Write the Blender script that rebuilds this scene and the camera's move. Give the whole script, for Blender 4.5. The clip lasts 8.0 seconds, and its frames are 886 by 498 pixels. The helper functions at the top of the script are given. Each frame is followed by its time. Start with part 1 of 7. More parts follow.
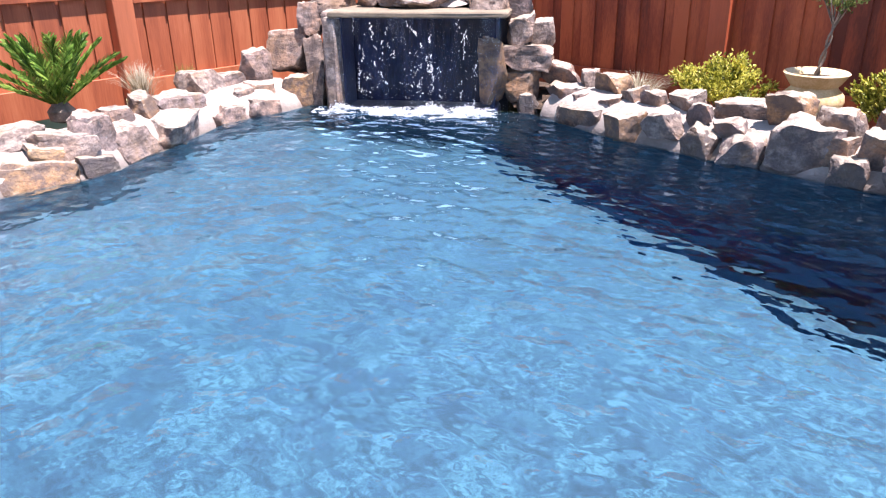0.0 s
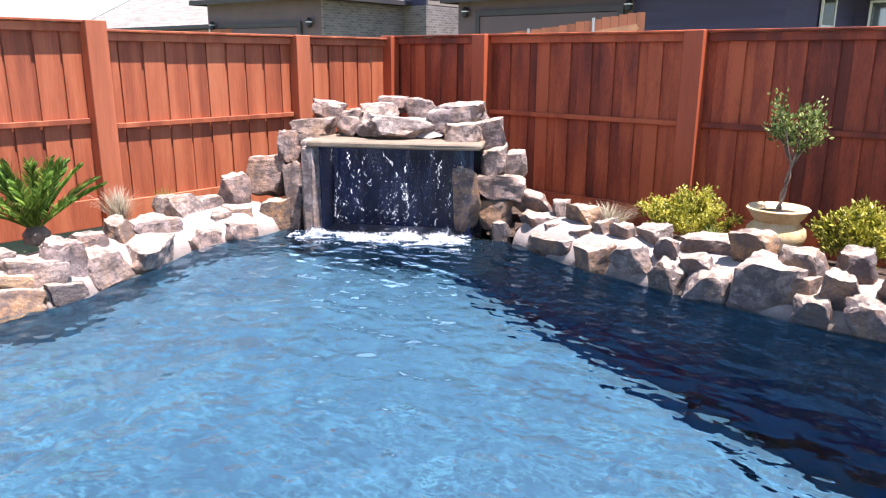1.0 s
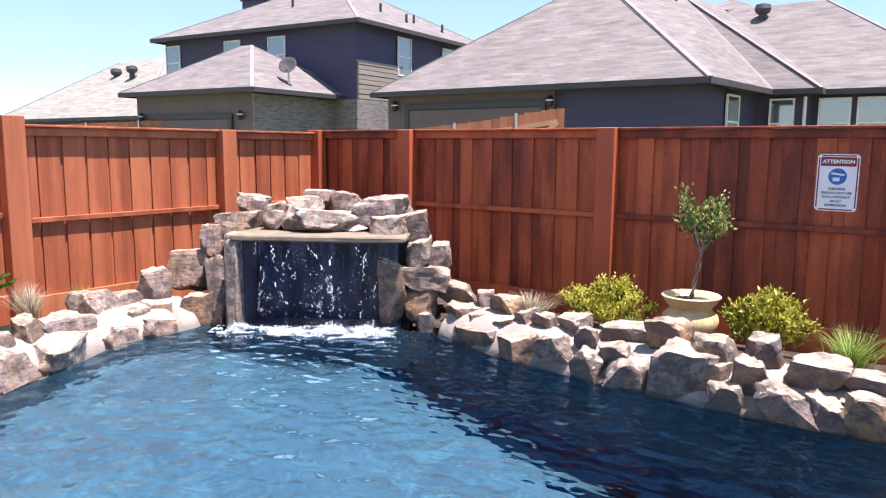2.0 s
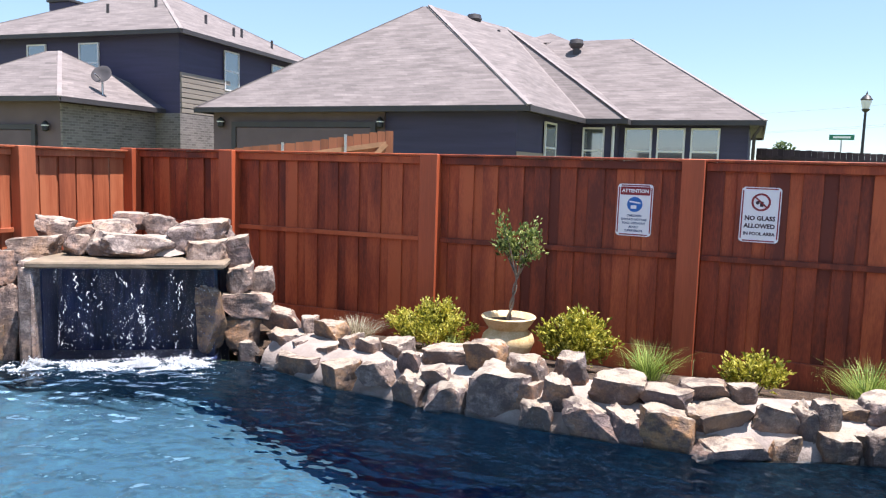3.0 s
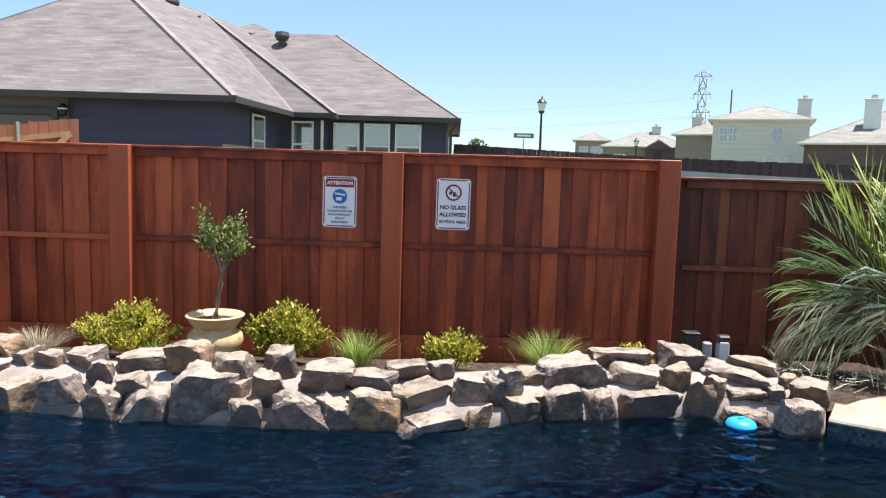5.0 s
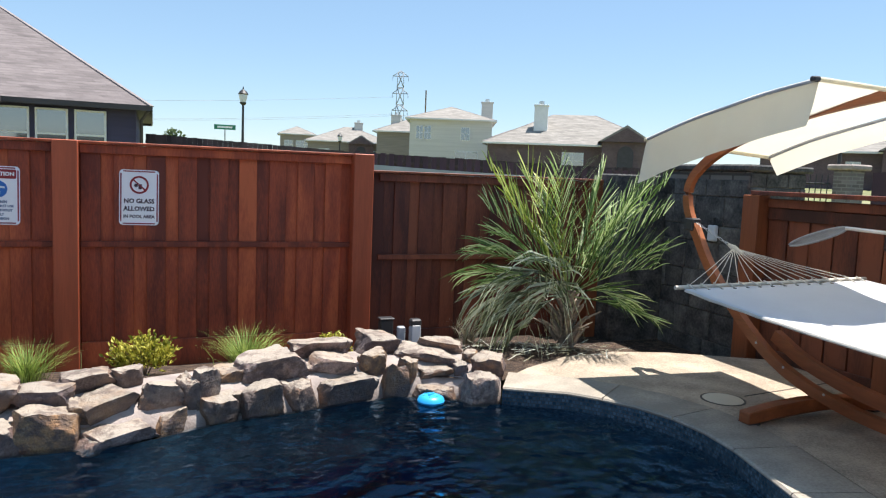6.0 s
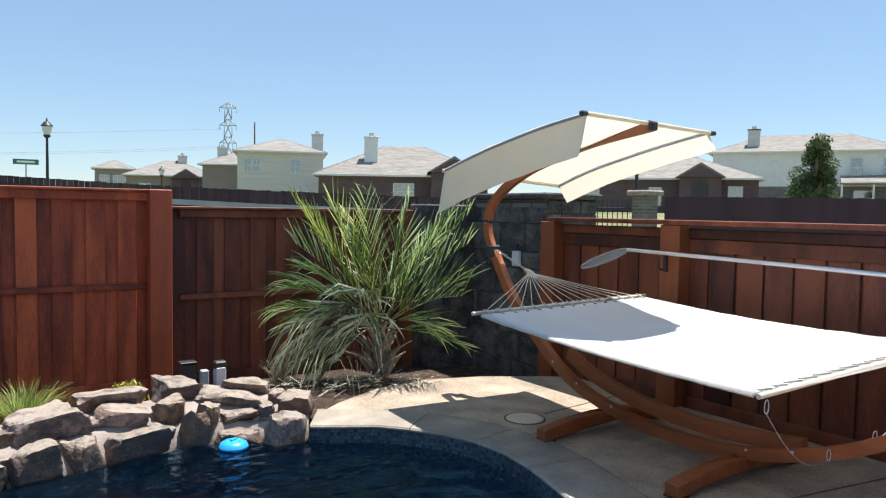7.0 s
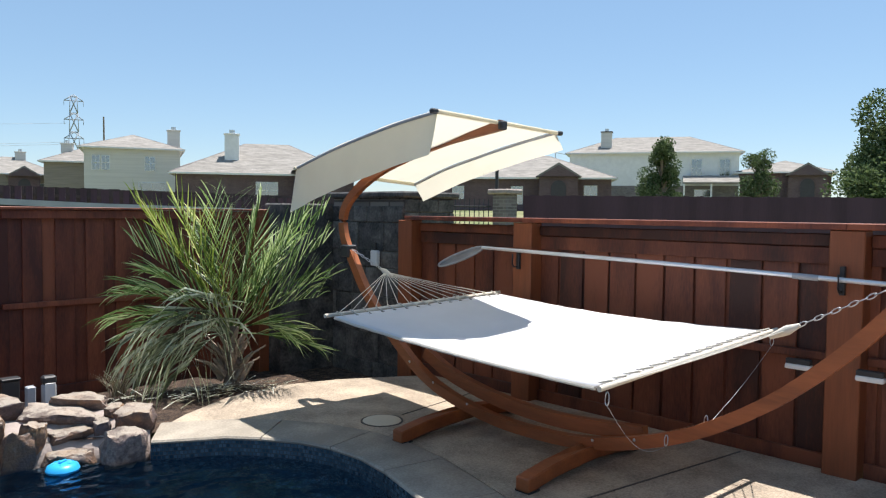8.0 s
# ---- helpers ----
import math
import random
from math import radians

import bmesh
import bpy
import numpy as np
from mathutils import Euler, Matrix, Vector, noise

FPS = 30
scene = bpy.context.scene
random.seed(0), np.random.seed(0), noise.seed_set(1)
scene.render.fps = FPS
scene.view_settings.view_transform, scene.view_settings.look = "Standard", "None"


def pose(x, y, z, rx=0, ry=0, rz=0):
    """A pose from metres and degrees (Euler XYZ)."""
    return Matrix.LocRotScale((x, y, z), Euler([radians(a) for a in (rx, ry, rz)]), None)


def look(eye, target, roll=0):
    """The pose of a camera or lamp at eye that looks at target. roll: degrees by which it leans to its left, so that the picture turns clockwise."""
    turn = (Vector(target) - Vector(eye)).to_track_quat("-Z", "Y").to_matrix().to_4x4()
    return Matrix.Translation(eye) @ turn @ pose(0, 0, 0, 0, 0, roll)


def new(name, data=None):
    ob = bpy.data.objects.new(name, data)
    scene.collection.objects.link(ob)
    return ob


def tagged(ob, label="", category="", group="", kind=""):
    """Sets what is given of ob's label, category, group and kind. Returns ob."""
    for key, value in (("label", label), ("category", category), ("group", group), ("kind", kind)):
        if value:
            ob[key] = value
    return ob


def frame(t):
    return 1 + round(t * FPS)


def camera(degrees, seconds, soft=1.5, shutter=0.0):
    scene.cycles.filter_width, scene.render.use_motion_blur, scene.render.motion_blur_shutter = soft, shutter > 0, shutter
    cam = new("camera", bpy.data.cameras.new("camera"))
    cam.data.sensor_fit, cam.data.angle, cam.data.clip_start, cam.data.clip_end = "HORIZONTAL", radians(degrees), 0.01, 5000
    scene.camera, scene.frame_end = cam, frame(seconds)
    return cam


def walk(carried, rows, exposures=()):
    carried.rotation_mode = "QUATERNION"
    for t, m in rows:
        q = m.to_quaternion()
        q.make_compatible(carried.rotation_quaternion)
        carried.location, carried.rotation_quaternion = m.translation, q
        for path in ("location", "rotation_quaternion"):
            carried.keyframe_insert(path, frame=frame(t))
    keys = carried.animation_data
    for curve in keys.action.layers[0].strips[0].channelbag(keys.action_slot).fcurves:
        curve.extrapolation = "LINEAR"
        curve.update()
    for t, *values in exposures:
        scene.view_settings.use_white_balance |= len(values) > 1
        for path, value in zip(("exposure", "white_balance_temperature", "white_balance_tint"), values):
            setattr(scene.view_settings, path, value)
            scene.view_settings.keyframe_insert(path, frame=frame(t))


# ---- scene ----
cam = camera(62.2, 8.0, soft=1.2)
PATH = [
    (0, (0.557, 0.166, 1.337), (-0.684, 1.527, 0.558), -0.9),
    (0.5, (0.636, 0.214, 1.441), (-0.652, 1.608, 0.812), -0.3),
    (1, (0.584, 0.245, 1.492), (-0.681, 1.709, 0.986), 0.3),
    (1.2, (0.575, 0.23, 1.505), (-0.675, 1.727, 1.061), 0.3),
    (2.3, (0.691, 0.289, 1.572), (-0.382, 1.959, 1.331), 0.8),
    (2.5, (0.697, 0.282, 1.595), (-0.295, 2.003, 1.364), 1.1),
    (3, (0.74, 0.317, 1.6), (-0.031, 2.149, 1.382), 1.6),
    (3.5, (0.761, 0.317, 1.612), (0.208, 2.228, 1.407), 2.2),
    (4, (0.78, 0.308, 1.608), (0.374, 2.255, 1.403), 1.7),
    (4.2, (0.785, 0.302, 1.606), (0.425, 2.258, 1.401), 1.5),
    (5.3, (0.827, 0.358, 1.575), (1.014, 2.338, 1.366), 2.0),
    (5.5, (0.841, 0.358, 1.571), (1.2, 2.314, 1.361), 2.2),
    (6, (0.894, 0.33, 1.576), (1.63, 2.179, 1.376), 2.3),
    (6.5, (1.02, 0.307, 1.587), (2.003, 2.042, 1.438), 1.6),
    (7, (1.132, 0.245, 1.593), (2.256, 1.896, 1.489), 0.9),
    (7.5, (1.199, 0.222, 1.592), (2.427, 1.797, 1.485), 0.6),
    (8, (1.268, 0.256, 1.593), (2.668, 1.681, 1.491), 0.6),
]
walk(cam, [(t, look(eye, target, roll)) for t, eye, target, roll in PATH], [(0.0, 1.55, 6400, 22), (1.2, 1.45, 6450, 20), (2.5, 1.25, 6500, 17), (4.0, 1.12, 6500, 12), (5.0, 1.05, 6500, 10), (6.5, 0.8, 6500, 10), (8.0, 0.7, 6450, 10)])

# ---- world and light ----
SUN_EL, SUN_AZ = radians(74), radians(86)          # azimuth clockwise from +y
sun_dir = Vector((math.cos(SUN_EL) * math.sin(SUN_AZ), math.cos(SUN_EL) * math.cos(SUN_AZ), math.sin(SUN_EL)))
world = bpy.data.worlds.new("sky")
scene.world = world
world.use_nodes = True
wn = world.node_tree.nodes
sky = wn.new("ShaderNodeTexSky")
sky.sky_type, sky.sun_disc = "NISHITA", False
sky.sun_elevation, sky.sun_rotation = SUN_EL, SUN_AZ
sky.air_density, sky.dust_density, sky.ozone_density = 1.0, 0.0, 2.0
wn["Background"].inputs["Strength"].default_value = 0.083
tint = wn.new("ShaderNodeMix")
tint.data_type, tint.blend_type = "RGBA", "MULTIPLY"
tint.inputs[0].default_value, tint.inputs[7].default_value = 1.0, (0.96, 0.98, 1.04, 1)
haze = wn.new("ShaderNodeMix")
haze.data_type = "RGBA"
haze.inputs[0].default_value, haze.inputs[7].default_value = 0.35, (3.0, 4.9, 6.6, 1)
world.node_tree.links.new(sky.outputs[0], tint.inputs[6])
world.node_tree.links.new(tint.outputs[2], haze.inputs[6])
world.node_tree.links.new(haze.outputs[2], wn["Background"].inputs["Color"])
sun = new("sun", bpy.data.lights.new("sun", "SUN"))
sun.data.energy, sun.data.angle, sun.data.color = 5.0, radians(0.53), (1.0, 0.95, 0.9)
sun.matrix_world = look(sun_dir * 50, (0, 0, 0))


# ---- materials ----
def material(name, base, rough=0.7, metal=0.0, **kw):
    """A Principled material: base colour, two scales of noise variation, bump and a spread per object."""
    m = bpy.data.materials.new(name)
    m.use_nodes = True
    nt = m.node_tree
    n, l = nt.nodes, nt.links
    b = n["Principled BSDF"]
    b.inputs["Roughness"].default_value, b.inputs["Metallic"].default_value = rough, metal
    tc = n.new("ShaderNodeTexCoord")
    mp = n.new("ShaderNodeMapping")
    mp.inputs["Scale"].default_value = kw.get("stretch", (1, 1, 1))
    l.new(tc.outputs["Object"], mp.inputs["Vector"])
    big, fine = n.new("ShaderNodeTexNoise"), n.new("ShaderNodeTexNoise")
    big.inputs["Scale"].default_value, fine.inputs["Scale"].default_value = kw.get("big", 3.0), kw.get("fine", 60.0)
    big.inputs["Detail"].default_value = fine.inputs["Detail"].default_value = 5
    info = n.new("ShaderNodeObjectInfo")
    off = n.new("ShaderNodeVectorMath")
    off.operation = "MULTIPLY_ADD"
    cmb = n.new("ShaderNodeCombineXYZ")
    for k in range(3):
        l.new(info.outputs["Random"], cmb.inputs[k])
    off.inputs[1].default_value = (37.0, 91.0, 53.0)
    l.new(cmb.outputs[0], off.inputs[0])
    l.new(mp.outputs[0], off.inputs[2])
    l.new(off.outputs[0], big.inputs["Vector"])
    l.new(off.outputs[0], fine.inputs["Vector"])
    ramp = n.new("ShaderNodeValToRGB")
    cols = kw.get("cols") or [tuple(c * (1 - kw.get("var", 0.2)) for c in base), base, tuple(min(1, c * (1 + kw.get("var", 0.2))) for c in base)]
    e = ramp.color_ramp.elements
    e[0].position, e[1].position = kw.get("span", (0.3, 0.7))
    e[0].color, e[1].color = (*cols[0], 1), (*cols[-1], 1)
    for k, c in enumerate(cols[1:-1]):
        p = e[0].position + (e[-1].position - e[0].position) * (k + 1) / (len(cols) - 1)
        e.new(p).color = (*c, 1)
    mixv = n.new("ShaderNodeMath")
    mixv.operation = "MULTIPLY_ADD"
    mixv.inputs[1].default_value = kw.get("grain", 0.35)
    l.new(fine.outputs["Fac"], mixv.inputs[0])
    sc = n.new("ShaderNodeMath")
    sc.operation = "MULTIPLY_ADD"
    sc.inputs[1].default_value, sc.inputs[2].default_value = 1.0, -0.5 * kw.get("grain", 0.35)
    l.new(big.outputs["Fac"], sc.inputs[0])
    l.new(sc.outputs[0], mixv.inputs[2])
    val = mixv.outputs[0]
    if kw.get("spread", 0):
        sp = n.new("ShaderNodeMath")
        sp.operation = "MULTIPLY_ADD"
        sp.inputs[1].default_value = kw["spread"]
        add = n.new("ShaderNodeMath")
        add.inputs[1].default_value = -0.5 * kw["spread"]
        l.new(info.outputs["Random"], sp.inputs[0])
        l.new(val, sp.inputs[2])
        l.new(sp.outputs[0], add.inputs[0])
        val = add.outputs[0]
    if kw.get("island", 0):
        geo = n.new("ShaderNodeNewGeometry")
        sp = n.new("ShaderNodeMath")
        sp.operation = "MULTIPLY_ADD"
        sp.inputs[1].default_value = kw["island"]
        add = n.new("ShaderNodeMath")
        add.inputs[1].default_value = -0.5 * kw["island"]
        l.new(geo.outputs["Random Per Island"], sp.inputs[0])
        l.new(val, sp.inputs[2])
        l.new(sp.outputs[0], add.inputs[0])
        val = add.outputs[0]
    l.new(val, ramp.inputs["Fac"])
    l.new(ramp.outputs["Color"], b.inputs["Base Color"])
    if kw.get("bump", 0.3):
        bp = n.new("ShaderNodeBump")
        bp.inputs["Strength"].default_value, bp.inputs["Distance"].default_value = kw.get("bump", 0.3), kw.get("depth", 0.01)
        l.new(mixv.outputs[0] if kw.get("bump_mix") else fine.outputs["Fac"], bp.inputs["Height"])
        l.new(bp.outputs[0], b.inputs["Normal"])
    for key, value in kw.get("extra", {}).items():
        b.inputs[key].default_value = value
    return m


M = {}
M["fence"] = material("stained_cedar", (0.25, 0.062, 0.02), 0.62, stretch=(1, 1, 0.2), big=5, fine=90, var=0.4, spread=0.35, bump=0.25, depth=0.004,
                      cols=[(0.15, 0.026, 0.011), (0.34, 0.061, 0.021), (0.54, 0.118, 0.038)])
# dimmer copy of the cedar; the low fence's weaker light is in its colour
M["brownfence"] = material("dim_brown_stained_cedar", (0.2, 0.06, 0.025), 0.62, stretch=(1, 1, 0.2), big=5, fine=90, spread=0.35, bump=0.25, depth=0.004,
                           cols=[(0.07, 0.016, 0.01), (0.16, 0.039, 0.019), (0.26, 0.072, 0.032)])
# lighter copy of the cedar, sunlight on the left fence put into its colour
M["sunfence"] = material("sunlit_cedar", (0.4, 0.13, 0.06), 0.65, stretch=(1, 1, 0.07), big=7, fine=90, spread=0.3, bump=0.25, depth=0.004,
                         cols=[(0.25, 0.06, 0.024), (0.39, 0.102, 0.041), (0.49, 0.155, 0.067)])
M["sunpost"] = material("sunlit_post", (0.4, 0.115, 0.05), 0.62, stretch=(1, 1, 0.07), big=5, fine=80, var=0.22, spread=0.1, bump=0.2, depth=0.003)
# darker copy of the brown cedar, the right fence's shade in its colour
M["shadefence"] = material("shaded_brown_stained_cedar", (0.14, 0.04, 0.02), 0.62, stretch=(1, 1, 0.2), big=5, fine=90, spread=0.35, bump=0.25, depth=0.004,
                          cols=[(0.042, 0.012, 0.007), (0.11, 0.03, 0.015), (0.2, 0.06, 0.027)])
M["brownpost"] = material("dim_brown_stained_post", (0.22, 0.066, 0.024), 0.6, stretch=(1, 1, 0.07), big=5, fine=80, var=0.25, spread=0.1, bump=0.2, depth=0.003)
M["post"] = material("stained_post", (0.42, 0.086, 0.031), 0.6, stretch=(1, 1, 0.07), big=5, fine=80, var=0.25, spread=0.1, bump=0.2, depth=0.003)
M["rawfence"] = material("plain_cedar", (0.25, 0.09, 0.045), 0.75, stretch=(1, 1, 0.1), big=6, var=0.3, spread=0.3, island=0.3)
M["oldfence"] = material("weathered_fence", (0.055, 0.036, 0.04), 0.8, stretch=(1, 1, 0.1), big=4, var=0.35, island=0.4)
M["mortar"] = material("mortar", (0.33, 0.275, 0.245), 0.9, big=8, fine=60, bump=0.5)
M["soil"] = material("mulch", (0.1, 0.065, 0.045), 0.95, big=14, fine=70, grain=0.8, bump=1.0, depth=0.03, cols=[(0.022, 0.014, 0.01), (0.066, 0.04, 0.026), (0.15, 0.1, 0.066)])
M["ground"] = material("dry_grass", (0.16, 0.17, 0.07), 0.95, big=0.4, fine=6, grain=0.6, cols=[(0.1, 0.13, 0.04), (0.17, 0.18, 0.07), (0.27, 0.24, 0.13)])
M["deck"] = material("textured_concrete", (0.37, 0.3, 0.225), 0.85, big=3.5, fine=85, grain=0.9, var=0.32, bump=0.8, depth=0.008)
M["coping"] = material("cast_coping", (0.35, 0.305, 0.245), 0.8, big=4, fine=70, grain=0.7, var=0.24, spread=0.3, bump=0.4, depth=0.006)
M["joint"] = material("joint", (0.1, 0.085, 0.07), 0.9)
# mottling contrast stands in for sunlight caustics on the pebble floor
M["plaster"] = material("caustic_pebble_plaster", (0.36, 0.5, 0.55), 0.8, big=9, fine=34, grain=0.9, bump=0.3, span=(0.3, 0.72),
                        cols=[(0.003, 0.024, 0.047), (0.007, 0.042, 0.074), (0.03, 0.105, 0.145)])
M["slab"] = material("flagstone", (0.22, 0.17, 0.12), 0.8, big=5, fine=50, var=0.25, bump=0.5)
# near-black navy carries the recess's shade and the curtain's blue sheen
M["cave"] = material("wet_shaded_plaster", (0.012, 0.02, 0.06), 0.3, big=2.5, stretch=(1, 1, 0.25), cols=[(0.002, 0.003, 0.01), (0.007, 0.011, 0.04), (0.02, 0.03, 0.095)])
M["foam"] = material("foam", (0.86, 0.89, 0.92), 0.5, var=0.08, bump=0)
M["sign"] = material("sign_white", (0.95, 0.92, 0.91), 0.4, var=0.02, bump=0)
M["red"] = material("sign_red", (0.3, 0.02, 0.025), 0.4, var=0.1, bump=0)
M["blue"] = material("sign_blue", (0.03, 0.16, 0.5), 0.4, var=0.1, bump=0)
M["ink"] = material("sign_ink", (0.06, 0.022, 0.035), 0.5, var=0.1, bump=0)
M["bluegrey"] = material("sign_small_print", (0.07, 0.1, 0.2), 0.5, var=0.1, bump=0)
M["pot"] = material("glazed_pot", (0.62, 0.45, 0.24), 0.45, big=6, var=0.2, cols=[(0.52, 0.33, 0.13), (0.7, 0.52, 0.29), (0.78, 0.64, 0.44)])
M["bark"] = material("bark", (0.22, 0.17, 0.13), 0.9, big=20, var=0.4, bump=0.8)
M["leaf"] = material("green_leaf", (0.08, 0.16, 0.03), 0.5, island=0.7, big=5, cols=[(0.07, 0.11, 0.025), (0.17, 0.23, 0.055), (0.38, 0.42, 0.13)], bump=0)
M["lime"] = material("lime_leaf", (0.28, 0.34, 0.03), 0.5, island=0.5, big=5, cols=[(0.15, 0.165, 0.016), (0.44, 0.42, 0.05), (0.72, 0.65, 0.14)], bump=0)
M["grass"] = material("grass_blade", (0.14, 0.24, 0.06), 0.6, island=0.8, big=5, cols=[(0.1, 0.16, 0.03), (0.27, 0.37, 0.07), (0.48, 0.56, 0.17)], bump=0)
M["straw"] = material("dry_grass_blade", (0.4, 0.34, 0.24), 0.7, island=0.8, cols=[(0.22, 0.18, 0.1), (0.42, 0.36, 0.26), (0.6, 0.54, 0.42)], bump=0)
M["cycad"] = material("cycad_leaf", (0.07, 0.17, 0.03), 0.35, island=0.6, cols=[(0.06, 0.13, 0.02), (0.15, 0.29, 0.045), (0.34, 0.48, 0.1)], bump=0)
M["palm"] = material("palm_blade", (0.13, 0.2, 0.06), 0.5, island=0.7, cols=[(0.05, 0.095, 0.025), (0.18, 0.29, 0.075), (0.5, 0.6, 0.28)], bump=0)
M["youngpalm"] = material("young_palm_blade", (0.3, 0.36, 0.06), 0.5, island=0.7, cols=[(0.1, 0.16, 0.02), (0.34, 0.43, 0.06), (0.66, 0.7, 0.22)], bump=0)
# grey-green low blades with their glossy highlights put into the colour
M["silverpalm"] = material("drooping_palm_blade", (0.3, 0.33, 0.2), 0.4, island=0.7, cols=[(0.09, 0.11, 0.05), (0.3, 0.34, 0.19), (0.64, 0.68, 0.5)], bump=0)
M["drypalm"] = material("dry_palm_blade", (0.42, 0.41, 0.32), 0.5, island=0.7, cols=[(0.22, 0.21, 0.13), (0.42, 0.42, 0.32), (0.62, 0.62, 0.52)], bump=0)
M["tree"] = material("tree_leaf", (0.05, 0.09, 0.025), 0.6, island=0.7, cols=[(0.04, 0.07, 0.022), (0.085, 0.13, 0.05), (0.16, 0.21, 0.09)], bump=0)
M["larch"] = material("oiled_larch", (0.3, 0.09, 0.028), 0.45, stretch=(1, 0.15, 1), big=8, fine=70, var=0.3, bump=0.15, depth=0.003)
M["canvas"] = material("cream_canvas", (0.8, 0.74, 0.57), 0.85, big=4, fine=200, var=0.05, bump=0.1, depth=0.002)
M["fabric"] = material("white_fabric", (0.7, 0.7, 0.715), 0.85, big=4, fine=220, var=0.04, bump=0.15, depth=0.002)
M["rope"] = material("rope", (0.6, 0.56, 0.48), 0.9, fine=200, var=0.15)
M["bar"] = material("spreader_wood", (0.62, 0.56, 0.46), 0.7, stretch=(0.2, 1, 1), var=0.2)
M["metal"] = material("galvanised", (0.6, 0.6, 0.6), 0.35, 0.9, var=0.1, bump=0.1)
M["alu"] = material("aluminium_tube", (0.72, 0.73, 0.75), 0.35, 0.6, var=0.08, bump=0)
M["black"] = material("black_plastic", (0.03, 0.03, 0.032), 0.5, var=0.2, bump=0.1)
M["grey"] = material("grey_plastic", (0.35, 0.37, 0.4), 0.5, var=0.1, bump=0.1)
M["white"] = material("white_paint", (0.75, 0.75, 0.74), 0.5, var=0.05, bump=0.1)
M["mesh"] = material("grey_net", (0.3, 0.31, 0.32), 0.7, fine=300, var=0.3, bump=0.4)
M["float"] = material("blue_float", (0.03, 0.38, 0.75), 0.35, var=0.1, bump=0)
M["navy"] = material("navy_siding", (0.047, 0.042, 0.088), 0.7, big=2, var=0.15, stretch=(0.3, 0.3, 4))
M["taupe"] = material("taupe_trim", (0.13, 0.092, 0.098), 0.7, big=2, var=0.12)
M["tan"] = material("tan_siding", (0.27, 0.235, 0.2), 0.8, big=2, var=0.15, stretch=(0.3, 0.3, 5))
M["cream"] = material("cream_siding", (0.6, 0.58, 0.53), 0.8, big=1, var=0.08, stretch=(0.2, 0.2, 6))
M["fascia"] = material("dark_fascia", (0.05, 0.045, 0.05), 0.6, var=0.15)
M["trim"] = material("window_trim", (0.72, 0.72, 0.7), 0.5, var=0.05)
M["iron"] = material("black_iron", (0.02, 0.02, 0.022), 0.5, var=0.2)
M["steel"] = material("tower_steel", (0.32, 0.35, 0.38), 0.6, var=0.1, bump=0)
M["green"] = material("sign_green", (0.02, 0.2, 0.12), 0.5, var=0.1, bump=0)
M["lampglass"] = material("lamp_glass", (0.7, 0.72, 0.72), 0.3, var=0.05, bump=0)


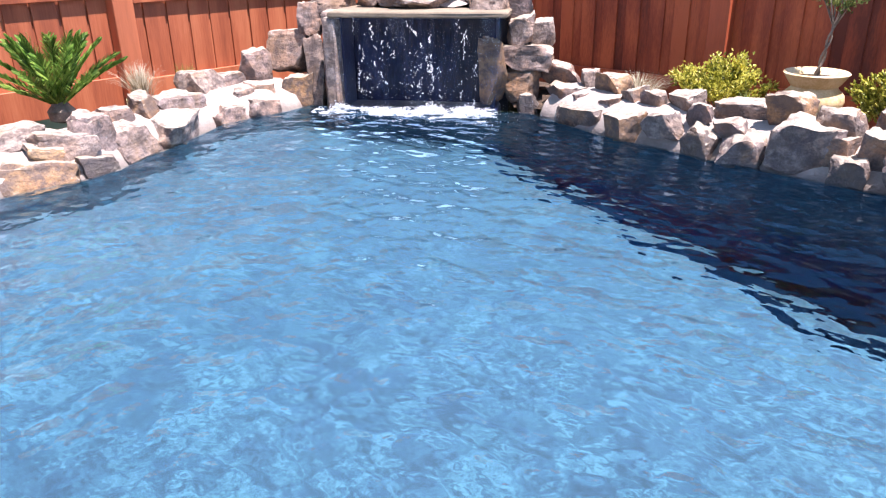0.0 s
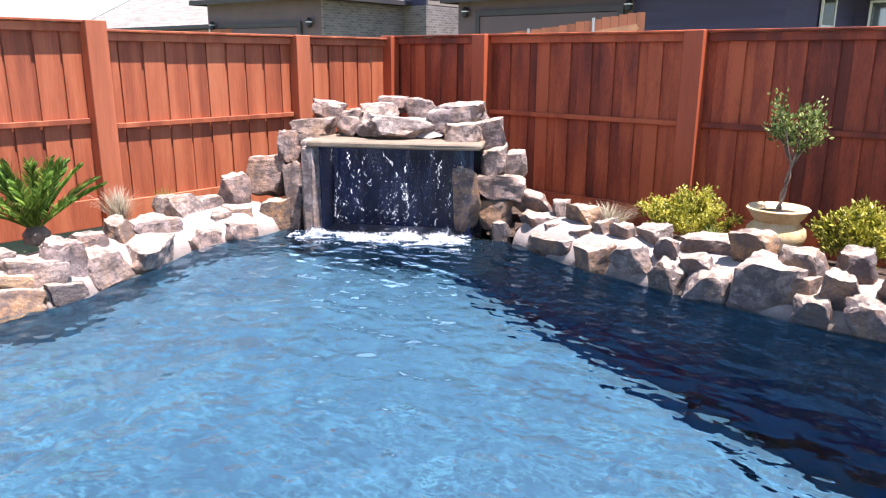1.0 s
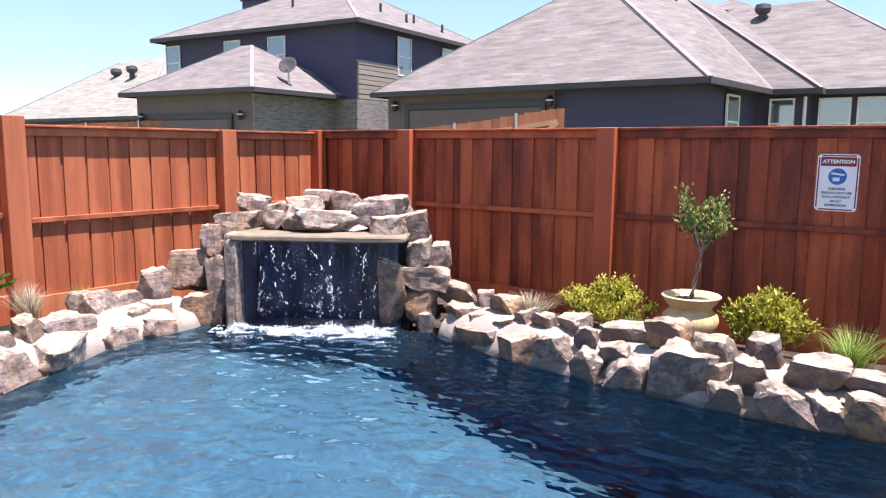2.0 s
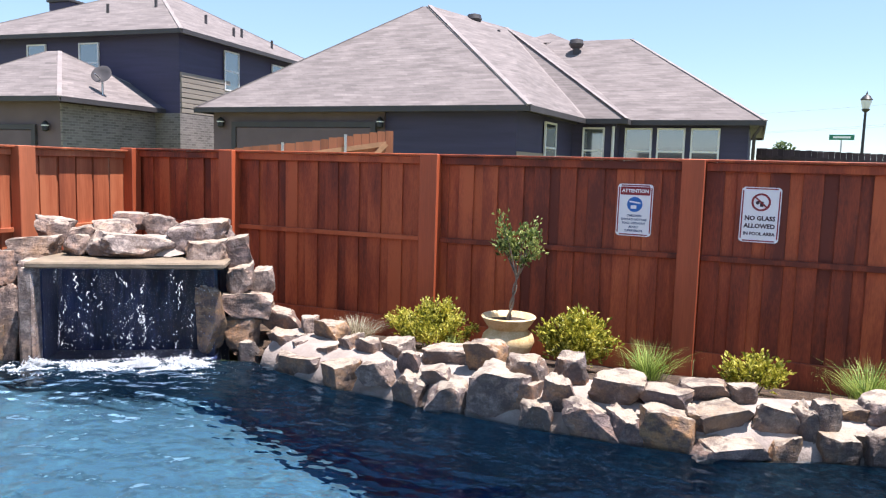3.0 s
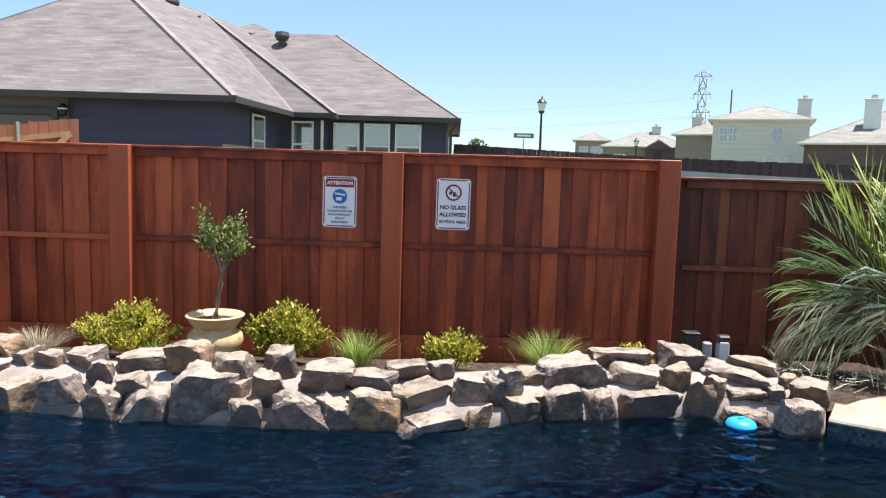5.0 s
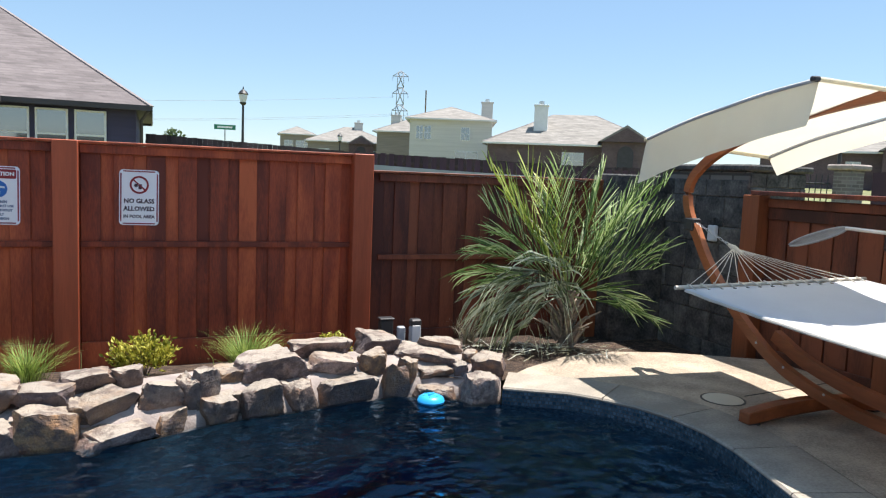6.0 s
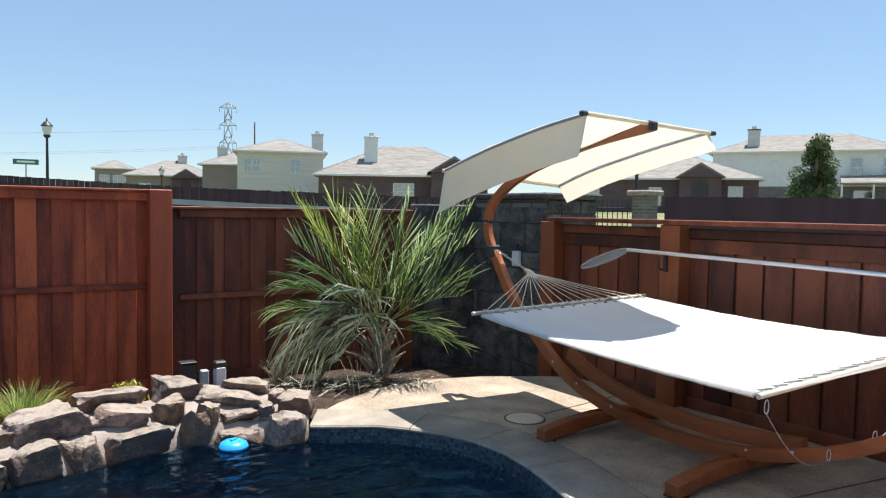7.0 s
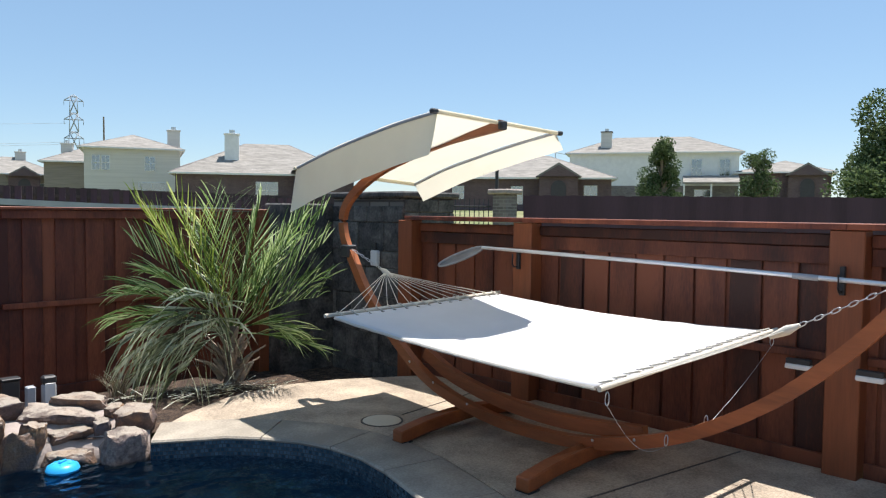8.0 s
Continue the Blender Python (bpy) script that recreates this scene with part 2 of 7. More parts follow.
def stone_material(name, tones, rust):
    """Fieldstone: a tone for each stone, rusty and pale patches, dark pits, layered relief."""
    m = bpy.data.materials.new(name)
    m.use_nodes = True
    n, l = m.node_tree.nodes, m.node_tree.links
    b = n["Principled BSDF"]
    b.inputs["Roughness"].default_value = 0.88
    tc, info, add = n.new("ShaderNodeTexCoord"), n.new("ShaderNodeObjectInfo"), n.new("ShaderNodeVectorMath")
    cmb = n.new("ShaderNodeCombineXYZ")
    mul = n.new("ShaderNodeMath")
    mul.operation = "MULTIPLY"
    mul.inputs[1].default_value = 57.0
    l.new(info.outputs["Random"], mul.inputs[0])
    for k in range(3):
        l.new(mul.outputs[0], cmb.inputs[k])
    l.new(tc.outputs["Object"], add.inputs[0])
    l.new(cmb.outputs[0], add.inputs[1])

    def nz(scale, detail, stretch=(1, 1, 1), rough=0.55):
        mp, t = n.new("ShaderNodeMapping"), n.new("ShaderNodeTexNoise")
        mp.inputs["Scale"].default_value = stretch
        t.inputs["Scale"].default_value, t.inputs["Detail"].default_value, t.inputs["Roughness"].default_value = scale, detail, rough
        l.new(add.outputs[0], mp.inputs[0])
        l.new(mp.outputs[0], t.inputs["Vector"])
        return t.outputs["Fac"]

    def ramp(src, stops):
        r = n.new("ShaderNodeValToRGB")
        e = r.color_ramp.elements
        e[0].position, e[1].position = stops[0][0], stops[-1][0]
        e[0].color, e[1].color = (*stops[0][1], 1), (*stops[-1][1], 1)
        for p, c in stops[1:-1]:
            e.new(p).color = (*c, 1)
        l.new(src, r.inputs[0])
        return r.outputs[0]

    def mixed(fac, x, y, mode="MIX"):
        q = n.new("ShaderNodeMix")
        q.data_type, q.blend_type = "RGBA", mode
        for s, v in ((0, fac), (6, x), (7, y)):
            if hasattr(v, "default_value"):
                l.new(v, q.inputs[s])
            else:
                q.inputs[s].default_value = v
        return q.outputs[2]

    base = ramp(info.outputs["Random"], [(k / (len(tones) - 1), t) for k, t in enumerate(tones)])
    patch, mid, fine, strata = nz(4.0, 4), nz(14, 6, rough=0.65), nz(70, 6, rough=0.7), nz(9, 5, (1, 1, 4.5))
    g = lambda v: (v, v, v)
    c = mixed(ramp(patch, [(0.5, g(0.0)), (0.62, g(rust))]), base, (0.36, 0.175, 0.075, 1))
    c = mixed(ramp(strata, [(0.32, g(0.18)), (0.5, g(0.0))]), c, (0.2, 0.15, 0.14, 1))
    c = mixed(ramp(mid, [(0.56, g(0.0)), (0.75, g(0.6))]), c, (0.4, 0.34, 0.29, 1))
    c = mixed(ramp(nz(9, 5, rough=0.7), [(0.42, g(0.8)), (0.55, g(0.0))]), c, (0.085, 0.066, 0.066, 1))
    c = mixed(0.8, c, ramp(fine, [(0.25, g(0.3)), (0.5, g(0.55)), (0.75, g(0.75))]), "OVERLAY")
    # sunlit flat tops painted paler by facing, with the lime scale on them
    geo, sep, top_light = n.new("ShaderNodeNewGeometry"), n.new("ShaderNodeSeparateXYZ"), n.new("ShaderNodeMath")
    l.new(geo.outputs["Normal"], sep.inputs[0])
    top_light.operation = "MULTIPLY_ADD"
    top_light.inputs[1].default_value = 0.45
    l.new(mid, top_light.inputs[0])
    l.new(sep.outputs[2], top_light.inputs[2])
    c = mixed(ramp(top_light.outputs[0], [(0.94, g(0.0)), (1.14, g(0.75))]), c, (0.43, 0.372, 0.3, 1))
    c = mixed(ramp(nz(3.0, 5, rough=0.65), [(0.54, g(0.0)), (0.66, g(0.5))]), c, (0.32, 0.19, 0.1, 1))
    c = mixed(ramp(nz(7.5, 6, rough=0.72), [(0.4, g(0.75)), (0.51, g(0.0))]), c, (0.12, 0.085, 0.072, 1))
    l.new(c, b.inputs["Base Color"])
    prev = None
    for src, dist in ((strata, 0.009), (mid, 0.03), (fine, 0.009)):
        bp = n.new("ShaderNodeBump")
        bp.inputs["Strength"].default_value, bp.inputs["Distance"].default_value = 0.8, dist
        l.new(src, bp.inputs["Height"])
        if prev:
            l.new(prev.outputs[0], bp.inputs["Normal"])
        prev = bp
    l.new(prev.outputs[0], b.inputs["Normal"])
    return m


# grey set toned dark for shaded fronts, pink set paler for sunlit banks
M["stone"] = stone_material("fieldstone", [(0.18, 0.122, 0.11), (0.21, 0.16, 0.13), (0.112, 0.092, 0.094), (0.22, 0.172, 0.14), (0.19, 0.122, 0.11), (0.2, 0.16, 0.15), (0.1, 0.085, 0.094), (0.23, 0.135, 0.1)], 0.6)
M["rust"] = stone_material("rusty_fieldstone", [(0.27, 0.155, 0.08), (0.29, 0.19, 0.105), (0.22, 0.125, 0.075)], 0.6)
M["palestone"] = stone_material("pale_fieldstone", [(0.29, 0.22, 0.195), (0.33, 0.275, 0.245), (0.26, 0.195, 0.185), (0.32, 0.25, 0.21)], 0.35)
M["pinkstone"] = stone_material("sunlit_pink_fieldstone", [(0.29, 0.195, 0.168), (0.34, 0.25, 0.205), (0.22, 0.15, 0.14), (0.36, 0.28, 0.235), (0.26, 0.19, 0.175)], 0.4)
# waterline stones darkened for their shade as well as the wet
M["wet_shade_stone"] = stone_material("wet_shaded_fieldstone", [(0.06, 0.048, 0.045), (0.1, 0.078, 0.066), (0.05, 0.047, 0.05), (0.11, 0.075, 0.053)], 0.35)
M["wet_shade_stone"].node_tree.nodes["Principled BSDF"].inputs["Roughness"].default_value = 0.55


def tiled(name, kind, cols, scale, mortar, width=0.5, height=0.25, rough=0.8, size=0.02, axis="box"):
    """Bricks or shingles too far off to model: a brick texture in world metres."""
    m = bpy.data.materials.new(name)
    m.use_nodes = True
    n, l = m.node_tree.nodes, m.node_tree.links
    b = n["Principled BSDF"]
    b.inputs["Roughness"].default_value = rough
    tc, sep, add, cmb = n.new("ShaderNodeTexCoord"), n.new("ShaderNodeSeparateXYZ"), n.new("ShaderNodeMath"), n.new("ShaderNodeCombineXYZ")
    if axis == "uv":
        l.new(tc.outputs["UV"], sep.inputs[0])
        l.new(sep.outputs[0], cmb.inputs[0])
        l.new(sep.outputs[1], cmb.inputs[1])
    else:
        l.new(tc.outputs["Object"], sep.inputs[0])
        l.new(sep.outputs[0], add.inputs[0])
        l.new(sep.outputs[1], add.inputs[1])
        l.new(add.outputs[0], cmb.inputs[0])
        l.new(sep.outputs[2], cmb.inputs[1])
    br = n.new("ShaderNodeTexBrick")
    br.inputs["Color1"].default_value, br.inputs["Color2"].default_value = (*cols[0], 1), (*cols[1], 1)
    br.inputs["Mortar"].default_value = (*mortar, 1)
    br.inputs["Scale"].default_value, br.inputs["Mortar Size"].default_value = scale, size
    br.inputs["Brick Width"].default_value, br.inputs["Row Height"].default_value = width, height
    l.new(cmb.outputs[0], br.inputs["Vector"])
    nz = n.new("ShaderNodeTexNoise")
    nz.inputs["Scale"].default_value, nz.inputs["Detail"].default_value = 1.3, 6
    l.new(tc.outputs["Object"], nz.inputs["Vector"])
    mx = n.new("ShaderNodeMix")
    mx.data_type, mx.blend_type = "RGBA", "OVERLAY"
    mx.inputs[0].default_value = 0.7 if kind == "roof" else 0.35
    if kind == "roof":      # tabs of uneven tone in long dashes
        mp = n.new("ShaderNodeMapping")
        mp.inputs["Scale"].default_value = (1.0, 1.0, 7.0)
        l.new(tc.outputs["Object"], mp.inputs["Vector"])
        l.new(mp.outputs[0], nz.inputs["Vector"])
        nz.inputs["Roughness"].default_value = 0.65
    l.new(br.outputs["Color"], mx.inputs[6])
    l.new(nz.outputs["Fac"], mx.inputs[7])
    l.new(mx.outputs[2], b.inputs["Base Color"])
    bp = n.new("ShaderNodeBump")
    bp.inputs["Strength"].default_value, bp.inputs["Distance"].default_value = 0.4, 0.02
    l.new(br.outputs["Fac"], bp.inputs["Height"])
    bp.invert = True
    l.new(bp.outputs[0], b.inputs["Normal"])
    return m


M["shingle"] = tiled("asphalt_shingle", "roof", [(0.15, 0.128, 0.126), (0.2, 0.172, 0.168)], 1.0, (0.145, 0.125, 0.123), 0.42, 0.075, 0.9, 0.006)
M["ridge"] = material("ridge_cap", (0.243, 0.212, 0.209), 0.9, big=3, var=0.15)
M["brick"] = tiled("grey_brick", "brick", [(0.12, 0.105, 0.1), (0.22, 0.195, 0.185)], 1.0, (0.24, 0.22, 0.205), 0.22, 0.075, 0.85, 0.01)
M["redbrick"] = tiled("brown_brick", "brick", [(0.096, 0.058, 0.066), (0.135, 0.084, 0.092)], 1.0, (0.15, 0.12, 0.115), 0.22, 0.075, 0.85, 0.01)
M["mosaic"] = tiled("mosaic_tile", "tile", [(0.01, 0.036, 0.062), (0.075, 0.13, 0.165)], 1.0, (0.05, 0.062, 0.07), 0.025, 0.025, 0.25, 0.003, "uv")
M["ledger"] = tiled("ledger_stone", "stone", [(0.1, 0.09, 0.08), (0.22, 0.2, 0.18)], 1.0, (0.06, 0.055, 0.05), 0.3, 0.13, 0.9, 0.012)


def glass(name, tint, rough=0.02):
    m = bpy.data.materials.new(name)
    m.use_nodes = True
    b = m.node_tree.nodes["Principled BSDF"]
    b.inputs["Base Color"].default_value = (*tint, 1)
    b.inputs["Roughness"].default_value = rough
    b.inputs["Specular IOR Level"].default_value = 1.0
    b.inputs["IOR"].default_value = 2.1
    return m


M["pane"] = glass("window_glass", (0.06, 0.075, 0.075), 0.05)


def water_material():
    """A rippled surface: Fresnel gloss over refraction."""
    m = bpy.data.materials.new("pool_water")
    m.use_nodes = True
    n, l = m.node_tree.nodes, m.node_tree.links
    n.remove(n["Principled BSDF"])
    out = n["Material Output"]
    refr, gl, mix, fr = n.new("ShaderNodeBsdfRefraction"), n.new("ShaderNodeBsdfGlossy"), n.new("ShaderNodeMixShader"), n.new("ShaderNodeFresnel")
    refr.inputs["IOR"].default_value = fr.inputs["IOR"].default_value = 1.33
    refr.inputs["Color"].default_value = (0.86, 0.96, 1.0, 1)
    refr.inputs["Roughness"].default_value, gl.inputs["Roughness"].default_value = 0.0, 0.02
    gl.inputs["Color"].default_value = (0.5, 0.74, 1.0, 1)
    tc = n.new("ShaderNodeTexCoord")
    bump = None
    for scale, stretch, detail, dist in ((4.6, (1, 1.2, 1), 1.2, 0.044), (10.5, (1, 1.2, 1), 1.5, 0.0145), (26.0, (1.2, 1, 1), 2.0, 0.0016)):
        mp, nz, bp = n.new("ShaderNodeMapping"), n.new("ShaderNodeTexNoise"), n.new("ShaderNodeBump")
        mp.inputs["Scale"].default_value = stretch
        nz.inputs["Scale"].default_value, nz.inputs["Detail"].default_value, nz.inputs["Roughness"].default_value = scale, detail, 0.45
        l.new(tc.outputs["Object"], mp.inputs[0])
        l.new(mp.outputs[0], nz.inputs["Vector"])
        bp.inputs["Strength"].default_value, bp.inputs["Distance"].default_value = 1.0, dist
        l.new(nz.outputs["Fac"], bp.inputs["Height"])
        if bump:
            l.new(bump.outputs[0], bp.inputs["Normal"])
        bump = bp
    for node in (refr, gl, fr):
        l.new(bump.outputs[0], node.inputs["Normal"])
    l.new(fr.outputs[0], mix.inputs[0])
    l.new(refr.outputs[0], mix.inputs[1])
    l.new(gl.outputs[0], mix.inputs[2])
    l.new(mix.outputs[0], out.inputs["Surface"])
    return m


def clear_material(name, tint):
    m = bpy.data.materials.new(name)
    m.use_nodes = True
    n, l = m.node_tree.nodes, m.node_tree.links
    n.remove(n["Principled BSDF"])
    t = n.new("ShaderNodeBsdfTransparent")
    t.inputs["Color"].default_value = (*tint, 1)
    l.new(t.outputs[0], n["Material Output"].inputs["Surface"])
    return m


M["water"] = water_material()
M["depth"] = clear_material("water_tint", (0.5, 0.79, 0.97))


def film_material():
    """A thin falling film of water."""
    m = bpy.data.materials.new("falling_water")
    m.use_nodes = True
    n, l = m.node_tree.nodes, m.node_tree.links
    n.remove(n["Principled BSDF"])
    a, g, mix, nz, rp, tc, mp = (n.new(k) for k in ("ShaderNodeBsdfTransparent", "ShaderNodeBsdfGlossy", "ShaderNodeMixShader", "ShaderNodeTexNoise",
                                                     "ShaderNodeValToRGB", "ShaderNodeTexCoord", "ShaderNodeMapping"))
    mp.inputs["Scale"].default_value = (9, 9, 1.2)
    nz.inputs["Scale"].default_value = 1.6
    l.new(tc.outputs["Object"], mp.inputs[0])
    l.new(mp.outputs[0], nz.inputs["Vector"])
    l.new(nz.outputs["Fac"], rp.inputs[0])
    rp.color_ramp.elements[0].position, rp.color_ramp.elements[1].position = 0.4, 0.8
    rp.color_ramp.elements[0].color, rp.color_ramp.elements[1].color = (0.0, 0.0, 0.0, 1), (0.16, 0.16, 0.16, 1)
    g.inputs["Roughness"].default_value = 0.2
    g.inputs["Color"].default_value = (0.5, 0.66, 1.0, 1)
    l.new(rp.outputs[0], mix.inputs[0])
    l.new(a.outputs[0], mix.inputs[1])
    l.new(g.outputs[0], mix.inputs[2])
    l.new(mix.outputs[0], n["Material Output"].inputs["Surface"])
    return m


M["film"] = film_material()


def cloth(m, tint, share):
    """Cloth that lets part of the sun through."""
    n, l = m.node_tree.nodes, m.node_tree.links
    b = n["Principled BSDF"]
    tr, mix = n.new("ShaderNodeBsdfTranslucent"), n.new("ShaderNodeMixShader")
    tr.inputs["Color"].default_value = (*tint, 1)
    mix.inputs[0].default_value = share
    l.new(b.outputs[0], mix.inputs[1])
    l.new(tr.outputs[0], mix.inputs[2])
    l.new(mix.outputs[0], n["Material Output"].inputs["Surface"])


cloth(M["canvas"], (0.84, 0.79, 0.64), 0.4)
cloth(M["fabric"], (0.85, 0.84, 0.82), 0.23)


def leafy(m, share=0.35):
    """Thin leaves let light through."""
    n, l = m.node_tree.nodes, m.node_tree.links
    b = n["Principled BSDF"]
    src = b.inputs["Base Color"].links[0].from_socket
    tr, mix = n.new("ShaderNodeBsdfTranslucent"), n.new("ShaderNodeMixShader")
    mix.inputs[0].default_value = share
    l.new(src, tr.inputs["Color"])
    l.new(b.outputs[0], mix.inputs[1])
    l.new(tr.outputs[0], mix.inputs[2])
    l.new(mix.outputs[0], n["Material Output"].inputs["Surface"])


leafy(M["foam"], 0.3)
for key in ("leaf", "lime", "grass", "straw", "cycad", "palm", "youngpalm", "silverpalm", "tree"):
    leafy(M[key])


# ---- mesh helpers ----
def mesh_of(name, bm, mat, smooth=None):
    me = bpy.data.meshes.new(name)
    bmesh.ops.recalc_face_normals(bm, faces=bm.faces)
    bm.to_mesh(me)
    bm.free()
    me.materials.append(M[mat] if isinstance(mat, str) else mat)
    if smooth is not None:
        me.polygons.foreach_set("use_smooth", [True] * len(me.polygons))
        if smooth:
            me.set_sharp_from_angle(angle=radians(smooth))
    return me


def raw_mesh(name, verts, faces, mat, smooth=None):
    me = bpy.data.meshes.new(name)
    me.from_pydata([tuple(v) for v in verts], [], faces)
    me.materials.append(M[mat] if isinstance(mat, str) else mat)
    if smooth is not None:
        me.polygons.foreach_set("use_smooth", [True] * len(me.polygons))
        if smooth:
            me.set_sharp_from_angle(angle=radians(smooth))
    return me


def part(name, data, parent, label="", m=None):
    ob = new(name, data)
    ob.parent = parent
    if m is not None:
        ob.matrix_local = m
    if label:
        tagged(ob, label)
    return ob


def thing(name, label, category, m=None, data=None, group="", kind=""):
    ob = new(name, data)
    if m is not None:
        ob.matrix_basis = m
    return tagged(ob, label, category, group, kind)


def add_box(bm, lo, hi, bevel=0.0, m=None):
    r = bmesh.ops.create_cube(bm, size=1.0)
    c = [(a + b) / 2 for a, b in zip(lo, hi)]
    for v in r["verts"]:
        v.co = Vector([c[k] + v.co[k] * (hi[k] - lo[k]) for k in range(3)])
    vs = r["verts"]
    if bevel:
        g = bmesh.ops.bevel(bm, geom=list({e for v in vs for e in v.link_edges}), offset=bevel, segments=1, affect="EDGES")
        vs = g["verts"]
    if m is not None:
        bmesh.ops.transform(bm, matrix=m, verts=list({v for v in vs if v.is_valid}))
    return vs


def box_mesh(name, lo, hi, mat, bevel=0.004):
    bm = bmesh.new()
    add_box(bm, lo, hi, bevel)
    return mesh_of(name, bm, mat)


def tube_mesh(name, pts, radii, mat, sides=8, smooth=50, flat=None):
    """A tube along points; flat gives (half width, half height) of a rectangular section instead."""
    verts, faces = [], []
    pts = [Vector(p) for p in pts]
    n = len(pts)
    for k, p in enumerate(pts):
        d = (pts[min(k + 1, n - 1)] - pts[max(k - 1, 0)]).normalized()
        side = d.cross(Vector((0, 0, 1)))
        if side.length < 1e-3:
            side = d.cross(Vector((0, 1, 0)))
        side.normalize()
        up = side.cross(d).normalized()
        r = radii[k] if hasattr(radii, "__len__") else radii
        if flat:
            w, h = flat
            ring = [p + side * a * w + up * b * h for a, b in ((-1, -1), (1, -1), (1, 1), (-1, 1))]
        else:
            ring = [p + (side * math.cos(a) + up * math.sin(a)) * r for a in (2 * math.pi * j / sides for j in range(sides))]
        verts += ring
    s = 4 if flat else sides
    for k in range(n - 1):
        for j in range(s):
            a, b = k * s + j, k * s + (j + 1) % s
            faces.append((a, b, b + s, a + s))
    faces.append(tuple(reversed(range(s))))
    faces.append(tuple(range((n - 1) * s, n * s)))
    return raw_mesh(name, verts, faces, mat, 35 if flat else smooth)


def lathe_mesh(name, profile, mat, seg=40):
    verts, faces = [], []
    for r, z in profile:
        verts += [(r * math.cos(2 * math.pi * j / seg), r * math.sin(2 * math.pi * j / seg), z) for j in range(seg)]
    for k in range(len(profile) - 1):
        for j in range(seg):
            a, b = k * seg + j, k * seg + (j + 1) % seg
            faces.append((a, b, b + seg, a + seg))
    faces.append(tuple(reversed(range(seg))))
    faces.append(tuple(range((len(profile) - 1) * seg, len(profile) * seg)))
    return raw_mesh(name, verts, faces, mat, 40)


# ---- the pool and the ground ----
# waterline of the rock bank, from the near left round to the end of the rocks
BANK = [(-4.0, 0.6), (-4.03, 1.7), (-4.0, 1.93), (-4.05, 2.15), (-4.2, 2.41), (-4.28, 2.62), (-4.42, 2.9), (-4.62, 3.26), (-4.64, 3.54), (-4.62, 3.9), (-4.66, 4.18), (-4.5, 4.28), (-3.3, 4.98),
        (-2.93, 5.1), (-2.46, 4.93), (-2.0, 4.81), (-1.38, 4.73), (-0.45, 4.65), (0.1, 4.65), (0.73, 4.68), (1.05, 4.82), (1.32, 4.93), (1.7, 5.0), (2.15, 5.1), (2.49, 5.17), (2.8, 5.06), (3.02, 4.88), (3.17, 4.82)]
# tiled edge of the deck, from the end of the rocks round to the near left
EDGE = [(3.17, 4.82), (3.36, 4.7), (3.56, 4.59), (3.72, 4.41), (3.86, 4.19), (3.94, 3.95), (3.96, 3.68), (3.92, 3.4), (3.82, 3.05), (3.7, 2.65), (3.5, 2.25), (3.15, 1.8),
        (2.7, 1.45), (2.15, 1.2), (1.5, 1.05), (0.8, 0.95), (0.1, 0.82), (-0.7, 0.55), (-1.5, 0.1), (-2.3, -0.25), (-3.1, -0.4), (-3.7, -0.2), (-4.0, 0.15), (-4.0, 0.6)]
OUTLINE = BANK + EDGE[1:-1]
DECK_Z = 0.12


def resample(pts, step):
    out = []
    for a, b in zip(pts, pts[1:]):
        a, b = Vector(a), Vector(b)
        k = max(1, round((b - a).length / step))
        out += [a.lerp(b, j / k) for j in range(k)]
    return out + [Vector(pts[-1])]


def normals(pts, sign):
    """Sideways unit vectors along an open line."""
    out = []
    for k in range(len(pts)):
        d = (pts[min(k + 1, len(pts) - 1)] - pts[max(k - 1, 0)]).normalized()
        out.append(Vector((-d.y, d.x)) * sign)
    return out


def rise(r):
    """Height of the land by distance from the pool."""
    knots = ((0, 0.0), (13, 0.0), (25, 0.35), (50, 1.5), (75, 1.95), (130, 2.1), (6000, 2.1))
    for (a, za), (b, zb) in zip(knots, knots[1:]):
        if r <= b:
            return za + (zb - za) * (r - a) / (b - a)
    return 2.1


def build_ground():
    ring0 = [p for p in resample(OUTLINE + OUTLINE[:1], 0.4)[:-1]]
    c = Vector((-0.3, 2.6))
    radii = [9, 13, 18, 25, 36, 50, 75, 110, 200, 500, 1500, 4500]
    verts, faces = [], []
    for p in ring0:
        q = c + (p - c) * 1.05
        verts.append((q.x, q.y, -0.25))
    n = len(ring0)
    for r in radii:
        for p in ring0:
            q = c + (p - c).normalized() * r
            verts.append((q.x, q.y, rise(r)))
    for k in range(len(radii)):
        for j in range(n):
            a, b = k * n + j, k * n + (j + 1) % n
            faces.append((a, b, b + n, a + n))
    me = raw_mesh("ground", verts, faces, "ground", 0)
    thing("ground", "dry grassy ground sloping gently up to the houses", "ground", data=me, kind="structure")


def deep_edge(x, y):
    """How far a place lies on the deep side of the ledge inside the pool."""
    x0, y0, x1, y1 = -3.3, 4.95, 4.0, 2.55
    nx, ny = -(y1 - y0), (x1 - x0)
    return ((x - x0) * nx + (y - y0) * ny) / math.hypot(nx, ny)


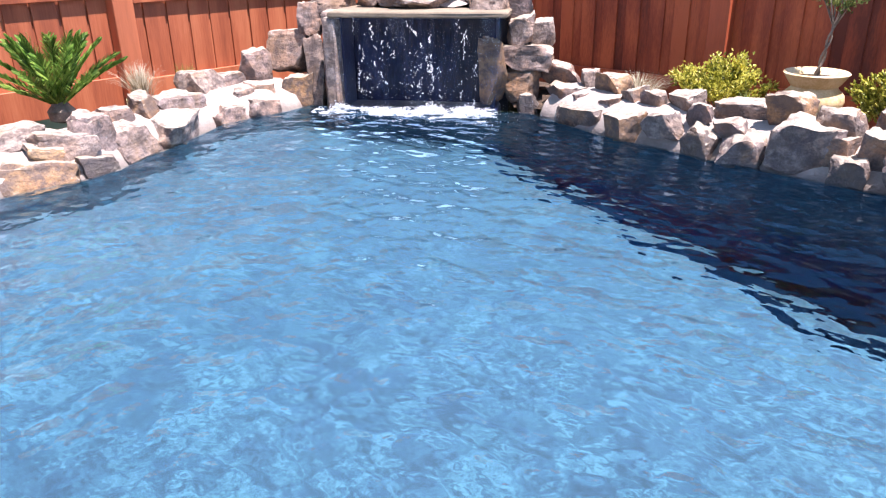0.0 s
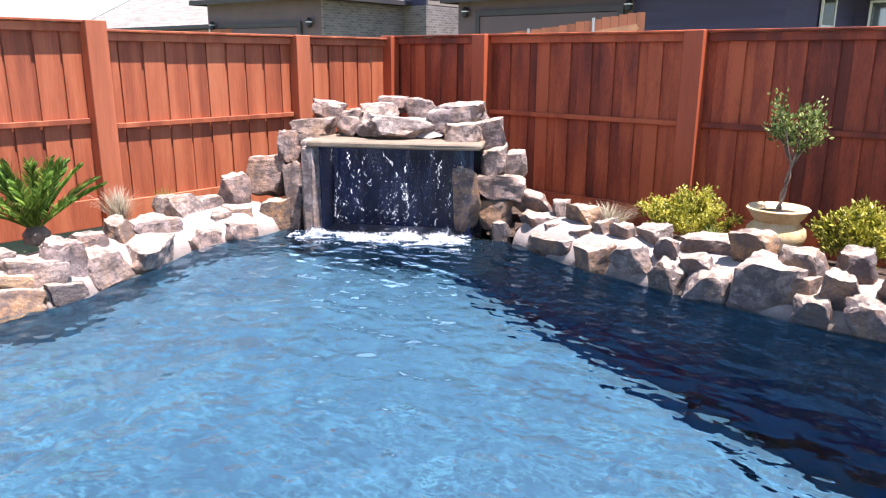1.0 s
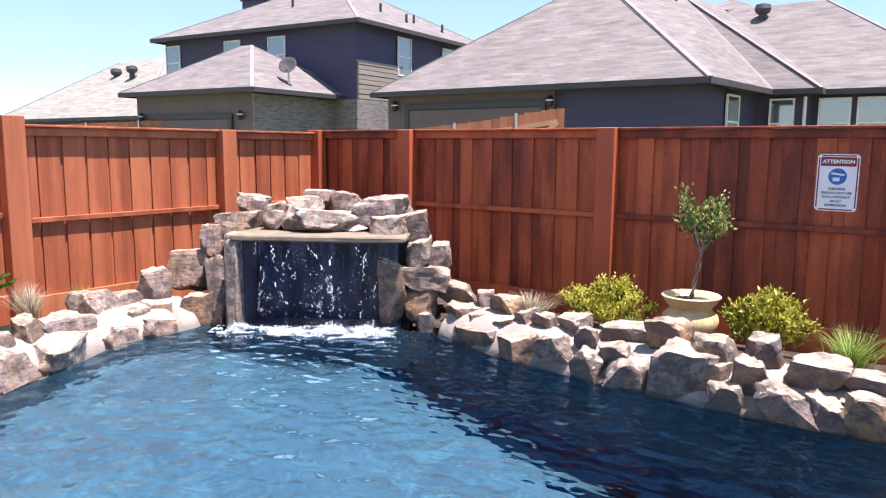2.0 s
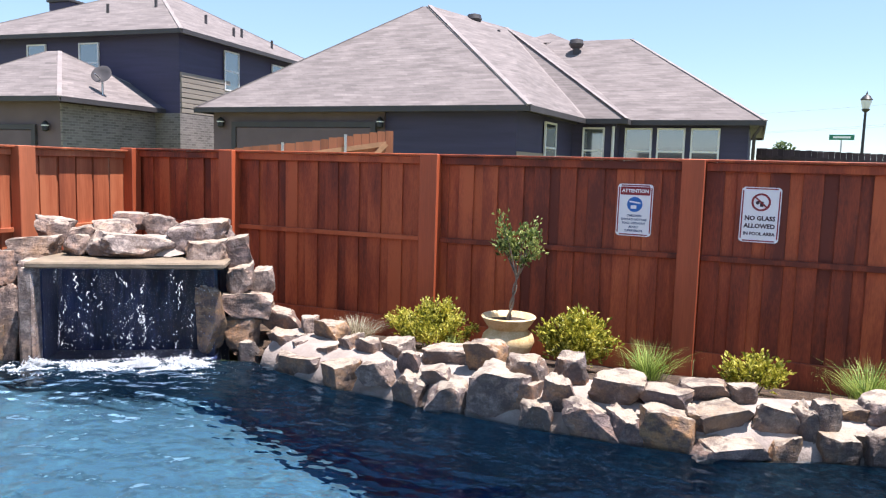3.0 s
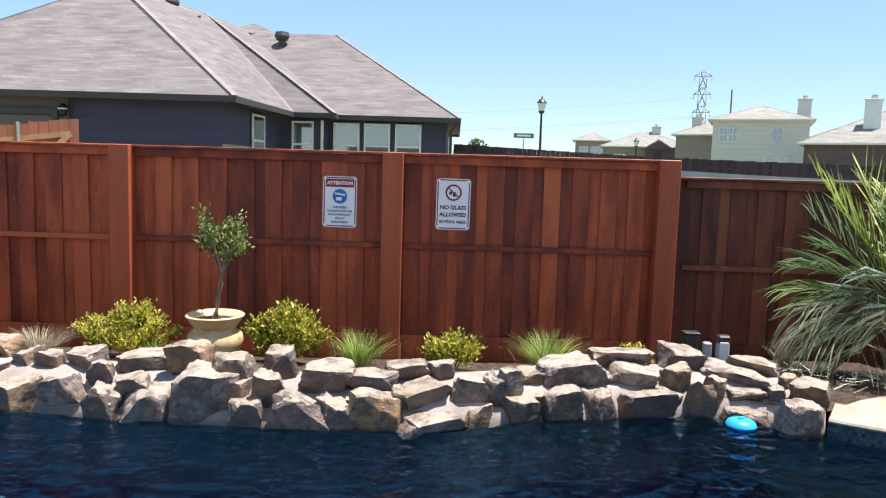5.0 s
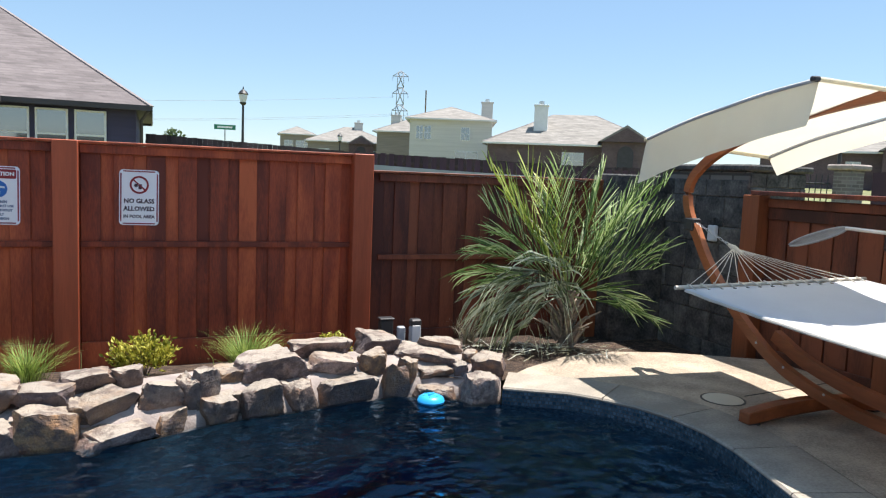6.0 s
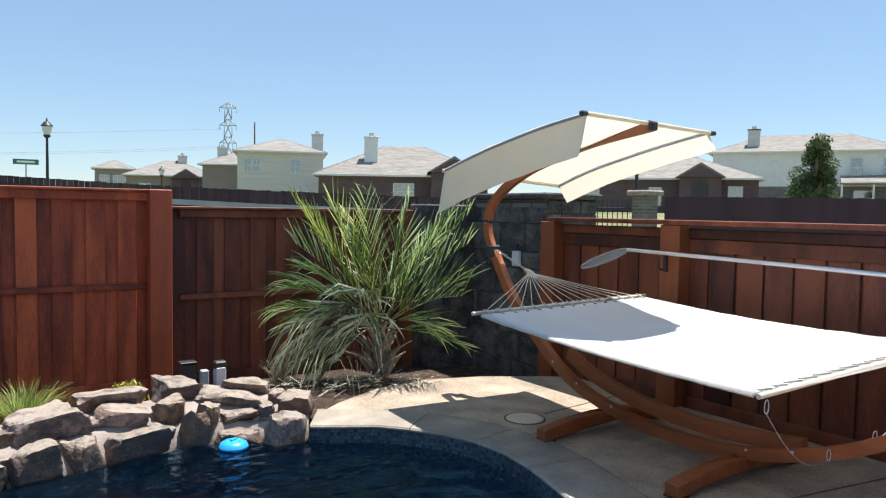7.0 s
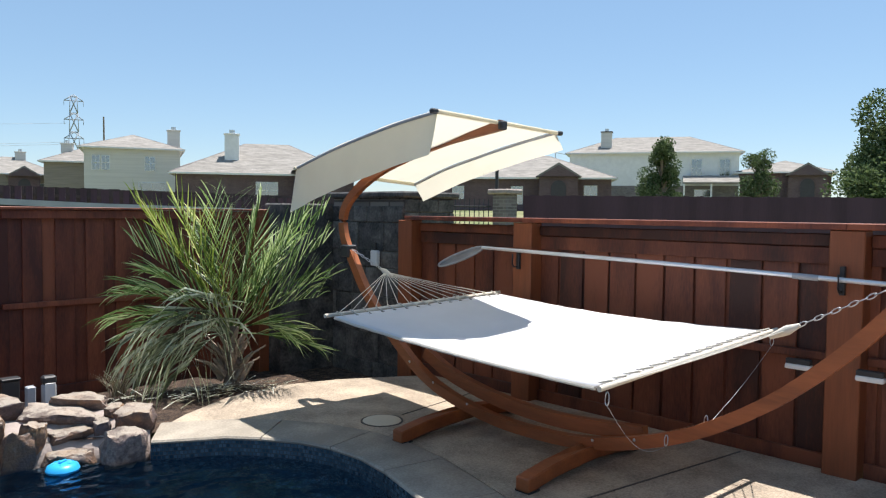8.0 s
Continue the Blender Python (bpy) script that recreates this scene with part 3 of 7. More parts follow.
def build_pool():
    ring = resample(OUTLINE + OUTLINE[:1], 0.2)[:-1]
    n = len(ring)
    verts, faces = [], []
    for z in (-0.03, -2.7):
        verts += [(p.x, p.y, z) for p in ring]
    faces = [(j, (j + 1) % n, n + (j + 1) % n, n + j) for j in range(n)]
    pool = thing("pool_shell", "pebble-plastered swimming pool with painted caustic mottling, a shallow ledge and a dark deep end", "pool", kind="structure")
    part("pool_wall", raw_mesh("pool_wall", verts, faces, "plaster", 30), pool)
    verts, faces = [], []
    nx, ny = 90, 66
    for j in range(ny + 1):
        for i in range(nx + 1):
            x, y = -5.2 + 9.4 * i / nx, -0.8 + 6.3 * j / ny
            s = deep_edge(x, y)
            t = min(1, max(0, (s + 0.2) / 0.7))
            z = -0.96 - 0.04 * min(1, max(0, s + 2)) - 1.35 * t * t * (3 - 2 * t)
            u = min(1, max(0, (-2.6 - 0.33 * max(0, y - 2.0) - x) / 1.5))     # the floor curves up towards the left bank
            z += 0.48 * u ** 2.4
            verts.append((x, y, z))
    for j in range(ny):
        for i in range(nx):
            a = j * (nx + 1) + i
            faces.append((a, a + 1, a + nx + 2, a + nx + 1))
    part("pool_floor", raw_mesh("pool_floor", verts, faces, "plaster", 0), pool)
    # tile band under the coping
    e = resample(EDGE, 0.08)
    nv = normals(e, -1)
    verts, faces = [], []
    for z in (0.104, -0.25):
        verts += [(p.x + q.x * 0.006, p.y + q.y * 0.006, z) for p, q in zip(e, nv)]
    m = len(e)
    faces = [(j, j + 1, m + j + 1, m + j) for j in range(m - 1)]
    band = raw_mesh("tile_band", verts, faces, "mosaic", 30)
    along = [0.0]
    for p, q in zip(e, e[1:]):
        along.append(along[-1] + (q - p).length)
    uv = band.uv_layers.new(name="run")
    for loop in band.loops:
        uv.data[loop.index].uv = (along[loop.vertex_index % m], band.vertices[loop.vertex_index].co.z)
    part("tile_band", band, pool, "dark blue glass mosaic tile band")
    water = thing("water", "clear rippled blue pool water", "water", kind="structure")
    cap = [(p.x, p.y, 0.0) for p in reversed(ring)]
    part("water_surface", raw_mesh("water_surface", cap, [tuple(range(n))], "water"), water).visible_shadow = False
    for z in (-1.06, -1.15, -1.28, -1.46, -1.72):
        cap = [(p.x, p.y, z) for p in ring]
        part("water_layer", raw_mesh("water_layer", cap, [tuple(range(n))], "depth"), water)


def build_deck():
    from mathutils import geometry
    outer = [(3.3, 5.02), (3.6, 5.25), (4.08, 5.5), (4.6, 5.56), (5.07, 5.42), (5.45, 5.2), (5.8, 5.0), (5.8, -4.0), (-5.9, -4.0), (-5.9, 0.2), (-4.6, 0.5)]
    e = resample(EDGE, 0.15)
    inner = [p + q * 0.4 for p, q in zip(e, normals(e, 1))]
    poly = [Vector((p.x, p.y, 0)) for p in inner] + [Vector((x, y, 0)) for x, y in reversed(outer)]
    tris = geometry.tessellate_polygon([poly])
    n = len(poly)
    verts = [(p.x, p.y, DECK_Z) for p in poly] + [(p.x, p.y, 0.005) for p in poly]
    faces = [tuple(t) for t in tris] + [(j, (j + 1) % n, n + (j + 1) % n, n + j) for j in range(n)]
    deck = thing("deck", "tan textured concrete pool deck with saw-cut joints", "deck", data=raw_mesh("deck", verts, faces, "deck"), kind="structure")
    for a, b in (((4.75, 4.2), (5.75, 4.32)), ((4.3, 2.4), (5.75, 2.16)), ((3.5, 1.2), (5.75, 0.0))):
        a, b = Vector((*a, DECK_Z)), Vector((*b, DECK_Z))
        d = b - a
        me = box_mesh("joint", (0, -0.006, -0.01), (d.length, 0.006, 0.003), "joint", 0)
        part("saw_joint", me, deck, m=Matrix.Translation(a) @ pose(0, 0, 0, 0, 0, math.degrees(math.atan2(d.y, d.x))))
    # coping stones along the edge
    e = resample(EDGE, 0.1)
    nv = normals(e, 1)
    k = 0
    while k < len(e) - 1:
        j = min(k + 6, len(e) - 1)
        bm = bmesh.new()
        rows = []
        for i in range(k, j + 1):
            f = 0.004 if i == k else (-0.004 if i == j else 0)
            t = (e[min(i + 1, len(e) - 1)] - e[max(i - 1, 0)]).normalized() * f
            p, q = e[i] + t, nv[i]
            sec = [(-0.01, 0.102), (-0.014, 0.113), (-0.004, 0.125), (0.38, 0.128), (0.396, 0.118), (0.396, 0.03), (0.02, 0.03), (0.02, 0.1)]
            rows.append([bm.verts.new((p.x + q.x * o, p.y + q.y * o, z)) for o, z in sec])
        for a, b in zip(rows, rows[1:]):
            for i in range(len(a)):
                bm.faces.new((a[i], a[(i + 1) % len(a)], b[(i + 1) % len(a)], b[i]))
        bm.faces.new(rows[0])
        bm.faces.new(list(reversed(rows[-1])))
        part("coping_stone", mesh_of("coping_stone", bm, "coping", 40), deck)
        k = j


def build_beds():
    """Soil behind the rocks, up to the fences."""
    back = resample(BANK, 0.25)
    nv = normals(back, 1)
    verts, faces = [], []
    rows = 7
    for p, q in zip(back, nv):
        a = p + q * (0.62 if -4.6 < p.x < -3.2 and p.y > 4.2 else 0.12)
        b = Vector((max(-6.1, min(3.4, a.x + (a.x + 0.6) * 0.35)), 7.1)) if a.y > 4.35 and a.x > -4.4 else Vector((-6.15, a.y))
        if a.x < -4.4 and a.y > 4.0:
            b = Vector((-6.1, 7.1))
        for k in range(rows):
            f = k / (rows - 1)
            r = a.lerp(b, f)
            z = 0.02 + 0.12 * min(1, f * 4) - 0.42 * max(0, f - 0.25) + 0.03 * noise.noise((r.x * 2, r.y * 2, 0))
            verts.append((r.x, r.y, z))
    for j in range(len(back) - 1):
        for k in range(rows - 1):
            a = j * rows + k
            faces.append((a, a + 1, a + rows + 1, a + rows))
    thing("planting_bed", "brown mulch planting bed behind the rocks", "planting bed", data=raw_mesh("planting_bed", verts, faces, "soil", 0), kind="structure")
    # the palm's bed in the corner
    pts = [(3.25, 5.0), (3.6, 5.25), (4.08, 5.5), (4.6, 5.56), (4.68, 6.2), (4.6, 7.1), (2.6, 7.1), (2.4, 5.4)]
    n = len(pts)
    low = [(4.5, 5.4), (5.07, 5.2), (5.45, 5.0), (6.3, 4.9), (6.3, 7.1), (4.5, 7.1)]
    verts = [(x, y, 0.11 if y < 5.7 else -0.06) for x, y in pts] + [(4.1, 6.1, 0.12)] + [(x, y, -0.05) for x, y in low]
    faces = [(j, (j + 1) % n, n) for j in range(n)] + [tuple(range(n + 1, n + 1 + len(low)))]
    thing("palm_bed", "mulch bed with fallen palm litter in the fence corner", "planting bed", data=raw_mesh("palm_bed", verts, faces, "soil", 0), kind="structure")


# ---- fences ----
def fence(name, label, origin, ang, length, posts, top, base, board="fence", pillar="post", wide_w=0.15, pitch=0.25, cap_out=0.05, header=False, first=0.0, mid=None, kick=0.14):
    """A board fence in its own frame: x along, -y towards the pool. Boards at y 0.15, posts proud at y 0."""
    f = thing(name, label, "fence", pose(*origin, 0, 0, ang), kind="structure")
    pm = box_mesh("post", (-0.092, 0.0, base - 0.05), (0.092, 0.135, top + 0.012), pillar, 0.006)
    for x in posts:
        part("post", pm, f, m=pose(x, 0, 0))
    wide = [box_mesh("picket", (0, 0.138, base + 0.1), (wide_w, 0.156, top - 0.012), board, 0.003)]
    thin = [box_mesh("picket", (0, 0.158, base + 0.1), (0.128, 0.174, top - 0.012), board, 0.003)]
    x, rnd = first, random.Random(len(name) * 7 + int(length * 10))
    while x < length - 0.1:
        part("picket", wide[0], f, m=pose(x, rnd.uniform(-0.003, 0.003), 0, 0, rnd.uniform(-0.25, 0.25), 0))
        part("picket", thin[0], f, m=pose(x + pitch - 0.114, rnd.uniform(-0.002, 0.002), 0, 0, rnd.uniform(-0.2, 0.2), 0))
        x += pitch
    mid = mid or base + (top - base) * 0.505
    stops = [0.0, *[p for p in posts if 0.1 < p < length - 0.1], length]
    for a, b in zip(stops, stops[1:]):
        a, b = a + 0.096, b - 0.096
        if b - a < 0.15:
            continue
        for nm, y0, y1, z0, z1 in (("rail", 0.098, 0.136, mid - 0.035, mid + 0.012), ("top_rail", 0.1, 0.136, top - 0.085, top - 0.014),
                                   ("kickboard", 0.1, 0.13, base - 0.12, base + kick)):
            part(nm, box_mesh(nm, (a, y0, z0), (b, y1, z1), board, 0.004), f)
        if header:
            part("header_board", box_mesh("header_board", (a, 0.112, top - 0.19), (b, 0.135, top - 0.09), board, 0.004), f)
        part("cap_board", box_mesh("cap_board", (a - 0.096, 0.14 - cap_out - 0.03, top + (0.014 if header else -0.01)), (b + 0.096, 0.2, top + (0.05 if header else 0.012)), "brownfence" if header else board, 0.004), f)
    return f


def build_fences():
    fence("fence_back", "tall reddish-brown stained board fence behind the rock bank", (-6.15, 6.8, 0), 0, 8.83, [0.13, 1.56, 3.985, 6.405, 8.825], 1.725, -0.1, mid=0.915, kick=0.19)
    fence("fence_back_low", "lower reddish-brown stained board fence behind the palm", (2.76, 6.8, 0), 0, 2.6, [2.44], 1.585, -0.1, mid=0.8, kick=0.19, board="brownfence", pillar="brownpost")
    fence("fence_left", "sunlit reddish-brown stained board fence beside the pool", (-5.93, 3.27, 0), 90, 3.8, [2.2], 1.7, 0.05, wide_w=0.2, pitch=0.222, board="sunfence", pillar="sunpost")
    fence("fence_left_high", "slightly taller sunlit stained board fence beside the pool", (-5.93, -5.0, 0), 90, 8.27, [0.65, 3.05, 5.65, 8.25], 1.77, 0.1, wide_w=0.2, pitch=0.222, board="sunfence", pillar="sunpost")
    fence("fence_right", "brown stained board fence with a flat cap rail behind the hammock", (5.72, 5.42, 0), -90, 10.4, [0.13, 1.51, 3.83, 6.2, 8.6, 10.2], 1.5, 0.06, header=True, cap_out=0.12, wide_w=0.2, pitch=0.222, board="shadefence", pillar="brownpost")
    # corner pillar clad in stone
    p = thing("stone_pillar", "dark stone-clad pillar in the fence corner beside the palm", "pillar", pose(6.17, 5.77, 0))
    part("shaft", box_mesh("shaft", (-0.33, -0.33, -0.15), (0.33, 0.78, 1.72), "ledger", 0.01), p)
    # block added to fill the near-black gap between fence and pillar
    part("return_wall", box_mesh("return_wall", (-0.95, 0.8, -0.15), (-0.3, 1.12, 1.66), "darkstone", 0.015), p, "dark stone block added in the gap by the fence")
    part("cap", box_mesh("cap", (-0.38, -0.38, 1.72), (0.38, 0.83, 1.78), "darkstone", 0.015), p)
    rnd = random.Random(5)
    for face in range(2):
        z = -0.12
        while z < 1.62:
            h = rnd.choice((0.16, 0.22, 0.28))
            u = -0.33
            end = 0.78 if face else 0.33
            while u < end - 0.05:
                w = min(rnd.uniform(0.18, 0.42), end - u)
                d = rnd.uniform(0.008, 0.02)
                if face == 0:
                    lo, hi = (u + 0.002, -0.33 - d, z + 0.002), (u + w - 0.002, -0.325, min(z + h, 1.71) - 0.002)
                else:
                    lo, hi = (-0.33 - d, u + 0.002, z + 0.002), (-0.325, u + w - 0.002, min(z + h, 1.71) - 0.002)
                part("stone", box_mesh("stone", lo, hi, "darkstone", 0.008), p)
                u += w
            z += h


M["darkstone"] = material("dark_ledger", (0.1, 0.09, 0.08), 0.85, big=6, fine=40, grain=0.6, span=(0.25, 0.8), spread=0.25, bump=0.6, cols=[(0.03, 0.03, 0.03), (0.1, 0.095, 0.088), (0.21, 0.2, 0.18)])
build_ground()
build_pool()
build_deck()
build_beds()
build_fences()
# unseen wall added to close the yard and hold back sky light
thing("house_wall", "unseen plain brick wall added behind the deck to cut sky light", "wall", data=box_mesh("house_wall", (-6.2, -4.3, 0.0), (6.2, -4.0, 3.0), "redbrick", 0), kind="structure")

# ---- rocks ----
# each stone: foot of its front face x, y, z, then width and height; one list for each tone
BANK_GREY = [(-2.54, 5, 0, 0.49, 0.12), (-1.08, 4.68, 0, 0.27, 0.19), (-0.54, 4.74, 0.11, 0.15, 0.14), (-0.32, 4.75, 0.03, 0.2, 0.28), (-0.11, 4.63, 0, 0.34, 0.21), (0.13, 4.66, 0, 0.23, 0.19), (0.98, 4.94, 0.12, 0.24, 0.14), (0.53, 5.01, 0.23, 0.31, 0.09), (0.79, 5.08, 0.23, 0.19, 0.1), (0.32, 4.86, 0.17, 0.3, 0.12), (0.02, 4.84, 0.17, 0.33, 0.17), (-0.31, 4.99, 0.16, 0.21, 0.24), (-0.59, 4.85, 0.18, 0.27, 0.19), (-1.45, 4.88, 0.17, 0.19, 0.13), (-1.21, 4.82, 0.11, 0.22, 0.13), (-1.67, 5.11, 0.18, 0.23, 0.14), (-1.9, 5.1, 0.15, 0.2, 0.15), (-2.12, 5.16, 0.13, 0.2, 0.17)]
BANK_GREY_MORE = [(-2.28, 5.09, 0.12, 0.21, 0.09), (-2.58, 5.19, 0.1, 0.13, 0.09), (-2.83, 5.24, 0.07, 0.31, 0.16), (-2.96, 5.46, 0.19, 0.36, 0.16), (1.14, 4.96, 0.03, 0.1, 0.26), (1.22, 5, 0.05, 0.14, 0.26)]
BANK_RUST = [(-2, 4.8, 0, 0.27, 0.19), (0.35, 4.68, 0, 0.32, 0.21), (0.51, 4.78, 0.09, 0.13, 0.13), (1.01, 4.83, -0.02, 0.19, 0.15), (-0.93, 4.99, 0.21, 0.26, 0.2), (-2.41, 5.3, 0.18, 0.28, 0.17), (1.36, 5.19, 0.07, 0.29, 0.18)]
BANK_PALE = [(-1.68, 4.8, 0.08, 0.26, 0.14), (-0.73, 4.7, 0.04, 0.38, 0.28), (0.73, 4.68, 0, 0.4, 0.1), (-1.24, 5.09, 0.19, 0.39, 0.11), (-2.68, 5.44, 0.16, 0.18, 0.18)]
BANK_WET_SHADE = [(-1.38, 4.72, 0, 0.21, 0.19), (-0.44, 4.64, 0, 0.22, 0.16), (0.71, 4.82, 0.13, 0.36, 0.11)]
END_WET_SHADE = [(1.32, 4.94, 0, 0.22, 0.16), (1.42, 5.01, 0.05, 0.1, 0.09), (1.56, 4.98, 0, 0.28, 0.2), (2.17, 5.09, 0, 0.4, 0.16), (2.49, 5.17, 0, 0.18, 0.22), (2.78, 5.05, 0, 0.33, 0.07), (2.81, 5.21, 0.09, 0.3, 0.09)]
END_GREY = [(1.85, 5.07, -0, 0.21, 0.18), (2.5, 5.53, 0.18, 0.29, 0.19), (2.96, 5.48, 0.23, 0.34, 0.08), (2.96, 5.12, 0.11, 0.1, 0.11), (3.15, 4.99, 0.13, 0.25, 0.17)]
END_RUST = [(2.58, 5.2, 0.04, 0.14, 0.22), (2.41, 5.3, 0.13, 0.21, 0.17), (3.07, 5.23, 0.2, 0.1, 0.07)]
END_PALE = [(3.02, 4.84, 0, 0.26, 0.21), (1.67, 5.18, 0.17, 0.42, 0.16), (2.1, 5.24, 0.17, 0.36, 0.11), (2.11, 5.49, 0.2, 0.45, 0.13), (2.8, 5.34, 0.18, 0.45, 0.08)]
LEFT_PALE = [(-4.17, 1.93, 0.13, 0.39, 0.14), (-4.42, 2.87, 0, 0.5, 0.18), (-4.76, 3.09, 0.06, 0.43, 0.2), (-4.82, 3.65, 0.07, 0.23, 0.13), (-4.64, 3.75, 0, 0.33, 0.11)]
LEFT_RUST = [(-4.13, 1.76, 0.14, 0.2, 0.07), (-4.03, 1.71, 0, 0.48, 0.13), (-4.63, 2.74, 0.15, 0.27, 0.17)]
LEFT_WET_SHADE = [(-4.06, 2.06, 0, 0.25, 0.11)]
LEFT_GREY = [(-4.23, 2.18, 0.08, 0.29, 0.26), (-4.52, 2.46, 0.1, 0.25, 0.19), (-4.24, 2.42, 0, 0.34, 0.22), (-4.94, 3.43, 0.09, 0.4, 0.27), (-5.03, 3.73, 0.12, 0.33, 0.18), (-5.04, 3.99, 0.19, 0.27, 0.28), (-4.83, 3.85, 0.06, 0.24, 0.16), (-4.63, 3.4, 0, 0.29, 0.12), (-4.3, 1.69, 0.22, 0.31, 0.09)]
CASCADE_RUST = [(-4.78, 4.11, -0.01, 0.27, 0.29), (-3.31, 5.05, 0.06, 0.21, 0.52), (-3.14, 5.22, 0.09, 0.31, 0.23)]
CASCADE_GREY = [(-4.97, 4.2, 0.26, 0.38, 0.39), (-4.66, 4.25, 0, 0.17, 0.6), (-4.76, 4.3, 0.61, 0.2, 0.25), (-4.55, 4.36, 0.69, 0.17, 0.11), (-4.69, 4.75, 0.91, 0.19, 0.16), (-4.52, 4.84, 0.91, 0.23, 0.12), (-4.4, 4.68, 0.82, 0.19, 0.15), (-4.29, 4.98, 0.97, 0.33, 0.12), (-4.38, 5.22, 1.02, 0.34, 0.11), (-4.05, 5.24, 0.98, 0.28, 0.14), (-3.4, 5.09, 0.77, 0.32, 0.18), (-3.26, 5.32, 0.74, 0.23, 0.25), (-3.2, 5.28, 0.54, 0.23, 0.22), (-3.13, 5.5, 0.48, 0.2, 0.22), (-3.13, 5.28, 0.33, 0.42, 0.17), (-4.84, 4.8, 0.95, 0.29, 0.14)]
CASCADE_PALE = [(-4.68, 4.47, 0.78, 0.38, 0.18), (-3.95, 4.78, 0.82, 0.63, 0.16), (-3.58, 5.21, 0.91, 0.52, 0.19)]
CASCADE_WET_SHADE = [(-3.02, 5.17, 0.02, 0.17, 0.12)]


def stone_mesh(w, d, h, seed, mat="stone", under=(-0.42, -0.14)):
    """A split fieldstone: a block with a flat top, an undercut face and broken corners, roughened and fitted to its size."""
    rnd = random.Random(seed)
    bm = bmesh.new()
    bmesh.ops.create_icosphere(bm, subdivisions=4, radius=1.0)
    cuts = [(Vector((rnd.uniform(-0.16, 0.16), rnd.uniform(-0.2, 0.06), 1)), rnd.uniform(0.5, 0.66)),
            (Vector((rnd.uniform(-0.3, 0.3), -1, rnd.uniform(*under))), rnd.uniform(0.4, 0.52)),
            (Vector((1, rnd.uniform(-0.5, 0.2), rnd.uniform(-0.25, 0.35))), rnd.uniform(0.66, 0.9)),
            (Vector((-1, rnd.uniform(-0.5, 0.2), rnd.uniform(-0.25, 0.35))), rnd.uniform(0.66, 0.9))]
    for _ in range(10):
        cuts.append((Vector((rnd.gauss(0, 1), rnd.gauss(-0.25, 0.7), rnd.gauss(0.15, 0.6))), rnd.uniform(0.66, 0.98)))
    cuts = [(v.normalized(), lim) for v, lim in cuts]
    lean = (rnd.uniform(-0.12, 0.12), rnd.uniform(-0.12, 0.12))
    off = Vector((rnd.uniform(0, 50), rnd.uniform(0, 50), rnd.uniform(0, 50)))
    for v in bm.verts:
        p = v.co.copy()
        big = max(abs(p.x), abs(p.y), abs(p.z))
        p = p.lerp(p / big * 0.94, 0.85)
        for nrm, lim in cuts:
            over = p.dot(nrm) - lim
            if over > 0:
                p -= nrm * over * 0.97
        p.x += lean[0] * p.z
        p.z += lean[1] * p.x
        q = p * 1.6 + off
        p *= 1 + 0.14 * noise.noise(q) + 0.1 * noise.noise(q * 2.7) + 0.045 * noise.noise(q * 6) + 0.014 * noise.noise(q * 15)
        p.z += 0.03 * noise.noise(Vector((q.x, q.y, q.z * 6)))
        v.co = p
    size = (w, d, h)
    for k in range(3):
        lo, hi = min(v.co[k] for v in bm.verts), max(v.co[k] for v in bm.verts)
        for v in bm.verts:
            v.co[k] = ((v.co[k] - lo) / (hi - lo) - 0.5) * size[k]
    return mesh_of("stone", bm, mat, 38)


def bank_angle(x, y):
    best, ang = 9, 0
    for a, b in zip(BANK, BANK[1:]):
        m = ((a[0] + b[0]) / 2 - x, (a[1] + b[1]) / 2 - y)
        if math.hypot(*m) < best:
            best, ang = math.hypot(*m), math.degrees(math.atan2(b[1] - a[1], b[0] - a[0]))
    return ang


def lay_stones(rows, parent, seed, mat="stone", ang=None, under=(-0.42, -0.14)):
    for k, (x, y, z, w, h) in enumerate(rows):
        rnd = random.Random(seed * 100 + k)
        d = max(0.16, min(0.42, w * 0.8))
        drop = 0.16 if z < 0.03 else 0.05
        turn = (bank_angle(x, y) if ang is None else ang)
        a = radians(turn)
        m = pose(x - math.sin(a) * d * 0.47, y + math.cos(a) * d * 0.47, z + (h - drop) / 2, rnd.uniform(-5, 3), rnd.uniform(-10, 10), turn + rnd.uniform(-15, 15))
        part("stone", stone_mesh(w * 1.13, d * 1.1, h * 1.04 + drop, seed * 100 + k, mat, under), parent, m=m)


def border(name, label, line):
    """The mortar core on which the stones of a bank sit."""
    pts = resample(line, 0.15)
    nv = normals(pts, 1)
    sec = [(0.07, -0.6), (0.08, -0.02), (0.12, 0.07), (0.21, 0.15), (0.34, 0.2), (0.5, 0.21), (0.62, 0.1), (0.62, -0.5)]
    verts = []
    for p, q in zip(pts, nv):
        verts += [(p.x + q.x * o, p.y + q.y * o, z + (0.03 * noise.noise((p.x * 3, p.y * 3, o * 9)) if z > 0 else 0)) for o, z in sec]
    s = len(sec)
    faces = [(k * s + j, k * s + (j + 1) % s, (k + 1) * s + (j + 1) % s, (k + 1) * s + j) for k in range(len(pts) - 1) for j in range(s)]
    faces += [tuple(range(s)), tuple(range(len(verts) - s, len(verts)))]
    b = thing(name, label, "rock border", kind="structure")
    part("mortar_core", raw_mesh("mortar_core", verts, faces, "mortar", 40), b)
    return b


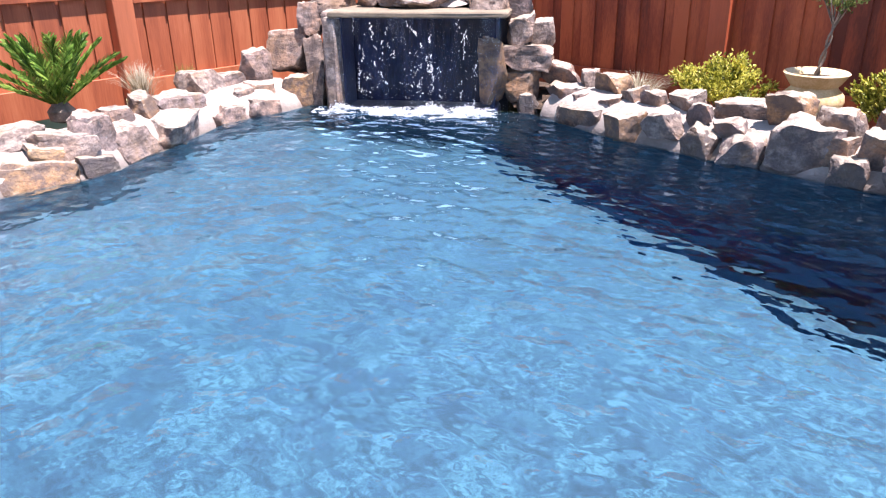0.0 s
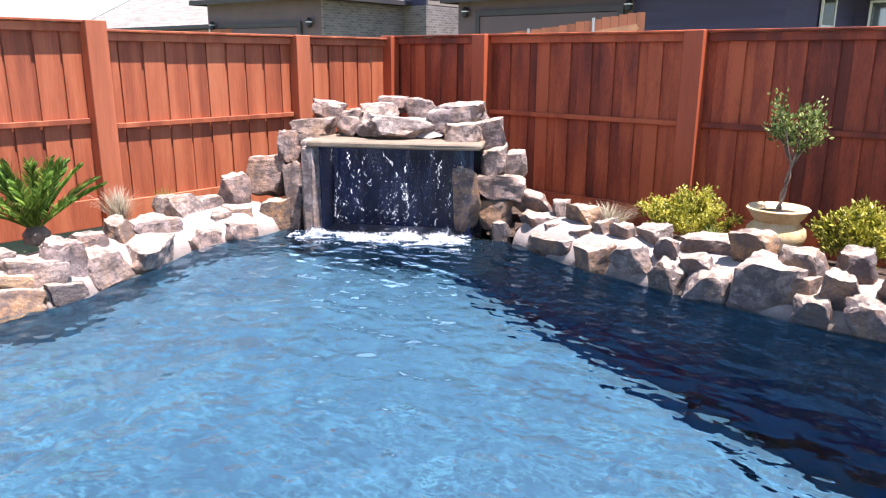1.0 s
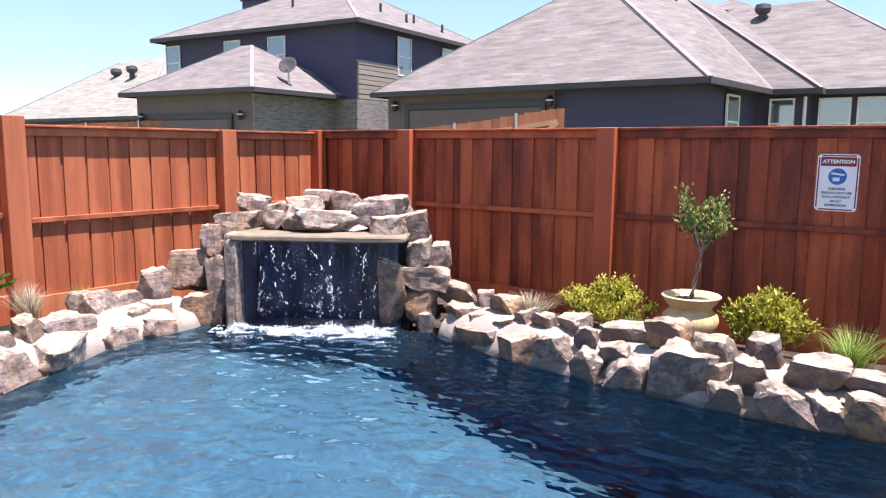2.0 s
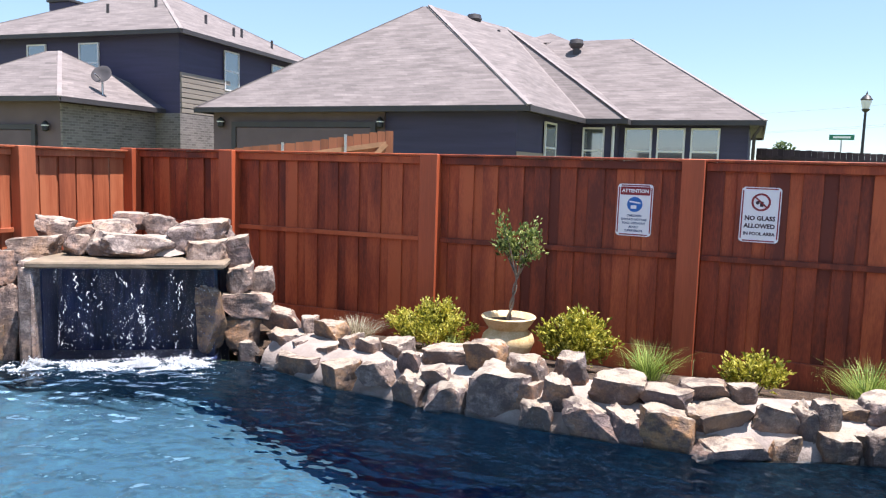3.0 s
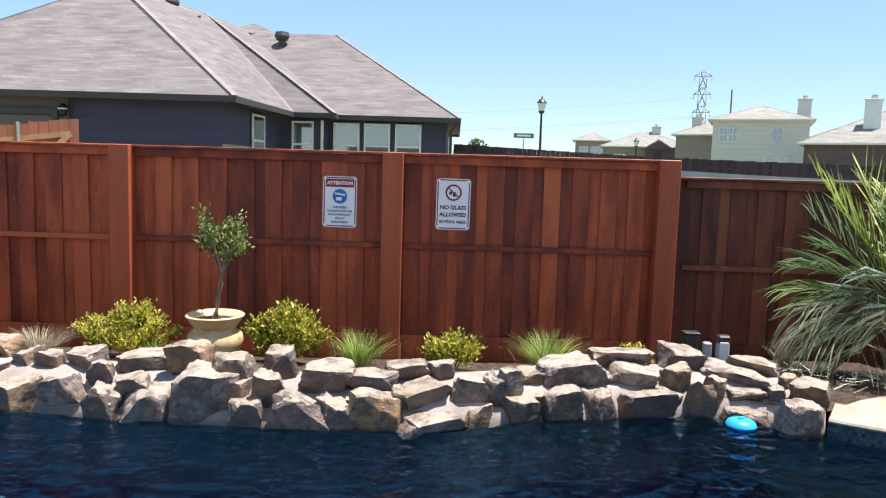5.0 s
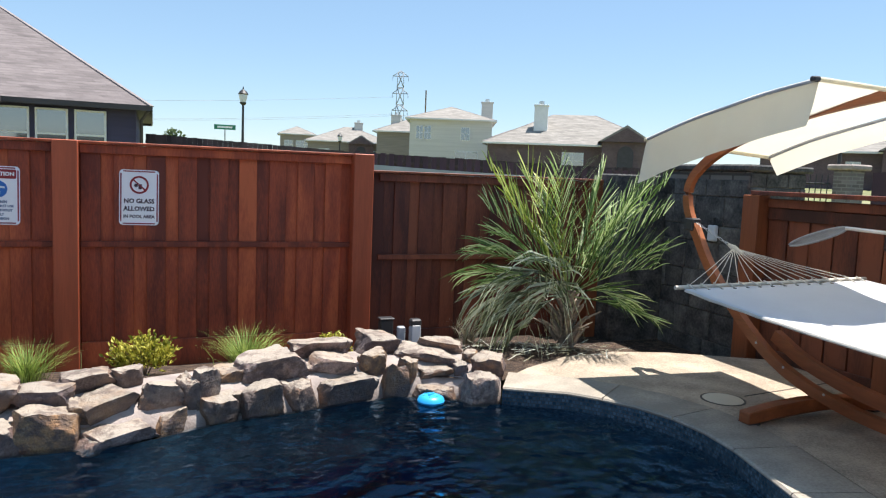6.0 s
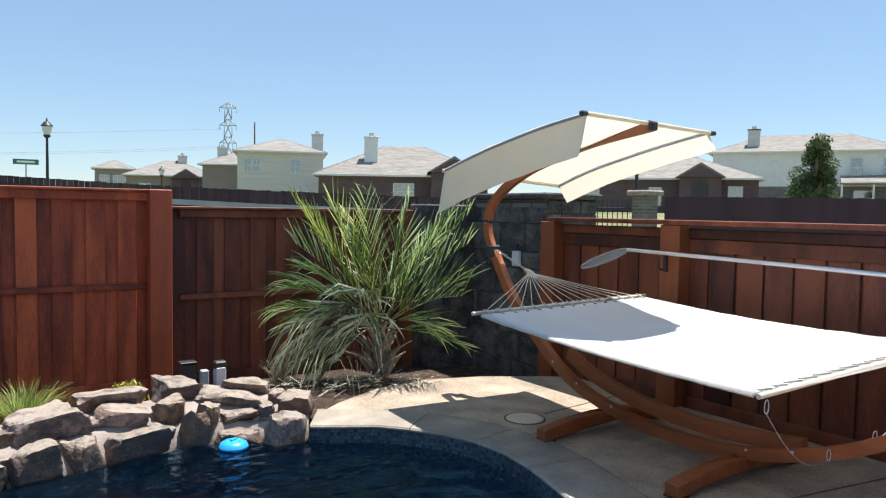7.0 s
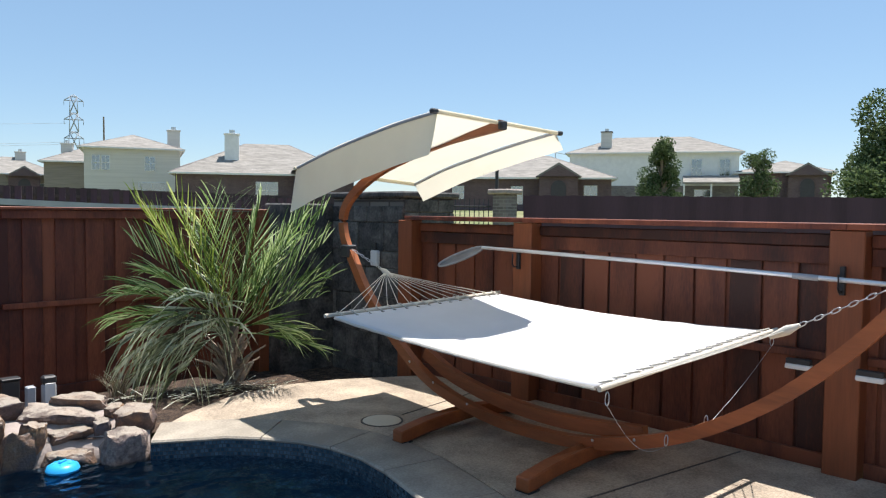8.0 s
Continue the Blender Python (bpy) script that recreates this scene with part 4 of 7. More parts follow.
def build_rocks():
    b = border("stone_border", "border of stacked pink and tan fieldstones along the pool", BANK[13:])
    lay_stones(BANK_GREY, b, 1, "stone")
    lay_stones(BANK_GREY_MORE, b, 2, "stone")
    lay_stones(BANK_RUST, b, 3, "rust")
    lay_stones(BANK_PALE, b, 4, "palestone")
    lay_stones(BANK_WET_SHADE, b, 5, "wet_shade_stone")
    lay_stones(END_WET_SHADE, b, 6, "wet_shade_stone")
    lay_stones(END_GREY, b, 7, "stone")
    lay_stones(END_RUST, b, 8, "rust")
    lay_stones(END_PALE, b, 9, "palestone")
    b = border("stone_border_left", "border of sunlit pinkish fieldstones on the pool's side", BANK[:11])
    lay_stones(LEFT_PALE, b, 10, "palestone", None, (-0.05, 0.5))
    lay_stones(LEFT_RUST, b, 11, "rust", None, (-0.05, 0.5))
    lay_stones(LEFT_WET_SHADE, b, 12, "wet_shade_stone", None, (-0.05, 0.5))
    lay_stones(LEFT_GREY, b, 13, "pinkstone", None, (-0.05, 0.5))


def build_waterfall():
    w = thing("waterfall", "rock waterfall with a flat stone spillway pouring into the pool", "waterfall", pose(0, 0, 0))
    o, ang = (-3.78, 4.67), 31.7
    m = pose(o[0], o[1], 0, 0, 0, ang)
    # spillway slab
    bm = bmesh.new()
    add_box(bm, (-0.76, -0.05, 0.745), (0.74, 0.75, 0.795), 0.012)
    bmesh.ops.subdivide_edges(bm, edges=bm.edges, cuts=3)
    for v in bm.verts:
        v.co += Vector((noise.noise(v.co * 5), noise.noise(v.co * 5 + Vector((9, 0, 0))), 0.5 * noise.noise(v.co * 4))) * 0.015
    part("spillway_slab", mesh_of("spillway_slab", bm, "slab", 40), w, "flat tan flagstone lip", m)
    # alcove behind the falling water, its shade and blue sheen in the colour
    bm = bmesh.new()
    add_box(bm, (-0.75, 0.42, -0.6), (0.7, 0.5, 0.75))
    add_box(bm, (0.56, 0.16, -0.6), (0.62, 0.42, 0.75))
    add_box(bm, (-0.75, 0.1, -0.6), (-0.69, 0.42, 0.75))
    part("alcove", mesh_of("alcove", bm, "cave"), w, "wet back wall coloured dark for its shade", m)
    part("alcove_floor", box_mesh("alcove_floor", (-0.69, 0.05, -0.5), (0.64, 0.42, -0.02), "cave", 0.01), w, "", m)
    bm = bmesh.new()
    add_box(bm, (-0.82, -0.05, -0.6), (-0.7, 0.1, 0.745), 0.02)
    bmesh.ops.subdivide_edges(bm, edges=bm.edges, cuts=5)
    for v in bm.verts:
        v.co += Vector((noise.noise(v.co * 4), noise.noise(v.co * 4 + Vector((9, 0, 0))), 0)) * 0.02
    # cheek given the pale stone tone to stand in for sunlight on it
    part("cheek", mesh_of("cheek", bm, "palestone", 40), w, "wet stone side of the alcove, pale for its sunlight", m)
    # mound that carries the top stones
    bm = bmesh.new()
    bmesh.ops.create_icosphere(bm, subdivisions=3, radius=1.0)
    for v in bm.verts:
        v.co = Vector((v.co.x * 0.95, 0.62 + v.co.y * 0.45, 0.5 + v.co.z * 0.46)) + Vector([0.04 * noise.noise(v.co * 3 + Vector((k * 9, 0, 0))) for k in range(3)])
    bmesh.ops.delete(bm, geom=[v for v in bm.verts if v.co.y < 0.5 and v.co.z < 0.76], context="VERTS")
    part("mound", mesh_of("mound", bm, "mortar", 40), w, "", m)
    lay_stones(CASCADE_RUST, w, 14, "rust", 31.7, (-0.15, 0.45))
    lay_stones(CASCADE_GREY, w, 15, "pinkstone", 31.7, (-0.15, 0.45))
    lay_stones(CASCADE_PALE, w, 16, "palestone", 31.7, (-0.15, 0.45))
    lay_stones(CASCADE_WET_SHADE, w, 17, "wet_shade_stone", 31.7, (-0.15, 0.45))
    # falling film and broken streams
    verts, faces = [], []
    nx, nz = 60, 14
    for k in range(nz + 1):
        for j in range(nx + 1):
            x, f = -0.72 + 1.4 * j / nx, k / nz
            verts.append((x, -0.06 - 0.1 * f * f + 0.014 * noise.noise((x * 9, f * 2, 0)), 0.75 - 0.76 * f))
    for k in range(nz):
        for j in range(nx):
            a = k * (nx + 1) + j
            faces.append((a, a + 1, a + nx + 2, a + nx + 1))
    part("water_film", raw_mesh("water_film", verts, faces, "film", 0), w, "thin falling film of water", m)
    rnd = random.Random(11)

    def front(z):
        return -0.075 - 0.13 * (0.76 - z) ** 2

    foam_v, foam_f = [], []
    octa = [(1, 0, 0), (-1, 0, 0), (0, 1, 0), (0, -1, 0), (0, 0, 1), (0, 0, -1)]
    tri = [(0, 2, 4), (2, 1, 4), (1, 3, 4), (3, 0, 4), (2, 0, 5), (1, 2, 5), (3, 1, 5), (0, 3, 5)]

    def drop(x, y, z, r, sx=1.0, sy=1.0, sz=1.0):
        k = len(foam_v)
        foam_v.extend((x + a * r * sx, y + b * r * sy, z + c * r * sz) for a, b, c in octa)
        foam_f.extend((p + k, q + k, t + k) for p, q, t in tri)

    # strands that wander as they fall and break into beads: x at the lip, top, end, drift
    for s, (x, top, end, drift) in enumerate(((-0.54, 0.74, 0.28, 0.05), (-0.47, 0.5, 0.05, -0.06), (-0.42, 0.74, 0.3, 0.1), (-0.24, 0.7, 0.42, -0.08), (-0.3, 0.36, 0.02, 0.05),
                                              (-0.06, 0.72, 0.3, 0.18), (0.1, 0.62, 0.02, 0.03), (0.16, 0.3, 0.02, 0.06), (0.4, 0.68, 0.03, -0.04), (0.36, 0.74, 0.56, 0.0), (0.47, 0.5, 0.02, 0.03))):
        z = top
        while z > end:
            f = (top - z) / (top - end)
            beat = noise.noise((s * 5.7, f * 9, 9))
            if beat > 0.02:
                px = x + drift * f + 0.05 * noise.noise((s * 7.3, f * 3.2, 0)) + 0.02 * noise.noise((s * 3.1, f * 14, 4))
                drop(px + rnd.gauss(0, 0.003), front(z) + rnd.gauss(0, 0.004), z, rnd.uniform(0.0012, 0.0026) + 0.004 * max(0, beat), rnd.uniform(0.7, 1.4), 1, rnd.uniform(1.5, 4.0))
            z -= rnd.choice((0.004, 0.006, 0.01, 0.016))
    for k in range(620):        # torn splashes in mid fall
        cx, cz, spread = ((-0.46, 0.22, 0.07), (-0.2, 0.5, 0.06), (0.02, 0.4, 0.07), (0.0, 0.22, 0.09), (0.12, 0.34, 0.05))[k % 5]
        x, z = cx + rnd.gauss(0, spread * 0.7), cz + rnd.gauss(0, spread * 0.8)
        if noise.noise((x * 22, z * 16, 5)) < 0.1:
            continue
        drop(x, front(z) + rnd.gauss(0, 0.01), z, rnd.uniform(0.001, 0.004), rnd.uniform(0.7, 1.5), 1, rnd.uniform(0.8, 3))
    for k in range(260):        # single drops
        x, z = rnd.uniform(-0.7, 0.66), rnd.uniform(0.0, 0.72) ** 1.3
        drop(x, front(z) + rnd.gauss(0, 0.02), z, rnd.uniform(0.0007, 0.0022), 1, 1, rnd.uniform(1, 4))
    for k in range(16000):      # foam heaped where the water lands, thinning outwards
        cx, wide, reach, tall = ((-0.68, 0.12, 0.1, 0.03), (-0.3, 0.26, 0.12, 0.018), (0.12, 0.16, 0.17, 0.03), (0.4, 0.16, 0.17, 0.03), (0.1, 0.45, 0.22, 0.008))[k % 5]
        x, y = rnd.gauss(cx, wide), -0.12 - rnd.gauss(0, 1) * reach * 0.75 - 0.04
        if not -0.9 < x < 0.74 or y > 0.03:
            continue
        q = noise.noise((x * 6, y * 9, 3)) + 0.6 * noise.noise((x * 16, y * 22, 7))
        near = math.exp(-((x - cx) / wide) ** 2 - ((y + 0.15) / reach) ** 2)
        if q < 0.25 - 0.6 * near:
            continue
        drop(x, y, abs(rnd.gauss(0, tall)) * near + 0.002, rnd.uniform(0.0016, 0.0065), rnd.uniform(0.8, 1.9), rnd.uniform(0.8, 1.7), rnd.uniform(0.4, 1.0))
    for k in range(500):        # spray thrown up
        x = rnd.gauss(0.2, 0.32)
        drop(x, -0.16 - abs(rnd.gauss(0, 0.12)), abs(rnd.gauss(0, 0.06)), rnd.uniform(0.0008, 0.0026), 1, 1, 1.4)
    tagged(part("foam", raw_mesh("foam", foam_v, foam_f, "foam", 0), w, "white splashing foam", m), kind="stuff")


build_rocks()
build_waterfall()


# ---- signs on the fence ----
def text_mesh(name, body, size, mat):
    """Built-in lettering as a thin mesh, centred."""
    cu = bpy.data.curves.new(name, "FONT")
    cu.body, cu.size, cu.align_x, cu.align_y, cu.extrude, cu.resolution_u = body, size, "CENTER", "CENTER", 0.0008, 2
    cu.offset = size * 0.042
    ob = bpy.data.objects.new(name, cu)
    me = bpy.data.meshes.new_from_object(ob)
    me.name = name
    bpy.data.objects.remove(ob)
    me.materials.clear()
    me.materials.append(M[mat])
    return me


def rounded_plate(name, w, h, r, t, mat):
    verts = []
    for cx, cy, a0 in ((w / 2 - r, h / 2 - r, 0), (-w / 2 + r, h / 2 - r, 90), (-w / 2 + r, -h / 2 + r, 180), (w / 2 - r, -h / 2 + r, 270)):
        verts += [(cx + r * math.cos(radians(a0 + 15 * k)), cy + r * math.sin(radians(a0 + 15 * k))) for k in range(7)]
    n = len(verts)
    vs = [(x, y, t) for x, y in verts] + [(x, y, 0) for x, y in verts]
    fs = [tuple(range(n)), tuple(reversed(range(n, 2 * n)))] + [(j, n + j, n + (j + 1) % n, (j + 1) % n) for j in range(n)]
    return raw_mesh(name, vs, fs, mat)


def ring_mesh(name, r0, r1, mat, t=0.0015, seg=36):
    vs, fs = [], []
    for r in (r0, r1):
        for z in (0, t):
            vs += [(r * math.cos(2 * math.pi * k / seg), r * math.sin(2 * math.pi * k / seg), z) for k in range(seg)]
    for k in range(seg):
        a, b = k, (k + 1) % seg
        fs += [(seg + a, seg + b, 3 * seg + b, 3 * seg + a), (2 * seg + a, 2 * seg + b, 3 * seg + b, 3 * seg + a), (a, b, seg + b, seg + a)]
    return raw_mesh(name, vs, fs, mat)


def sign(label, x, z, tilt, kind):
    w, h = 0.305, 0.457
    s = thing("pool_sign", label, "sign", pose(x, 6.932, z, 90, 0, 0) @ pose(0, 0, 0, 0, 0, tilt), group="signs on the fence")
    part("plate", rounded_plate("plate", w, h, 0.03, 0.003, "sign"), s)
    # thin border line made of four strips
    for lo, hi in (((-w / 2 + 0.03, h / 2 - 0.018), (w / 2 - 0.03, h / 2 - 0.008)), ((-w / 2 + 0.03, -h / 2 + 0.008), (w / 2 - 0.03, -h / 2 + 0.018)),
                   ((-w / 2 + 0.008, -h / 2 + 0.03), (-w / 2 + 0.018, h / 2 - 0.03)), ((w / 2 - 0.018, -h / 2 + 0.03), (w / 2 - 0.008, h / 2 - 0.03))):
        part("border_line", box_mesh("border_line", (*lo, 0.003), (*hi, 0.0045), "red", 0), s)
    if not kind:
        part("header_panel", rounded_plate("header_panel", w - 0.05, 0.072, 0.01, 0.0015, "red"), s, "dark red header", pose(0, h / 2 - 0.06, 0.003))
        part("lettering", text_mesh("lettering", "ATTENTION", 0.041, "sign"), s, "", pose(0, h / 2 - 0.061, 0.0055))
        part("symbol_disc", lathe_mesh("symbol_disc", [(0.066, 0), (0.066, 0.0015)], "blue", 36), s, "round blue symbol", pose(0, 0.05, 0.003))
        part("symbol", box_mesh("symbol", (-0.045, -0.028, 0), (0.004, 0.002, 0.0015), "sign", 0), s, "", pose(0.012, 0.04, 0.0045))
        part("symbol", box_mesh("symbol", (-0.048, 0.0, 0), (0.048, 0.014, 0.0015), "sign", 0), s, "", pose(0, 0.062, 0.0045, 0, 0, -8))
        for k, (line, sz) in enumerate((("CHILDREN", 0.026), ("SHOULD NOT USE", 0.026), ("POOL WITHOUT", 0.026), ("ADULT", 0.026), ("SUPERVISION", 0.026))):
            part("lettering", text_mesh("lettering", line, sz, "bluegrey"), s, "", pose(0, -0.05 - 0.033 * k, 0.0035))
    else:
        part("prohibition_ring", ring_mesh("prohibition_ring", 0.058, 0.074, "red"), s, "dark red prohibition ring", pose(0, 0.105, 0.0032))
        part("prohibition_bar", box_mesh("prohibition_bar", (-0.062, -0.006, 0), (0.062, 0.006, 0.0015), "red", 0), s, "", pose(0, 0.105, 0.005, 0, 0, -42))
        part("bottle_symbol", box_mesh("bottle_symbol", (-0.014, -0.036, 0), (0.012, 0.006, 0.0012), "ink", 0), s, "", pose(0.008, 0.105, 0.0032))
        part("glass_symbol", lathe_mesh("glass_symbol", [(0.015, 0), (0.015, 0.0012)], "ink", 14), s, "", pose(-0.025, 0.1, 0.0032))
        for k, (line, sz) in enumerate((("NO GLASS", 0.05), ("ALLOWED", 0.05), ("IN POOL AREA", 0.036))):
            part("lettering", text_mesh("lettering", line, sz, "ink"), s, "", pose(0, -0.03 - 0.064 * k, 0.0035))
    for y in (h / 2 - 0.02, -h / 2 + 0.02):
        part("screw", lathe_mesh("screw", [(0.005, 0), (0.005, 0.002), (0.003, 0.003)], "metal", 10), s, "", pose(0, y, 0.003))


sign("white rectangular sign with a dark red ATTENTION header on the fence", -0.226, 1.282, -0.5, 0)
sign("white NO GLASS ALLOWED sign with a prohibition ring on the fence", 0.792, 1.29, -0.5, 1)


# ---- plants ----
def leaf_cloud(rnd, n, place, size, aspect=0.45, droop=0.0):
    """Many small folded leaves at places given by place()."""
    verts, faces = [], []
    for _ in range(n):
        p, out = place()
        d = (out * 0.8 + Vector((rnd.gauss(0, 0.6), rnd.gauss(0, 0.6), rnd.gauss(0.25 - droop, 0.5)))).normalized()
        side = d.cross(Vector((rnd.gauss(0, 1), rnd.gauss(0, 1), rnd.gauss(0, 1)))).normalized()
        up = side.cross(d) * 0.15
        s = size * rnd.uniform(0.6, 1.3)
        b = len(verts)
        verts += [p, p + d * s * 0.5 + side * s * aspect * 0.5 + up * s, p + d * s, p + d * s * 0.5 - side * s * aspect * 0.5 + up * s, p + d * s * 0.5 - up * s * 0.3]
        faces += [(b, b + 1, b + 4), (b + 1, b + 2, b + 4), (b + 2, b + 3, b + 4), (b + 3, b, b + 4)]
    return verts, faces


def shrub(label, x, y, z, w, h, mat, seed, n=1500, size=0.044):
    rnd = random.Random(seed)
    s = thing("shrub", label, "shrub", pose(x, y, z), group="shrubs in the bed")
    tips = []
    for k in range(26):
        a, r = rnd.uniform(0, 6.283), math.sqrt(rnd.uniform(0.02, 1)) * w / 2
        top = Vector((math.cos(a) * r, math.sin(a) * r * 0.8, h * (0.98 - 0.4 * (r / (w / 2)) ** 2) * rnd.uniform(0.82, 1.03)))
        tips.append(top)
        if k < 12:
            part("stem", tube_mesh("stem", [(top.x * 0.15, top.y * 0.15, 0), top * 0.5 + Vector((0, 0, 0.02)), top * 0.95], [0.006, 0.004, 0.002], "bark", 5), s)

    def place():
        t = rnd.choice(tips)
        f = rnd.uniform(0.35, 1.05)
        p = Vector((t.x * (0.35 + 0.65 * f), t.y * (0.35 + 0.65 * f), t.z * f)) + Vector((rnd.gauss(0, 0.03), rnd.gauss(0, 0.03), rnd.gauss(0, 0.02)))
        p.z = max(p.z, 0.02)
        return p, Vector((t.x, t.y, h * 0.5)).normalized()

    v, f = leaf_cloud(rnd, int(n * 2.2), place, size * 0.84, 0.55)
    tagged(part("foliage", raw_mesh("foliage", v, f, mat), s), kind="stuff")


def grass_tuft(label, x, y, z, r, h, mat, seed, n=420):
    rnd = random.Random(seed)
    verts, faces = [], []
    for _ in range(n):
        a = rnd.uniform(0, 6.283)
        b0 = Vector((math.cos(a), math.sin(a), 0)) * abs(rnd.gauss(0, 0.18)) * r
        lean = rnd.uniform(0.1, 1.0) * r
        hh = h * rnd.uniform(0.55, 1.08)
        d = Vector((math.cos(a + rnd.gauss(0, 0.5)), math.sin(a + rnd.gauss(0, 0.5)), 0))
        side = Vector((-d.y, d.x, 0)) * rnd.uniform(0.0016, 0.003)
        pts = [b0 + d * lean * f ** 1.7 + Vector((0, 0, hh * (f - 0.28 * f ** 3 * (lean / r)))) for f in (0, 0.35, 0.7, 1.0)]
        k = len(verts)
        for i, p in enumerate(pts[:3]):
            w = (1.0, 0.9, 0.6)[i]
            verts += [p - side * w, p + side * w]
        verts.append(pts[3])
        faces += [(k, k + 1, k + 3, k + 2), (k + 2, k + 3, k + 5, k + 4), (k + 4, k + 5, k + 6)]
    thing("grass_clump", label, "grass clump", pose(x, y, z), raw_mesh("grass_clump", verts, faces, mat), "grass clumps in the bed")


def pinnate_frond(rnd, length, rise0, fall, leaf, mat, name="frond", vee=0.55, pairs=34, width=0.012, bare=0.3, spread=0.62, hang=0.16, along=0.85):
    """A feather leaf along +x: a curved midrib with two rows of narrow leaflets."""
    verts, faces = [], []
    rib = []
    for k in range(15):
        f = k / 14
        rib.append(Vector((length * (f - 0.1 * f * f), 0, length * (rise0 * f - fall * f * f))))
    for k in range(14):
        b = len(verts)
        r0, r1 = 0.011 * (1 - k / 15), 0.011 * (1 - (k + 1) / 15)
        for p, r in ((rib[k], r0), (rib[k + 1], r1)):
            verts += [p + Vector((0, r, 0)), p + Vector((0, 0, r * 0.8)), p + Vector((0, -r, 0)), p + Vector((0, 0, -r * 0.8))]
        faces += [(b + j, b + (j + 1) % 4, b + 4 + (j + 1) % 4, b + 4 + j) for j in range(4)]
    for k in range(pairs):
        f = bare + (1 - bare) * k / (pairs - 1)
        i = min(13, int(f * 14))
        p = rib[i].lerp(rib[i + 1], f * 14 - i)
        t = (rib[i + 1] - rib[i]).normalized()
        ll = leaf * (0.55 + 0.45 * math.sin(math.pi * min(1, (f - bare) / (1 - bare) * 0.85 + 0.15)))
        for sgn in (-1, 1):
            d = (t * along * rnd.uniform(0.75, 1.0) + Vector((0, sgn * spread * rnd.uniform(0.5, 1.5), 0)) + Vector((0, 0, vee * rnd.uniform(0.3, 1.3)))).normalized()
            w = t.cross(d).normalized() * width
            q1, fall_ = p + d * ll * 0.5, ll * rnd.uniform(0.0, hang)
            qm = p + d * ll * 0.78 - Vector((0, 0, fall_ * 0.4))
            q2 = p + d * ll - Vector((0, 0, fall_))
            b = len(verts)
            verts += [p - w * 0.5, p + w * 0.5, q1 + w * 0.75, q1 - w * 0.75, qm + w * 0.5, qm - w * 0.5, q2]
            faces += [(b, b + 1, b + 2, b + 3), (b + 3, b + 2, b + 4, b + 5), (b + 5, b + 4, b + 6)]
    return raw_mesh(name, verts, faces, mat)


